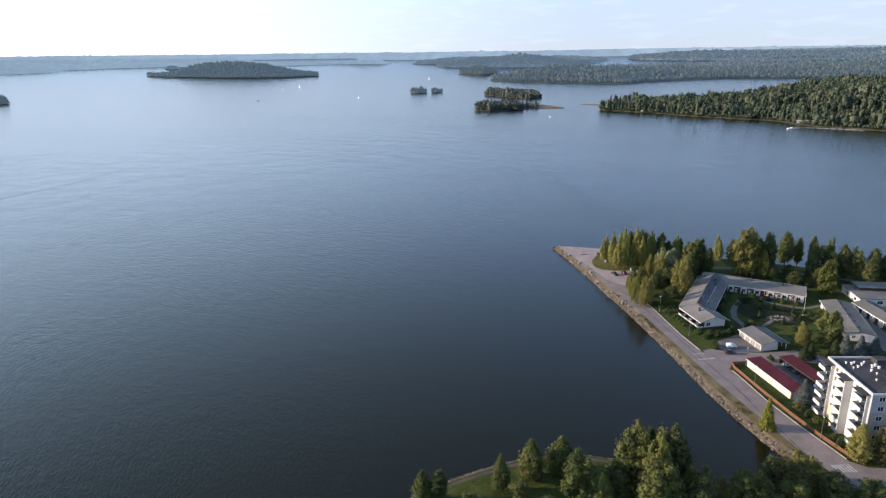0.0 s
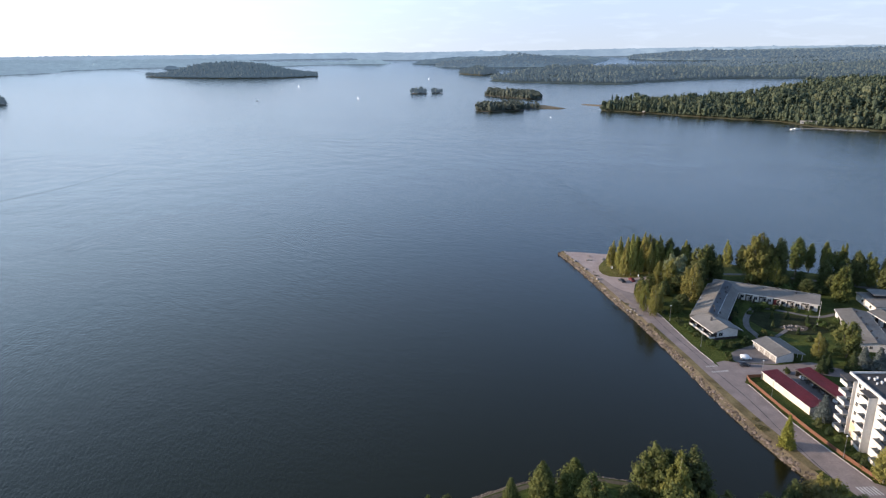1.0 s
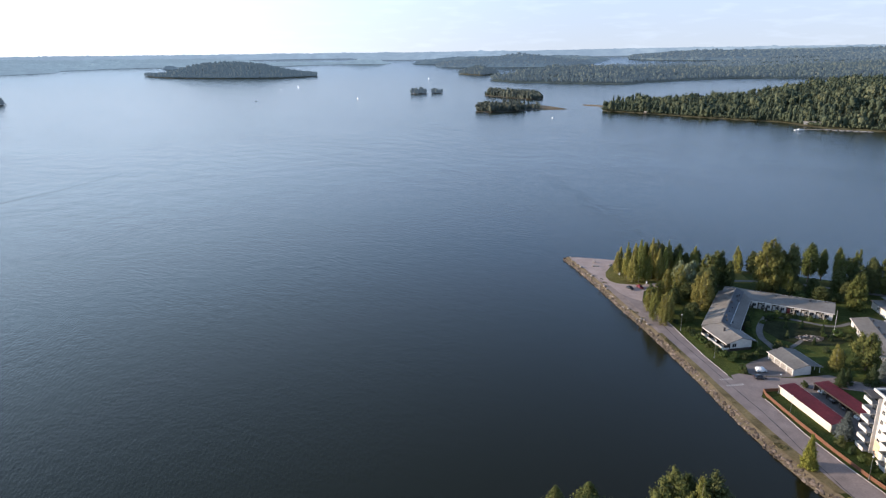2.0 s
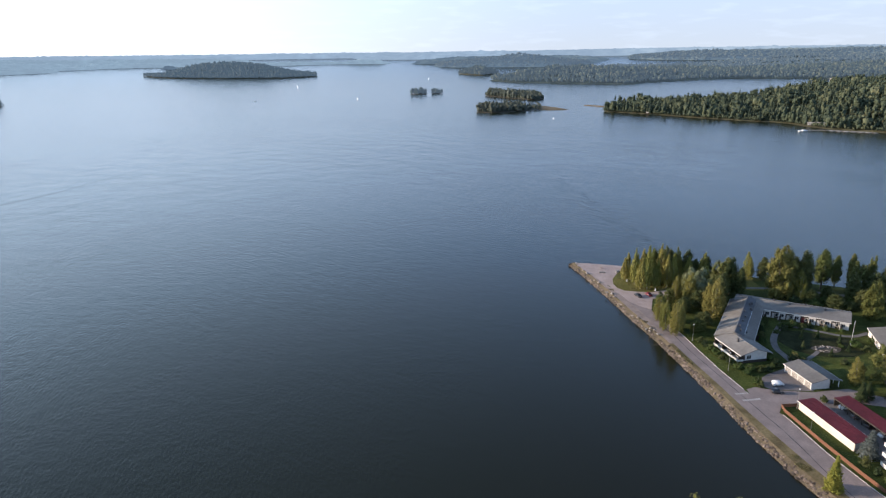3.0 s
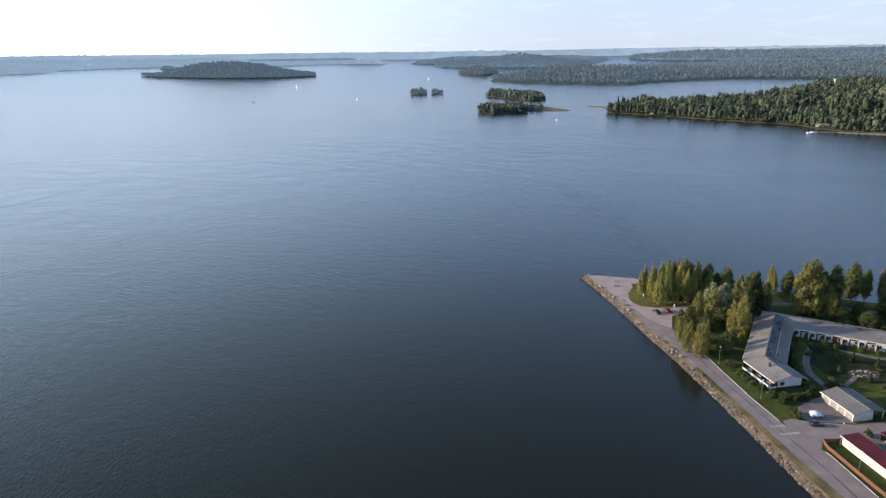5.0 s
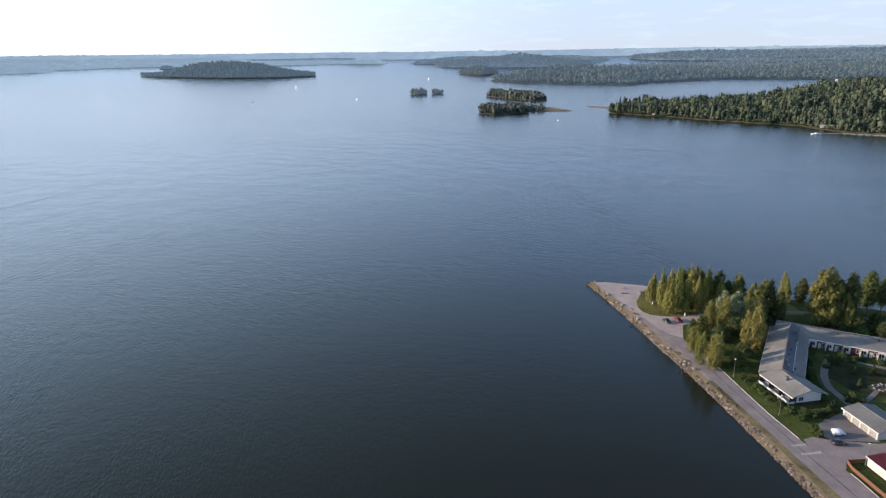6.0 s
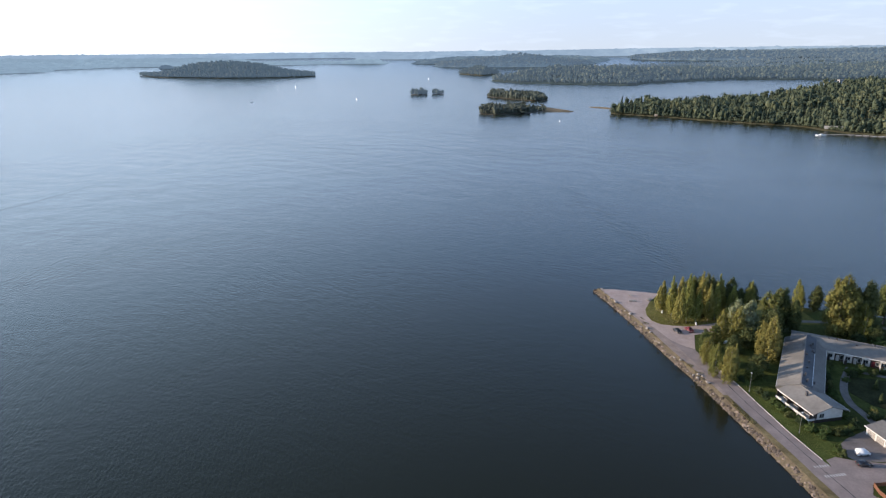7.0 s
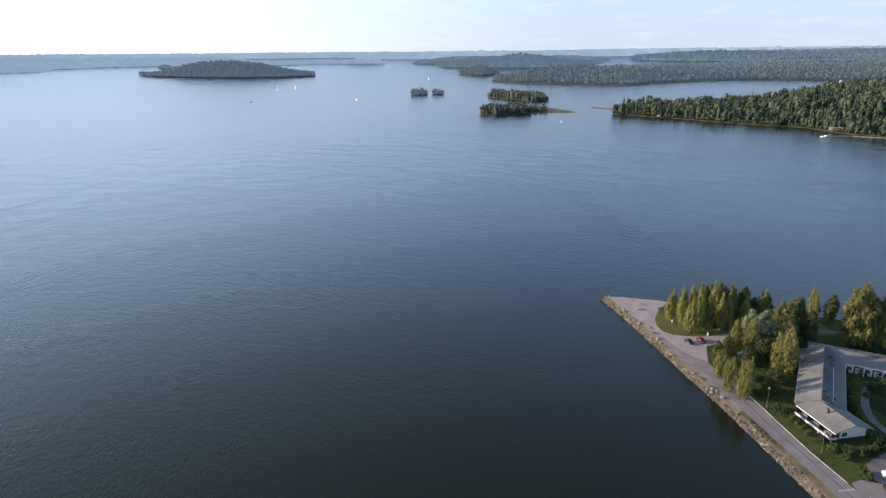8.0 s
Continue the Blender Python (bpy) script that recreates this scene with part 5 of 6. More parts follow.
def angled_row_house():
    ob = thing("row_house", "angled single-storey row house with grey roofs, white and dark walls", "house", pose(0, 0, GROUND))
    E, R = 3.4, 5.3
    # the block by the road, with its balcony
    a = pose(103.0, 229.3, 0, 0, 0, 10.4)
    gable_walls(ob, a, -4.4, 4.6, 0.9, 14.6, E, R, 6.1, WHITE)
    gable_roof(ob, a, 6.1, 0, 15.6, E, R, ROOF_GREY, "pale grey sheet roof")
    window(ob, a @ pose(-2.3, 0.9, 1.45), 1.7, 1.5)
    # flat dark board that paints the shade of the balcony's corner
    at(part("corner_recess", boxes((-4.42, -3.9, 0.84, 0.9, 1.2, 3.0)), DARK_WOOD, ob), a)
    # dark plinth stands in for shade in the open space under the balcony
    at(part("plinth", boxes((-4.5, 4.7, 0.82, 14.6, 0, 1.0)), DARK_WOOD, ob), a)
    bal = at(part("balcony", boxes((-6.5, -4.4, 0.9, 15.3, 0.9, 1.1)), PANEL, ob, "white-railed balcony along the lakeside wall"), a)
    part("parapet", boxes((-6.58, -6.44, 0.9, 15.3, 0.85, 1.55), (-6.44, -4.4, 0.82, 0.92, 0.85, 1.55)), WHITE, bal)
    # fins are dark wood, to hold the shade of the balcony recess
    for y in (1.0, 5.75, 10.5, 15.2):
        part("fin", boxes((-6.3, -4.4, y - 0.07, y + 0.07, 1.1, E - 0.3)), DARK_WOOD, bal)
        part("post", boxes((-6.4, -6.2, y - 0.1, y + 0.1, 0, 0.9)), WHITE, bal)
    at(part("wall_cladding", boxes((-4.46, -4.39, 0.95, 14.6, 1.2, E - 0.2)), DARK_WOOD, ob, "dark stained cladding"), a)
    for y in (3.4, 8.1, 12.6):
        window(ob, a @ pose(-4.47, y, 1.35, 0, 0, -90), 3.0, 1.5, DARK_METAL, bars=2)
    for x, y, hh in ((-1.9, 8.2, 1.3),):
        stack = at(part("chimney", boxes((-0.28, 0.28, -0.28, 0.28, -0.4, hh)), DARK_METAL, ob), a @ pose(x, y, R - 0.1 - 0.31 * abs(x)))
        part("cap", boxes((-0.36, 0.36, -0.36, 0.36, hh, hh + 0.1)), DARK_METAL, stack)
    # the long block
    b = pose(99.8, 240.9, 0, 0, 0, -30.5)
    gable_walls(ob, b, -5.9, 5.4, 6, 42, E, R + 0.6, 6.7, WHITE)
    at(part("valley_gable", extrude_profile(bmesh.new(), [(-6.5, E - 1), (6.5, E - 1), (6.5, E - 0.1), (0, R + 0.45), (-6.5, E - 0.1)], "y", 1.6, 1.8), ROOF_GREY, ob), b)
    gable_roof(ob, b, 6.7, 1.5, 43.5, E, R + 0.6, ROOF_GREY, "grey sheet roof, sunlit on one slope", ribs=0.6)
    at(part("wall_cladding", boxes((-5.96, -5.89, 4, 38, 0.3, E - 0.35), (5.39, 5.46, 4, 30, 0.3, E - 0.5)), DARK_WOOD, ob), b)
    for y in np.arange(7, 37, 5.0):
        window(ob, b @ pose(-5.97, float(y), 1.0, 0, 0, -90), 2.2, 1.5)
    for y in np.arange(8, 30, 5.5):
        window(ob, b @ pose(5.47, float(y), 0.9, 0, 0, 90), 1.8, 1.4)
        door(ob, b @ pose(5.47, float(y) + 2.4, 0.1, 0, 0, 90), 1.0, 2.1, PALE_DOOR)
    for y in np.arange(6, 36, 6.0):
        at(part("yard_screen", boxes((5.45, 7.6, float(y) - 0.08, float(y) + 0.08, 0, 1.9)), DARK_WOOD, ob), b)
    for x, y, h in ((1.6, 5, 1.2), (0.9, 8.4, 1.3), (3.6, 6.0, 0.8), (1.2, 15, 0.6), (1.6, 20, 0.7), (0.7, 25, 0.7), (2.4, 30, 0.9), (1.6, 34, 1.0), (2.2, 36, 1.0)):
        z = E + (R + 0.6 - E) * (1 - abs(x) / 6.7)
        at(part("roof_vent", boxes((-0.28, 0.28, -0.3, 0.3, -0.3, h)), DARK_METAL, ob), b @ pose(x, y, z))
    slope = (R + 0.6 - E) / 6.7
    # dark strip that carries the shade below the ridge on the east slope
    at(part("roof_strip", extrude_profile(bmesh.new(), [(0.05, R + 0.66), (3.3, R + 0.66 - 3.25 * slope), (3.3, R + 0.72 - 3.25 * slope), (0.05, R + 0.72)], "y", 2.2, 43.2), ROOF_SHADE, ob, "darker roof sheets below the ridge, shade put into their colour"), b)
    at(part("ridge_upstand", boxes((-0.25, 0.1, 1.5, 43.4, R + 0.3, R + 1.0)), ROOF_GREY, ob), b)
    at(part("roof_walkway", boxes((3.0, 3.2, 4, 30, 4.80, 4.90)), PIPE, ob, "pale pipe along the roof"), b)
    at(part("roof_panel", boxes((1.2, 3.2, 29.5, 31.5, 4.7, 5.35), (1.0, 2.6, 33, 34, 4.8, 5.4)), DARK_METAL, ob, "dark roof hatch"), b)
    # the wing behind the garden
    c = pose(118.1, 281.7, 0, 0, 0, -120.5)
    gable_walls(ob, c, -5.8, 5.8, 0.6, 41.5, E, R - 0.06, 6.8, WHITE)
    gable_roof(ob, c, 6.8, 0, 42, E, R - 0.06, ROOF_GREY, "grey sheet roof of the garden wing")
    for i in range(6):
        y = 10.5 + 5.3 * i
        # flat dark board for the shade inside a porch opening
        at(part("porch_recess", boxes((5.79, 5.86, y - 1.5, y + 1.3, 0.05, 2.75)), DARK_WOOD, ob), c)
        door(ob, c @ pose(5.87, y - 0.6, 0.08, 0, 0, 90), 0.95, 2.1, ROOF_RED if i == 3 else PALE_DOOR)
        window(ob, c @ pose(5.81, y + 2.5, 0.9, 0, 0, 90), 1.5, 1.4)
        window(ob, c @ pose(5.87, y + 0.6, 0.8, 0, 0, 90), 1.0, 1.5, bars=0)
        at(part("porch_screen", boxes((5.8, 7.4, y + 1.35, y + 1.5, 0, 2.2)), WHITE, ob), c)
        at(part("porch_shed", boxes((6.9, 7.9, y + 1.6, y + 2.4, 0, 1.5)), DARK_WOOD, ob), c)
    window(ob, c @ pose(2.5, 41.5, 1.0, 0, 0, 180), 1.6, 1.4)
    for i, y in enumerate((6, 12, 14.5, 20.5, 26, 28, 33, 38.5)):
        at(part("roof_vent", boxes((-0.3, 0.3, -0.35, 0.35, -0.3, 0.55 if i % 2 else 0.9)), DARK_METAL, ob), c @ pose(-0.9 if i % 3 else 0.9, y, 4.8))
    return ob


angled_row_house()


def garage_row():
    ob = thing("garage_row", "white garage row with four doors and a grey roof", "garage", pose(117.0, 211.0, GROUND, 0, 0, 9.0))
    E, R = 2.5, 3.7
    gable_walls(ob, Matrix(), -5.0, 1.2, 0.4, 13.4, E, R, 5.4, WHITE)
    gable_roof(ob, Matrix(), 5.4, 0, 14, E, R, ROOF_GREY, ribs=0.6)
    part("shed_wall", boxes((1.2, 1.35, 1.2, 13.4, 0, 3.1), (4.8, 4.95, 5.0, 13.4, 0, 2.35), (1.2, 4.9, 13.2, 13.4, 0, 2.4)), DARK_WOOD, ob, "dark open shed under the roof")
    for x, y in ((4.85, 0.6), (4.85, 2.9), (1.5, 0.6)):
        part("post", boxes((x - 0.08, x + 0.08, y - 0.08, y + 0.08, 0, 2.45)), WHITE, ob)
    for i in range(4):
        d = at(part("garage_door", boxes((-1.3, 1.3, -0.05, 0.03, 0.03, 2.15)), GARAGE_DOOR, ob, "pale garage door in a white frame"), pose(-5.0, 2.1 + 3.15 * i, 0, 0, 0, -90))
        part("panel_rib", boxes(*[(-1.25, 1.25, -0.075, -0.05, z, z + 0.05) for z in (0.5, 1.0, 1.5)]), WHITE, d)
        part("pier", boxes((-5.14, -4.9, 0.45 + 3.15 * i, 0.75 + 3.15 * i, 0, 2.4)), WHITE, ob)
    part("pier", boxes((-5.14, -4.9, 13.1, 13.4, 0, 2.4)), WHITE, ob)
    return ob


garage_row()


def long_shed():
    ob = thing("long_shed", "long low shed with cream walls and a dark red roof", "shed", pose(105.2, 177.0, GROUND, 0, 0, 8.6))
    part("wall", boxes((0.2, 4.9, 0.3, 22.6, 0, 2.45)), CREAM, ob)
    t = 0.16
    part("roof", extrude_profile(bmesh.new(), [(-0.2, 2.55), (5.3, 2.95), (5.3, 2.95 + t), (-0.2, 2.55 + t)], "y", 0, 23), ROOF_RED, ob, "dark red sheet roof")
    part("fascia", boxes((-0.27, -0.2, -0.02, 23.02, 2.42, 2.70), (5.3, 5.37, -0.02, 23.02, 2.8, 3.1)), WHITE, ob)
    bm = bmesh.new()
    for i in range(37):
        y = 0.6 + 0.6 * i
        extrude_profile(bm, [(-0.2, 2.71), (5.3, 3.11), (5.3, 3.16), (-0.2, 2.76)], "y", y - 0.02, y + 0.02)
    part("standing_seams", bm, ROOF_RED, ob)
    part("gable_boards", boxes((0.3, 4.8, 0.22, 0.3, 0.1, 2.4)), PALE_DOOR, ob)
    for i in range(5):
        part("store_door", boxes((4.9, 4.96, 2 + 4.1 * i, 4.8 + 4.1 * i, 0.05, 2.1)), PALE_DOOR, ob)
    return ob


long_shed()


def carport():
    ob = thing("carport", "open carport with a dark red roof on wooden posts", "carport", pose(117.0, 179.0, GROUND, 0, 0, 8.6))
    part("roof", extrude_profile(bmesh.new(), [(-0.2, 2.45), (4.9, 2.75), (4.9, 2.92), (-0.2, 2.62)], "y", 0, 22.5), ROOF_RED, ob, "dark red sheet roof")
    part("fascia", boxes((-0.27, -0.2, -0.02, 22.52, 2.3, 2.66)), DARK_WOOD, ob)
    part("back_wall", boxes((4.5, 4.62, 0.1, 22.4, 0, 2.65), (0.1, 4.5, 0.1, 0.22, 0, 2.4), (0.1, 4.5, 22.28, 22.4, 0, 2.4)), DARK_WOOD, ob)
    for i in range(9):
        part("post", boxes((0.0, 0.15, 0.15 + 2.76 * i, 0.3 + 2.76 * i, 0, 2.42)), DARK_WOOD, ob)
    bm = bmesh.new()
    for i in range(36):
        y = 0.6 + 0.6 * i
        extrude_profile(bm, [(-0.2, 2.62), (4.9, 2.92), (4.9, 2.97), (-0.2, 2.67)], "y", y - 0.02, y + 0.02)
    part("standing_seams", bm, ROOF_RED, ob)
    return ob


carport()


def block_of_flats():
    ob = thing("apartment_block", "six-storey white block of flats with stacked balconies", "apartment building", pose(110.2, 149.6, GROUND, 0, 0, -2.0))
    F, N, W, L = 2.8, 6, 15.5, 21.7
    H = F * N
    part("wall", boxes((0, W, 0.25, L, 0, H)), WHITE, ob, "white rendered walls")
    part("end_wall", boxes((0.02, W, 0, 0.25, H - 4.9, H)), PANEL, ob, "pale grey concrete end wall")
    part("end_wall", boxes((0.02, W, 0.003, 0.25, 0, H - 4.93)), SAND, ob, "beige concrete panels on the lower storeys")
    part("roof", boxes((0.35, W - 0.35, 0.35, L - 0.35, H - 0.05, H + 0.10)), ROOF_BLACK, ob, "black bitumen roof")
    part("parapet", boxes((-0.06, 0.36, -0.06, L + 0.06, H, H + 0.55), (W - 0.36, W + 0.06, -0.06, L + 0.06, H, H + 0.55), (0.36, W - 0.36, -0.06, 0.36, H, H + 0.55), (0.36, W - 0.36, L - 0.36, L + 0.06, H, H + 0.55)), WHITE, ob)
    for i, (y0, y1, fin, out, cap) in enumerate(((18.0, 21.5, 0, 2.4, 1), (8.9, 12.5, 1, 2.2, 1), (0.9, 4.9, 0, 2.0, 1))):
        st = part("balcony_fin", boxes((-out, 0, y0 - 0.22, y0, 0, H - 0.35) if fin else (-0.9, 0, y0 - 0.22, y0, 0, H - 0.2), (-0.5, 0, y1, y1 + 0.2, 0, H - 0.35)), WHITE, ob)
        if cap:
            part("cap", boxes((-out - 0.25, 0.0, y0 - 0.35, y1 + 0.3, H - 0.35, H - 0.15)), ROOF_BLACK, st, "dark flat roof over the balconies")
        for k in range(N):
            z = k * F + 0.35
            bal = part("balcony", boxes((-out, -0.005, y0, y1, z, z + 0.18)), PANEL, ob)
            part("parapet", boxes((-out - 0.06, -out + 0.02, y0, y1, z, z + 1.05), (-out, -0.01, y1 - 0.07, y1 + 0.01, z + 0.1, z + 1.05)), CREAM if (i == 1 and k == 1) else WHITE, bal)
            part("rail", boxes((-out - 0.08, -out + 0.03, y0, y1, z + 1.12, z + 1.18)), STEEL, bal)
            window(ob, pose(0, (y0 + y1) / 2, z + 0.25, 0, 0, -90), (y1 - y0) * 0.75, 2.0, DARK_METAL, bars=2)
    for k in range(N):
        for y in (6.6, 14.3, 16.4):
            window(ob, pose(0, y, k * F + 1.1, 0, 0, -90), 1.2, 1.35)
        for x in (2.6, 6.2, 9.4, 12.8):
            window(ob, pose(x, 0, k * F + 1.1), 1.6 if x != 6.2 else 0.9, 1.4)
    part("painted_panel", boxes((-0.05, 0.0, 15.2, 17.5, 0.3, 4.4)), APRICOT, ob, "apricot painted panel at the foot")
    for i, (x, y, h, r) in enumerate(((3, 18, 0.8, 0.22), (4.2, 17.4, 0.9, 0.25), (5.4, 18.2, 0.8, 0.2), (6.8, 17.0, 1.0, 0.28), (5.0, 15.6, 0.9, 0.25), (3.4, 15.0, 0.7, 0.18), (8.2, 18.4, 0.8, 0.22), (9.0, 15.8, 1.1, 0.32), (10.2, 16.4, 1.0, 0.3), (10.4, 15.0, 1.0, 0.3), (7.4, 13.4, 0.9, 0.26), (7.8, 11.6, 0.7, 0.18), (12.0, 13.0, 0.8, 0.22), (9.4, 9.4, 0.7, 0.2), (11.0, 9.2, 1.0, 0.3), (13.0, 10.4, 0.9, 0.24), (12.2, 17.6, 0.9, 0.24), (5.6, 8.0, 0.7, 0.2))):
        roof_vent(ob, pose(x, y, H + 0.1), h * 0.6, r, True, PIPE)
    part("lift_house", boxes((11.0, 14.5, 17.2, 20.0, H + 0.1, H + 1.6)), ROOF_BLACK, ob)
    return ob


block_of_flats()


def red_roofed_house():
    ob = thing("red_roofed_house", "pale house with a bright red roof behind the flats", "house", pose(134.5, 170.0, GROUND - 2, 0, 0, 4))
    gable_walls(ob, Matrix(), -4.6, 4.6, 0.4, 13, 11.2, 12.2, 5.0, WHITE)
    gable_roof(ob, Matrix(), 5.0, 0, 13.4, 11.2, 12.2, ROOF_BRIGHT, "bright red sheet roof")
    for k in range(3):
        for y in (3, 7, 11):
            window(ob, pose(-4.6, y, 1.2 + 3.4 * k, 0, 0, -90), 1.4, 1.5)
    return ob


red_roofed_house()


def low_row_house(m, L, half, label, doors_west, flat=False):
    ob = thing("row_house", label, "house", m)
    E, R = 2.9, 4.0
    gable_walls(ob, Matrix(), -half + 0.6, half - 0.6, 0.5, L - 0.5, E, R, half, WHITE)
    gable_roof(ob, Matrix(), half, 0, L, E, R, ROOF_GREY, ribs=0.6)
    s = -1 if doors_west else 1
    n = int(L // 5)
    for i in range(n):
        y = 2.6 + 5 * i
        # dark board on the wall, painted as the shade of a porch
        at(part("porch_recess", boxes((-0.9, 0.9, -0.04, 0.03, 0.02, 2.3)), DARK_WOOD, ob), pose(s * (half - 0.6), y, 0, 0, 0, 90 * s))
        window(ob, pose(s * (half - 0.6), y + 2.4, 0.9, 0, 0, 90 * s), 1.6, 1.3)
        window(ob, pose(-s * (half - 0.6), y + 1.2, 0.9, 0, 0, -90 * s), 1.8, 1.3)
        at(part("porch_screen", boxes((half - 0.6, half + 0.5, -0.08, 0.08, 0, 2.2) if s > 0 else (-half - 0.5, -half + 0.6, -0.08, 0.08, 0, 2.2)), WHITE, ob), pose(0, y + 1.3, 0))
    for y in np.arange(4, L - 2, 6.5):
        at(part("roof_vent", boxes((-0.3, 0.3, -0.3, 0.3, -0.2, 0.7)), DARK_METAL, ob), pose(0.8, float(y), R - 0.2))
    window(ob, pose(-1.5, 0.5, 1.0), 1.2, 1.2)
    return ob


low_row_house(pose(150.6, 217.5, GROUND, 0, 0, -17.5), 34, 5.9, "low row house with a pale grey roof in the garden", False)
low_row_house(pose(171.6, 226.0, GROUND, 0, 0, 0.5), 23, 4.6, "low garage house with white doors and a grey roof", True)


def flat_house():
    ob = thing("flat_roofed_house", "long white house with a flat grey roof near the shore", "house", pose(172.0, 252.0, GROUND, 0, 0, -8))
    part("wall", boxes((0.4, 34, 0.4, 17, 0, 3.1)), WHITE, ob)
    part("roof", boxes((0, 34.4, 0, 17.4, 3.1, 3.35)), ROOF_GREY, ob)
    part("upper_wall", boxes((5, 34, 10.5, 16.6, 3.35, 4.7)), DARK_WOOD, ob)
    part("upper_roof", boxes((3.6, 34.4, 9.6, 17.2, 4.7, 4.92)), ROOF_GREY, ob)
    for i in range(6):
        window(ob, pose(3 + 5.2 * i, 0.4, 0.9), 2.2, 1.5)
    for i in range(5):
        window(ob, pose(8 + 5.2 * i, 10.5, 3.6), 2.8, 0.9, DARK_METAL)
    for i in range(2):
        window(ob, pose(0.4, 4.5 + 7 * i, 0.9, 0, 0, -90), 1.8, 1.4)
    return ob


flat_house()


# ---------------------------------------------------------------- fence, lamps, garden things
def board_fence():
    ob = thing("fence", "low rust-brown board fence along the road", "fence", pose(0, 0, GROUND))
    line = [(102.2, 200.6), (97.4, 200.3), (96.9, 197.5), (98.8, 182), (100.9, 168), (103.3, 156), (106.2, 145.6)]
    for p, q in zip(line, line[1:]):
        p, q = Vector(p), Vector(q)
        n = max(1, round((q - p).length / 2.4))
        for i in range(n):
            a, b = p.lerp(q, i / n), p.lerp(q, (i + 1) / n)
            d = b - a
            m = Matrix.Translation((a.x, a.y, 0)) @ Matrix.Rotation(math.atan2(d.y, d.x), 4, "Z")
            w = d.length
            at(part("board_panel", boxes(*[(0.03, w - 0.03, -0.03, 0.03, 0.10 + 0.27 * j, 0.34 + 0.27 * j) for j in range(4)]), FENCE_WOOD, ob), m)
            at(part("post", boxes((-0.07, 0.07, -0.07, 0.07, 0, 1.28)), FENCE_WOOD, ob), m)
    return ob


board_fence()


def street_lamp(m, h=6.5):
    ob = thing("street_lamp", "grey steel street lamp with a pale round head", "lamp", m, "street lamps")
    bm = bmesh.new()
    tube(bm, (0, 0, -0.2), (0, 0, h), 0.06, 0.038)
    part("pole", bm, STEEL, ob)
    bm = bmesh.new()
    tube(bm, (0, 0, 0), (0, 0, 0.9), 0.14, 0.13)
    part("base", bm, STEEL, ob)
    bm = bmesh.new()
    tube(bm, (0, 0, h), (0, 0, h + 0.16), 0.12, 0.28, 10)
    tube(bm, (0, 0, h + 0.16), (0, 0, h + 0.28), 0.28, 0.10, 10)
    part("head", bm, PIPE, ob, "pale round lamp head")
    return ob


lamp = street_lamp(pose(98.5, 186.3, GROUND))
for x, y in ((103.0, 156.2), (101.6, 199.4), (87.9, 248.0), (91.3, 224.2), (111, 302)):
    copy_thing(lamp, pose(x, y, GROUND))


def flagpole():
    ob = thing("flagpole", "tall white flagpole in the garden", "flagpole", pose(143.9, 242.5, GROUND))
    bm = bmesh.new()
    tube(bm, (0, 0, 0), (0, 0, 9.6), 0.07, 0.04)
    part("pole", bm, PIPE, ob)
    bm = bmesh.new()
    tube(bm, (0, 0, 9.6), (0, 0, 9.8), 0.11, 0.04)
    part("knob", bm, PIPE, ob)
    part("footing", boxes((-0.3, 0.3, -0.3, 0.3, -0.1, 0.35)), PANEL, ob)


flagpole()


def rock_garden():
    rng = random.Random(12)
    # dark sheet over the court, shade of the house put into its colour
    sheet("planting_bed", [(119.5, 247), (121.5, 252), (125, 257), (133, 255), (147, 248.5), (147.5, 237), (140, 233.5), (132, 233), (126.5, 234.5), (121.5, 239)], GROUND + 0.06, COVER, "low ground cover in the garden court, darkened for its shade", "planting", depth=0.2)
    sheet("flower_bed", [(133.5 + 5.2 * math.cos(a) * (1 + 0.12 * math.sin(3 * a)), 239.5 + 3.0 * math.sin(a)) for a in np.linspace(0, 2 * math.pi, 19)[:-1]], GROUND + 0.12, SOIL, "round bed of bare soil in the garden", "flower bed", depth=0.25)
    for i in range(26):
        a = rng.uniform(0, 6.28)
        d = rng.uniform(0.3, 1.0)
        r = rng.uniform(0.2, 0.45)
        bm = bmesh.new()
        stone(bm, (133.5 + 4.8 * d * math.cos(a), 239.5 + 2.6 * d * math.sin(a), GROUND + 0.12 + r * 0.45), r, rng)
        solid("garden_stone", bm, BOULDER, "pale stone set in the garden bed", "stone", group="garden stones")


rock_garden()


def boulders():
    rng = random.Random(21)
    for x, y, r in ((74.2, 257.5, 0.75), (73.4, 259.2, 0.7), (72.6, 262, 0.5), (76.2, 258.4, 0.6), (71.6, 272.4, 0.65), (73.2, 270.6, 0.7), (70.2, 284.8, 0.7), (67.8, 299.8, 0.7), (69.8, 294.4, 0.65), (65.8, 316, 0.7), (66.9, 312.6, 0.8), (63.4, 331, 0.6), (64.6, 327.6, 0.6), (62.4, 337.4, 0.6), (62.4, 342.8, 0.7), (64.7, 325.7, 0.9), (67.5, 313.2, 1.0), (69.7, 298.1, 1.0), (75.4, 259.6, 0.9), (76.3, 254.2, 1.0)):
        bm = bmesh.new()
        stone(bm, (x + 0.7, y, GROUND + r * 0.2), r * 0.85, rng, 0.55)
        solid("boulder", bm, BOULDER, "pale granite boulder on the quay's edge", "boulder", group="quay boulders")


boulders()


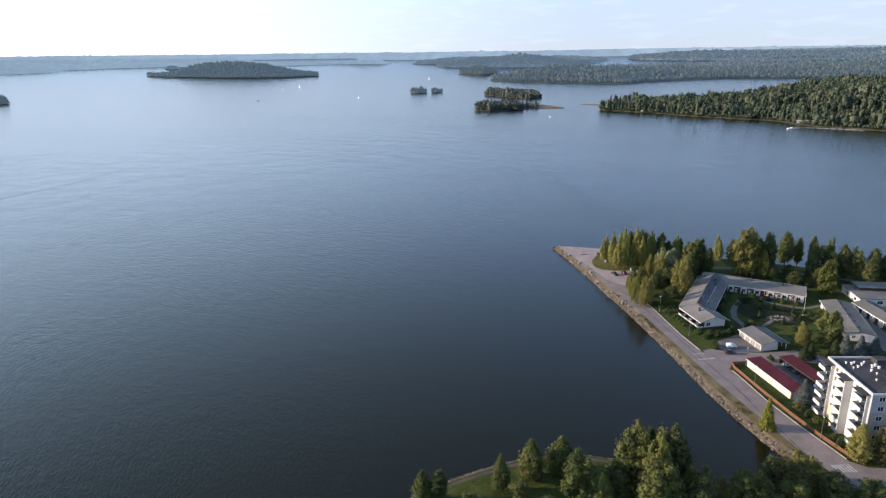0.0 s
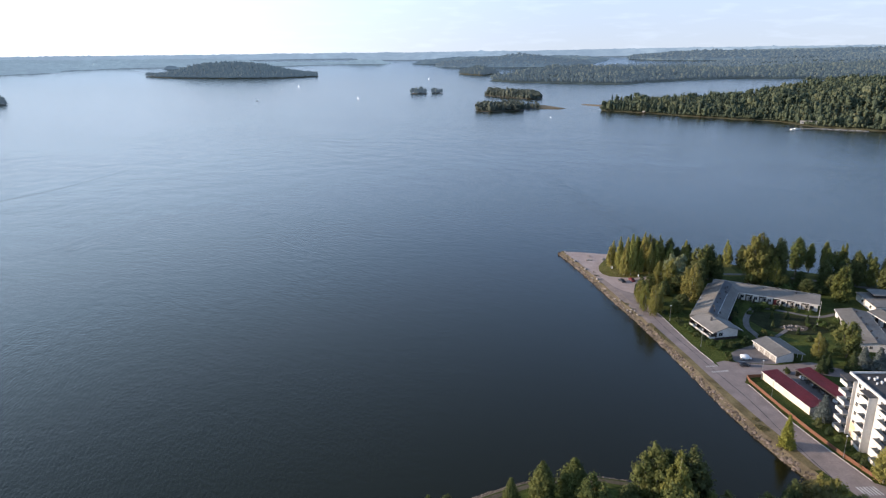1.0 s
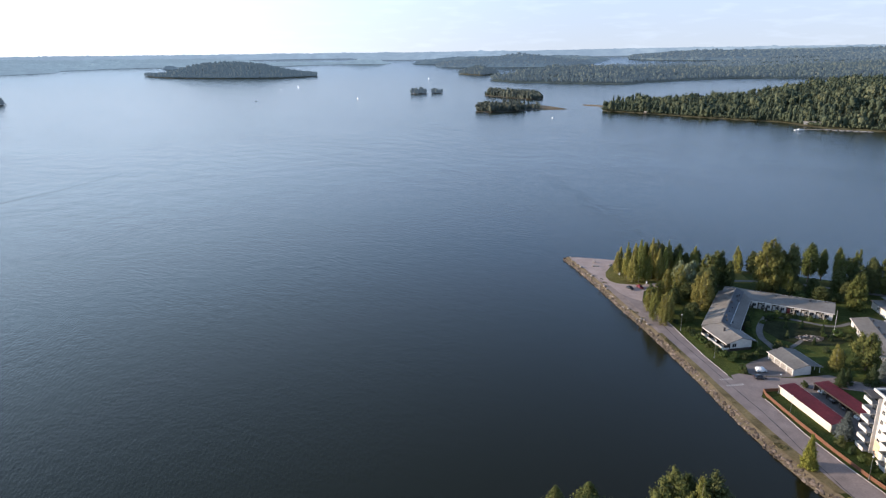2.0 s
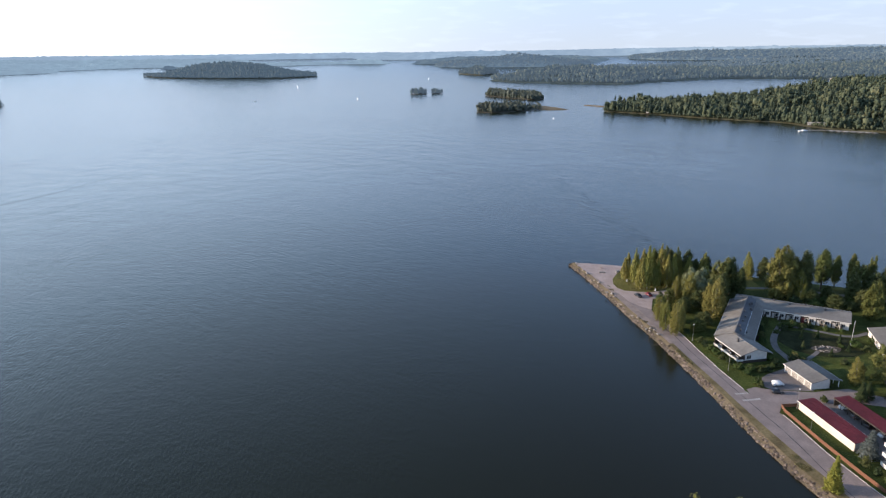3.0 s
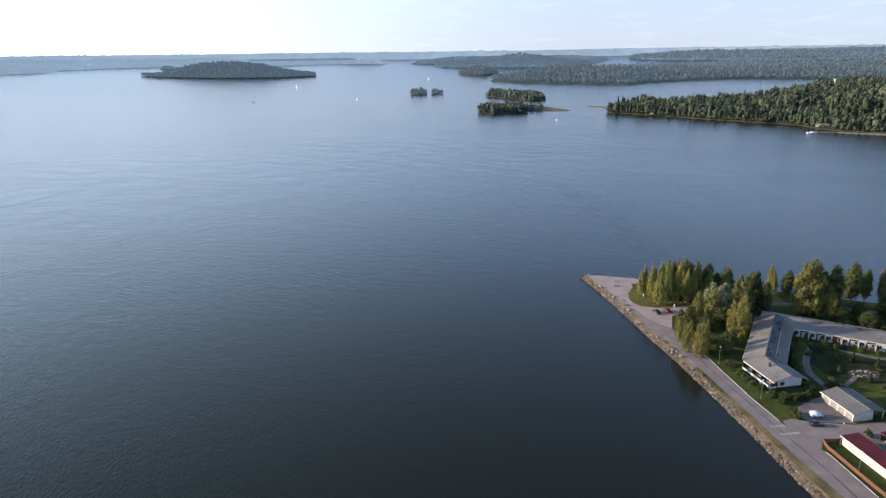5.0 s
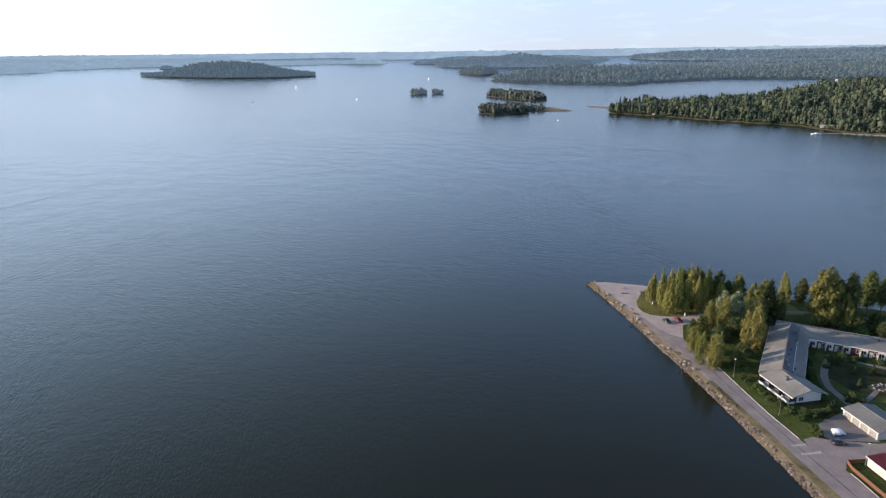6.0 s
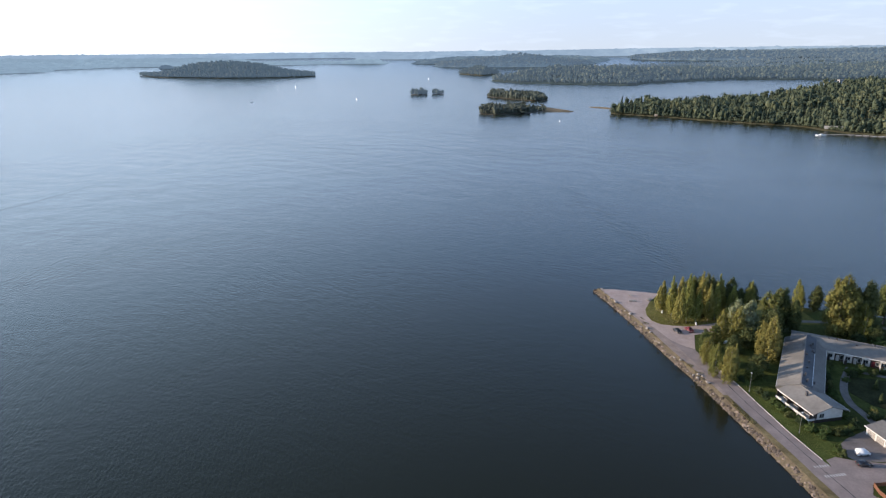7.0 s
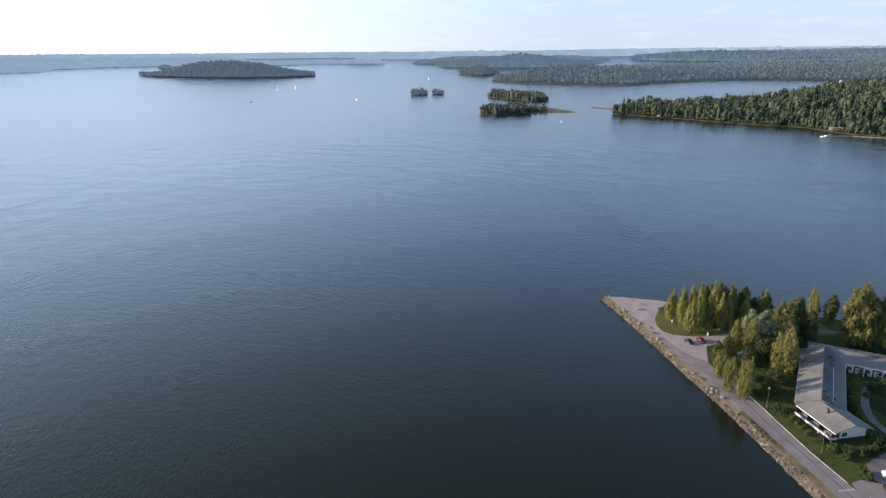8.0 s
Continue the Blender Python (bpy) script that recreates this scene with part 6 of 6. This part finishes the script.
def bench(m, label="long pale concrete bench with a timber seat on the quay point"):
    ob = thing("bench", label, "bench", m, "quay benches")
    part("plinth", boxes((-1.55, 1.55, -0.42, 0.42, 0, 0.5)), BOULDER, ob, "pale concrete block")
    for i in range(4):
        part("seat_board", boxes((-1.6, 1.6, -0.45 + 0.23 * i, -0.26 + 0.23 * i, 0.5, 0.57)), PLANK, ob)
    return ob


seat = bench(pose(72.9, 326.9, GROUND + 0.034, 0, 0, -4))
copy_thing(seat, pose(80.4, 328.2, GROUND + 0.034, 0, 0, 55))


def picnic_table():
    ob = thing("picnic_table", "weathered timber picnic table on the quay point", "table", pose(73.8, 333.6, GROUND + 0.034, 0, 0, 12))
    part("tabletop", boxes(*[(-0.9, 0.9, -0.40 + 0.2 * i, -0.22 + 0.2 * i, 0.70, 0.75) for i in range(4)]), PLANK, ob)
    for s in (-1, 1):
        part("seat", boxes((-0.9, 0.9, s * 0.75 - 0.13, s * 0.75 + 0.13, 0.42, 0.47)), PLANK, ob)
        part("trestle", boxes((s * 0.65 - 0.05, s * 0.65 + 0.05, -0.8, 0.8, 0.36, 0.42), (s * 0.65 - 0.05, s * 0.65 + 0.05, -0.1, 0.1, 0, 0.70)), PLANK, ob)


picnic_table()


def bin_or_post(x, y):
    ob = thing("litter_bin", "small pale litter bin on the lawn", "bin", pose(x, y, GROUND + 0.1))
    bm = bmesh.new()
    tube(bm, (0, 0, 0), (0, 0, 1.0), 0.28, 0.34, 10)
    part("drum", bm, PIPE, ob)
    bm = bmesh.new()
    tube(bm, (0, 0, 1.0), (0, 0, 1.12), 0.37, 0.30, 10)
    part("lid", bm, PIPE, ob)


bin_or_post(81.3, 313.4)
bin_or_post(90.6, 300.6)


# ---------------------------------------------------------------- vehicles
def vehicle(name, label, m, paint, L=4.4, W=1.78, H=1.45, van=False):
    ob = thing(name, label, "van" if van else "car", m, "parked vehicles")
    zb = 0.28
    if van:
        prof = [(-L / 2, zb), (L / 2, zb), (L / 2, 0.85), (L / 2 - 0.6, 1.0), (L / 2 - 1.1, H), (-L / 2 + 0.04, H), (-L / 2, 1.0)]
        glass = [(L / 2 - 0.68, 1.02), (L / 2 - 1.07, H - 0.12), (-L / 2 + 0.3, H - 0.12), (-L / 2 + 0.2, 1.02)]
    else:
        prof = [(-L / 2, zb), (L / 2, zb), (L / 2, 0.70), (L / 2 - 1.1, 0.90), (L / 2 - 1.75, H), (-L / 2 + 1.1, H), (-L / 2 + 0.35, 0.95), (-L / 2, 0.88)]
        glass = [(L / 2 - 1.22, 0.93), (L / 2 - 1.74, H - 0.08), (-L / 2 + 1.12, H - 0.08), (-L / 2 + 0.55, 0.96)]
    bm = extrude_profile(bmesh.new(), prof, "y", -W / 2, W / 2)
    for v in bm.verts:
        if v.co.z > 1.0:
            v.co.y *= 0.93 if van else 0.86
    bmesh.ops.bevel(bm, geom=[e for e in bm.edges], offset=0.04, segments=2, affect="EDGES")
    body = part("body", bm, paint, ob, smooth=True)
    bm = extrude_profile(bmesh.new(), glass, "y", -W / 2 + 0.02, W / 2 - 0.02)
    for v in bm.verts:
        v.co.y *= 1.0 if v.co.z < 1.0 else 0.96 if van else 0.895
    part("side_windows", bm, GLASS, ob)
    part("windscreen", extrude_profile(bmesh.new(), [(glass[0][0] + 0.14, glass[0][1] + 0.03), (glass[1][0] + 0.06, glass[1][1] + 0.02), (glass[1][0] - 0.1, glass[1][1]), (glass[0][0] - 0.1, glass[0][1])], "y", -W * 0.36, W * 0.36), GLASS, ob)
    for x in (-L / 2 + 0.8, L / 2 - 0.85):
        for s in (-1, 1):
            bm = bmesh.new()
            tube(bm, (x, s * (W / 2 - 0.20), 0.32), (x, s * (W / 2 + 0.01), 0.32), 0.32, 0.32, 12)
            wheel = part("wheel", bm, RUBBER, ob)
            bm = bmesh.new()
            tube(bm, (x, s * (W / 2 + 0.005), 0.32), (x, s * (W / 2 + 0.03), 0.32), 0.20, 0.18, 10)
            part("rim", bm, STEEL, wheel)
    for s in (-1, 1):
        part("headlight", boxes((L / 2 - 0.1, L / 2 + 0.015, s * W * 0.36 - 0.16, s * W * 0.36 + 0.16, 0.58, 0.70)), LAMP_GLASS, ob)
        part("tail_light", boxes((-L / 2 - 0.015, -L / 2 + 0.1, s * W * 0.40 - 0.1, s * W * 0.40 + 0.1, 0.62, 0.85)), CAR_RED, ob)
    return ob


vehicle("delivery_van", "small white van parked in the yard", pose(102.8, 213.6, GROUND + 0.05, 0, 0, 4), CAR_WHITE, 3.6, 1.6, 1.7, van=True)
vehicle("car", "black estate car parked in the yard", pose(100.3, 208.9, GROUND + 0.05, 0, 0, -3), CAR_BLACK, 3.7, 1.65, 1.4)
vehicle("car", "black car parked on the quay point", pose(81.1, 294.2, GROUND + 0.034, 0, 0, -72), CAR_BLACK, 4.0, 1.7, 1.42)
vehicle("car", "red car parked on the quay point", pose(86.0, 295.2, GROUND + 0.034, 0, 0, -74), CAR_RED, 4.0, 1.7, 1.42)
vehicle("car", "white car parked by the willow", pose(96.5, 283.5, GROUND + 0.0, 0, 0, 30), CAR_WHITE)
for i, (paint, word) in enumerate(((CAR_WHITE, "white"), (CAR_GREY, "grey"), (CAR_BLACK, "black"), (CAR_WHITE, "white"))):
    vehicle("car", word + " car under the carport", pose(119.3 - 0.15 * (20.2 - 5 * i), 179.0 + 20.0 - 5.0 * i, GROUND + 0.046, 0, 0, 8.6), paint)
vehicle("car", "dark car parked by the crossroads", pose(113.0, 137.6, GROUND + 0.04, 0, 0, 8), CAR_BLACK)


# ---------------------------------------------------------------- boats and landing stages
def landing_stage(m, L, W, label):
    ob = thing("landing_stage", label, "jetty", m)
    part("deck", boxes(*[(-L / 2 + 0.5 * i, -L / 2 + 0.5 * i + 0.46, -W / 2, W / 2, 0.55, 0.65) for i in range(int(L / 0.5))]), PLANK, ob)
    for x in np.arange(-L / 2 + 0.5, L / 2, 4.0):
        for s in (-1, 1):
            bm = bmesh.new()
            tube(bm, (float(x), s * (W / 2 - 0.2), -1.5), (float(x), s * (W / 2 - 0.2), 0.55), 0.14, 0.14, 6)
            part("pile", bm, PLANK, ob)
    return ob


def motor_boat(m, L=7.0, label="low grey open boat moored at the jetty", open_boat=False):
    ob = thing("motor_boat", label, "boat", m, "moored boats")
    bm = bmesh.new()
    rings = []
    for k, w, z in ((-0.5, 0.9, 0), (-0.2, 1.0, 0), (0.2, 0.85, 0.05), (0.42, 0.45, 0.15), (0.5, 0.06, 0.25)):
        b = L * 0.17 * w
        rings.append([bm.verts.new(c) for c in ((k * L, -b, 0.8 + z), (k * L, -b * 0.7, -0.2), (k * L, b * 0.7, -0.2), (k * L, b, 0.8 + z))])
    for a, b in zip(rings, rings[1:]):
        for i in range(4):
            bm.faces.new((a[i], a[(i + 1) % 4], b[(i + 1) % 4], b[i]))
    bm.faces.new(rings[0][::-1])
    bm.faces.new(rings[-1])
    if open_boat:
        for v in bm.verts:
            v.co.z *= 0.7
        part("hull", bm, PANEL, ob)
        for k in (-0.25, 0.08):
            part("thwart", boxes((k * L - 0.15, k * L + 0.15, -0.13 * L, 0.13 * L, 0.56, 0.63)), PLANK, ob)
        return ob
    part("hull", bm, SAIL, ob)
    part("cabin", boxes((-0.15 * L, 0.16 * L, -0.10 * L, 0.10 * L, 0.8, 1.9)), SAIL, ob)
    part("cabin_windows", boxes((-0.13 * L, 0.165 * L, -0.103 * L, 0.103 * L, 1.25, 1.65)), GLASS, ob)
    return ob


landing_stage(pose(493, 899, 0, 0, 0, -3), 34, 3.5, "long weathered landing stage off the hill")
landing_stage(pose(532, 884, 0, 0, 0, -35), 54, 3, "weathered landing stage along the hill's shore")
motor_boat(pose(476, 897, 0, 0, 0, 8), 14, "white passenger launch at the landing stage")
for i in range(7):
    motor_boat(pose(512 + 6.6 * i, 894 - 4.7 * i, 0, 0, 0, -28 - 4 * (i % 3)), 6.2, open_boat=True)


def boat_house():
    ob = thing("boat_house", "pale boat house among the trees on the shore", "hut", pose(519, 946, 2.0, 0, 0, -28) @ Matrix.Diagonal((0.8, 0.8, 0.8, 1)))
    part("wall", boxes((-13, 13, -3.5, 3.5, 0, 3.6)), PANEL, ob)
    part("roof", extrude_profile(bmesh.new(), [(-4.4, 3.5), (0, 5.0), (4.4, 3.5), (4.4, 3.7), (0, 5.25), (-4.4, 3.7)], "x", -14, 14), PLANK, ob)
    for i in range(5):
        window(ob, pose(-9 + 4.5 * i, -3.5, 1.0), 2.2, 1.5)


boat_house()


def hill_house():
    ob = thing("villa", "pale villa with a broad grey roof among the hill's trees", "house", pose(711, 1078, 12, 0, 0, 20))
    part("wall", boxes((-9, 9, -5, 5, -3, 6)), WHITE, ob)
    part("roof", extrude_profile(bmesh.new(), [(-6.2, 5.7), (0, 9.4), (6.2, 5.7), (6.2, 6.0), (0, 9.75), (-6.2, 6.0)], "x", -10, 10), PLANK, ob)
    for i in range(4):
        window(ob, pose(-6 + 4 * i, -5, 2.4), 1.8, 1.5)


hill_house()


def far_block():
    ob = thing("apartment_block", "low pale block on the ridge across the bay", "apartment building", pose(1140, 1985, 14, 0, 0, 25))
    part("wall", boxes((-9, 9, -4, 4, -6, 5)), PANEL, ob)
    part("roof", boxes((-9.4, 9.4, -4.4, 4.4, 5, 5.5)), ROOF_GREY, ob)
    for i in range(4):
        window(ob, pose(-6 + 4 * i, -4, 1.6), 2.2, 1.6)


far_block()


def red_hut(x, y, z, rz):
    ob = thing("lakeside_hut", "small rust-brown hut on the wooded shore", "hut", pose(x, y, z, 0, 0, rz) @ Matrix.Scale(0.6, 4))
    part("wall", boxes((-4, 4, -3, 3, -0.5, 3)), DARK_WOOD, ob)
    part("roof", extrude_profile(bmesh.new(), [(-3.6, 2.9), (0, 4.6), (3.6, 2.9), (3.6, 3.1), (0, 4.85), (-3.6, 3.1)], "x", -4.5, 4.5), PLANK, ob)
    window(ob, pose(0, -3, 1), 1.6, 1.2)


red_hut(345, 1150, 1.5, -50)


def sail_boat(x, y, s, rz, label="small white sailing boat far out on the lake"):
    ob = thing("sailing_boat", label, "boat", pose(x, y, 0, 0, 0, rz) @ Matrix.Scale(s, 4), "sailing boats")
    bm = bmesh.new()
    rings = []
    for k, w in ((-0.5, 0.7), (0, 1.0), (0.35, 0.6), (0.5, 0.05)):
        rings.append([bm.verts.new(c) for c in ((k * 10, -1.5 * w, 1.0), (k * 10, -0.7 * w, -0.4), (k * 10, 0.7 * w, -0.4), (k * 10, 1.5 * w, 1.0))])
    for a, b in zip(rings, rings[1:]):
        for i in range(4):
            bm.faces.new((a[i], a[(i + 1) % 4], b[(i + 1) % 4], b[i]))
    bm.faces.new(rings[0][::-1])
    bm.faces.new(rings[-1])
    part("hull", bm, SAIL, ob)
    bm = bmesh.new()
    tube(bm, (0.6, 0, 0.8), (0.6, 0, 14), 0.09, 0.06, 6)
    part("mast", bm, STEEL, ob)
    part("mainsail", extrude_profile(bmesh.new(), [(0.5, 1.8), (0.5, 13.5), (-1.0, 8.5), (-4.2, 1.9)], "y", -0.04, 0.04), SAIL, ob)
    part("jib", extrude_profile(bmesh.new(), [(4.6, 1.2), (0.9, 11.5), (0.9, 1.6)], "y", -0.03, 0.03), SAIL, ob)


sail_boat(-500, 2075, 1.1, 105)
sail_boat(-466, 2165, 0.9, 118)
sail_boat(-206, 1610, 0.5, 125)
sail_boat(-57, 2690, 0.9, 110)
sail_boat(176, 1095, 0.22, 140, "small white dinghy under sail")
motor_boat(pose(-439, 1572, 0, 0, 0, 4), 7.0, "small motor boat crossing the open lake")


# ---------------------------------------------------------------- trees and shrubs, by place
ROW = [("birch", 81, 315, 14, 6.2), ("birch", 84, 310, 17.5, 6.2), ("birch", 84.5, 303.5, 15.5, 5), ("birch", 87.5, 303, 21, 6.6), ("birch", 91, 309, 18, 6), ("birch", 95, 308, 20.5, 7), ("dark", 93, 312, 17, 6), ("dark", 99, 311, 18.5, 6), ("birch", 100, 306, 17, 6), ("birch", 104, 311, 18, 6), ("dark", 108, 312, 16.5, 6.5), ("dark", 111, 309, 12.5, 6), ("birch", 114, 308, 16, 6.5), ("dark", 117, 312, 14, 6.5), ("birch", 88, 311, 17, 6), ("birch", 97, 305, 16, 6), ("dark", 90, 314, 15, 6), ("dark", 96, 314, 16, 6), ("birch", 107, 307, 15, 6), ("dark", 103, 315, 15, 6), ("birch", 91.5, 303.5, 14, 5.5)]
for q in ROW:
    plant(*q, z=2.1)
GROVE = [("willow", 105, 292.5, 15, 10.5), ("tall_birch", 99.5, 287, 14.5, 8), ("tall_birch", 95.5, 289, 12, 6.5), ("aspen", 118, 296, 18, 9), ("dark", 122, 296, 17.5, 7), ("dark", 124.5, 292, 14, 6), ("tall_birch", 103.5, 270, 18, 8.6), ("tall_birch", 107.5, 273, 14, 7), ("aspen", 93, 256.5, 5.5, 6), ("tall_birch", 81.6, 268, 11.5, 5.0), ("tall_birch", 80.6, 258.5, 13.2, 5.0), ("tall_birch", 83.4, 254, 14.8, 5.6), ("birch", 86.8, 258.5, 12.5, 4.6), ("aspen", 85.5, 279, 8, 5.5), ("aspen", 91, 284, 8, 5), ("dark", 112, 285, 14, 8), ("brown", 89, 266, 6, 4.5), ("dark", 94.5, 276, 7, 7), ("dark", 97.5, 263, 6, 6.5), ("dark", 101.5, 280, 8.5, 7), ("dark", 110, 279, 9, 7)]
for q in GROVE:
    plant(*q)
SHORE_ROW = [("birch", 139, 316, 13.6, 5.6), ("dark", 145, 313.5, 12, 6.5), ("crowded", 141.2, 291, 24.6, 13.4), ("dark", 148.5, 296, 20.5, 8), ("dark", 153, 293.5, 21.5, 9.5), ("tall_birch", 148, 286.8, 14.6, 7.4), ("slender_alder", 164.8, 300, 19.5, 7.8), ("slender_alder", 172.3, 302.5, 15.6, 5.0), ("slender_alder", 178.4, 301, 17, 4.4), ("aspen", 176.5, 293, 16, 8), ("aspen", 183, 295, 18.2, 5), ("crowded", 166.6, 266.5, 16.4, 8.6), ("dark", 186, 288, 16.5, 7.5), ("aspen", 189.5, 284, 16.5, 7.5), ("dark", 196, 282, 16, 8.5), ("dark", 200.5, 280, 15, 7.5), ("dark", 207, 274, 16, 8), ("aspen", 214, 270, 16, 9), ("dark", 225, 262, 16, 9), ("dark", 236, 255, 15, 9)]
for q in SHORE_ROW:
    plant(*q)
GARDEN = [("tall_birch", 128, 213.5, 11, 5), ("aspen", 138, 214, 15, 9.5), ("spruce", 123.2, 203.2, 7, 4.2), ("spruce", 126.5, 205, 6, 4), ("blue", 139.5, 207, 8.2, 6.2), ("blue", 143, 204.5, 9, 7), ("blue", 148, 204.5, 8.6, 7), ("blue", 108, 175, 8.6, 6.2), ("larch", 90.6, 161.6, 9.9, 5.2), ("birch", 106.6, 145.6, 11.5, 8.2), ("brown", 113, 144.5, 12.5, 7.2), ("dark", 131, 218, 6, 5), ("spruce", 134, 204, 8, 5)]
for q in GARDEN:
    plant(*q)
PARK = [("linden", -6, 132, 8.4, 5.4), ("dark", -2, 132, 8.8, 5.4), ("linden", 13, 135, 10.6, 5.2), ("linden", 21, 140, 11.4, 6.6), ("aspen", 17, 130.5, 6.6, 6.6), ("linden", 29, 142, 10.8, 7.8), ("aspen", 30.5, 129.5, 15, 8.6), ("birch", 36, 127, 11.5, 6), ("aspen", 45, 135, 18.5, 9.6), ("yellow", 48.8, 129, 21.5, 7.2), ("dark", 55, 135, 17.5, 9.4), ("aspen", 47, 122.5, 17, 10.4), ("dark", 40, 131, 11, 8), ("aspen", 58, 128, 12, 8), ("dark", 50, 139, 15, 8), ("aspen", 5, 124, 8, 6), ("brown", 33, 136, 9, 5), ("dark", 22, 120, 10, 8), ("dark", 56, 120, 14, 9)]
for q in PARK:
    plant(*q)
BAYSIDE = [("yellow", 64, 127.5, 8.6, 6), ("aspen", 69, 127, 11.4, 9), ("dark", 75, 130.5, 12.6, 5.6), ("aspen", 72, 124, 10, 8), ("brown", 82, 133, 11, 10.5), ("yellow", 87, 136, 9.5, 8), ("dark", 91, 128.5, 8.6, 9.5), ("aspen", 79, 125, 10, 8), ("aspen", 97.5, 126, 9, 8)]
for q in BAYSIDE:
    plant(*q)
LAKESIDE_SHRUBS = [(106.5, 225.6, 2.1, 2.9), (90.5, 247, 2.4, 3.1), (91.0, 243.5, 2.6, 3.3), (91.6, 240, 2.8, 3.1), (92.2, 236.5, 2.6, 3.3), (92.8, 233, 2.1, 2.9), (94.2, 229.5, 2.6, 3.3), (95.2, 225.5, 2.4, 3.4), (98.5, 224.3, 2.6, 3.7), (101.6, 223.2, 2.8, 3.4), (104.6, 223.4, 2.4, 3.1), (96.4, 221.8, 1.9, 3.1), (96.6, 215.2, 2.8, 2.9), (97.0, 212.8, 2.6, 2.5), (88.2, 255, 2.1, 2.9)]
COURT_SHRUBS = [(127, 259.5, 2.6, 3.6), (130.6, 260.2, 3.2, 4.6), (134, 258, 2.4, 3.2), (137.8, 258.6, 2.2, 2.5), (142.4, 256.0, 2.0, 2.5), (147.4, 253.4, 2.0, 2.5), (122, 264, 2.9, 3.7), (126.5, 257, 2.4, 3.4), (122.4, 254.1, 1.6, 2.6), (144.8, 241.0, 3.2, 4.4), (146.5, 237.5, 2.4, 3.6), (133, 228, 2.2, 3.2), (139.5, 241, 1.4, 2.4), (152.5, 245, 2.0, 3.6), (155.2, 243.6, 1.8, 3.2)]
WALL_SHRUBS = [(117, 231, 2.6, 3.4), (119, 234.5, 2.3, 3.0), (108.6, 232.5, 2.9, 3.7), (109.4, 235.4, 2.9, 3.4), (109, 227.2, 2.9, 3.7), (118.5, 259.5, 3.2, 3.9), (112.2, 244.5, 2.9, 3.2), (114.4, 250, 3.2, 3.4), (116.4, 255, 3.2, 3.4), (110.6, 238, 2.6, 3.0), (111.4, 241, 2.8, 2.8), (113.2, 247.2, 2.9, 3.0), (115.4, 252.6, 3.0, 3.2), (117.4, 257.2, 2.9, 3.2), (120.4, 261.8, 2.9, 3.2), (112, 203.4, 2.3, 2.5), (119.5, 229.5, 2.5, 3.0)]
NORTH_SHRUBS = [(151, 280, 3.6, 6.5), (158, 282.5, 3.6, 6.0), (164, 276, 4.3, 6.9), (145, 284, 3.8, 5.8), (171, 285, 4.9, 6.9), (178, 281, 4.6, 6.9)]
FENCE_SHRUBS = [(104.5, 171, 3.2, 3.0), (105.3, 167, 2.6, 2.5), (105.8, 163.5, 2.3, 2.3), (106.2, 159.5, 2.6, 2.5), (106.0, 155, 2.9, 2.8), (105.6, 152, 2.6, 2.5)]
for q in LAKESIDE_SHRUBS + COURT_SHRUBS + WALL_SHRUBS + NORTH_SHRUBS + FENCE_SHRUBS:
    plant("shrub", *q)
# dark shore trees, and low ones added to darken lawn that lies in shade
SHORE_AND_FILL = [("dark", 171, 287, 13, 8), ("dark", 178, 285, 14, 8), ("dark", 185, 286, 15, 8.5), ("dark", 160, 286, 7, 7), ("dark", 156, 297, 8, 6), ("dark", 192, 277, 13, 8), ("dark", 170, 278, 8, 7), ("dark", 158, 277.5, 7, 7.5), ("dark", 151.5, 284, 7, 7)]
for q in SHORE_AND_FILL:
    plant(*q)
for x, y, h in ((129.1, 249.0, 3.4), (135.1, 248.8, 3.6), (125.3, 240.6, 3.2), (140.7, 244.3, 3.6), (131.9, 234.2, 3.0), (140.0, 237.5, 3.4)):
    plant("thuja", x, y, h, 2.1)
plant("golden_shrub", 118.2, 232.9, 2.2, 3.0)
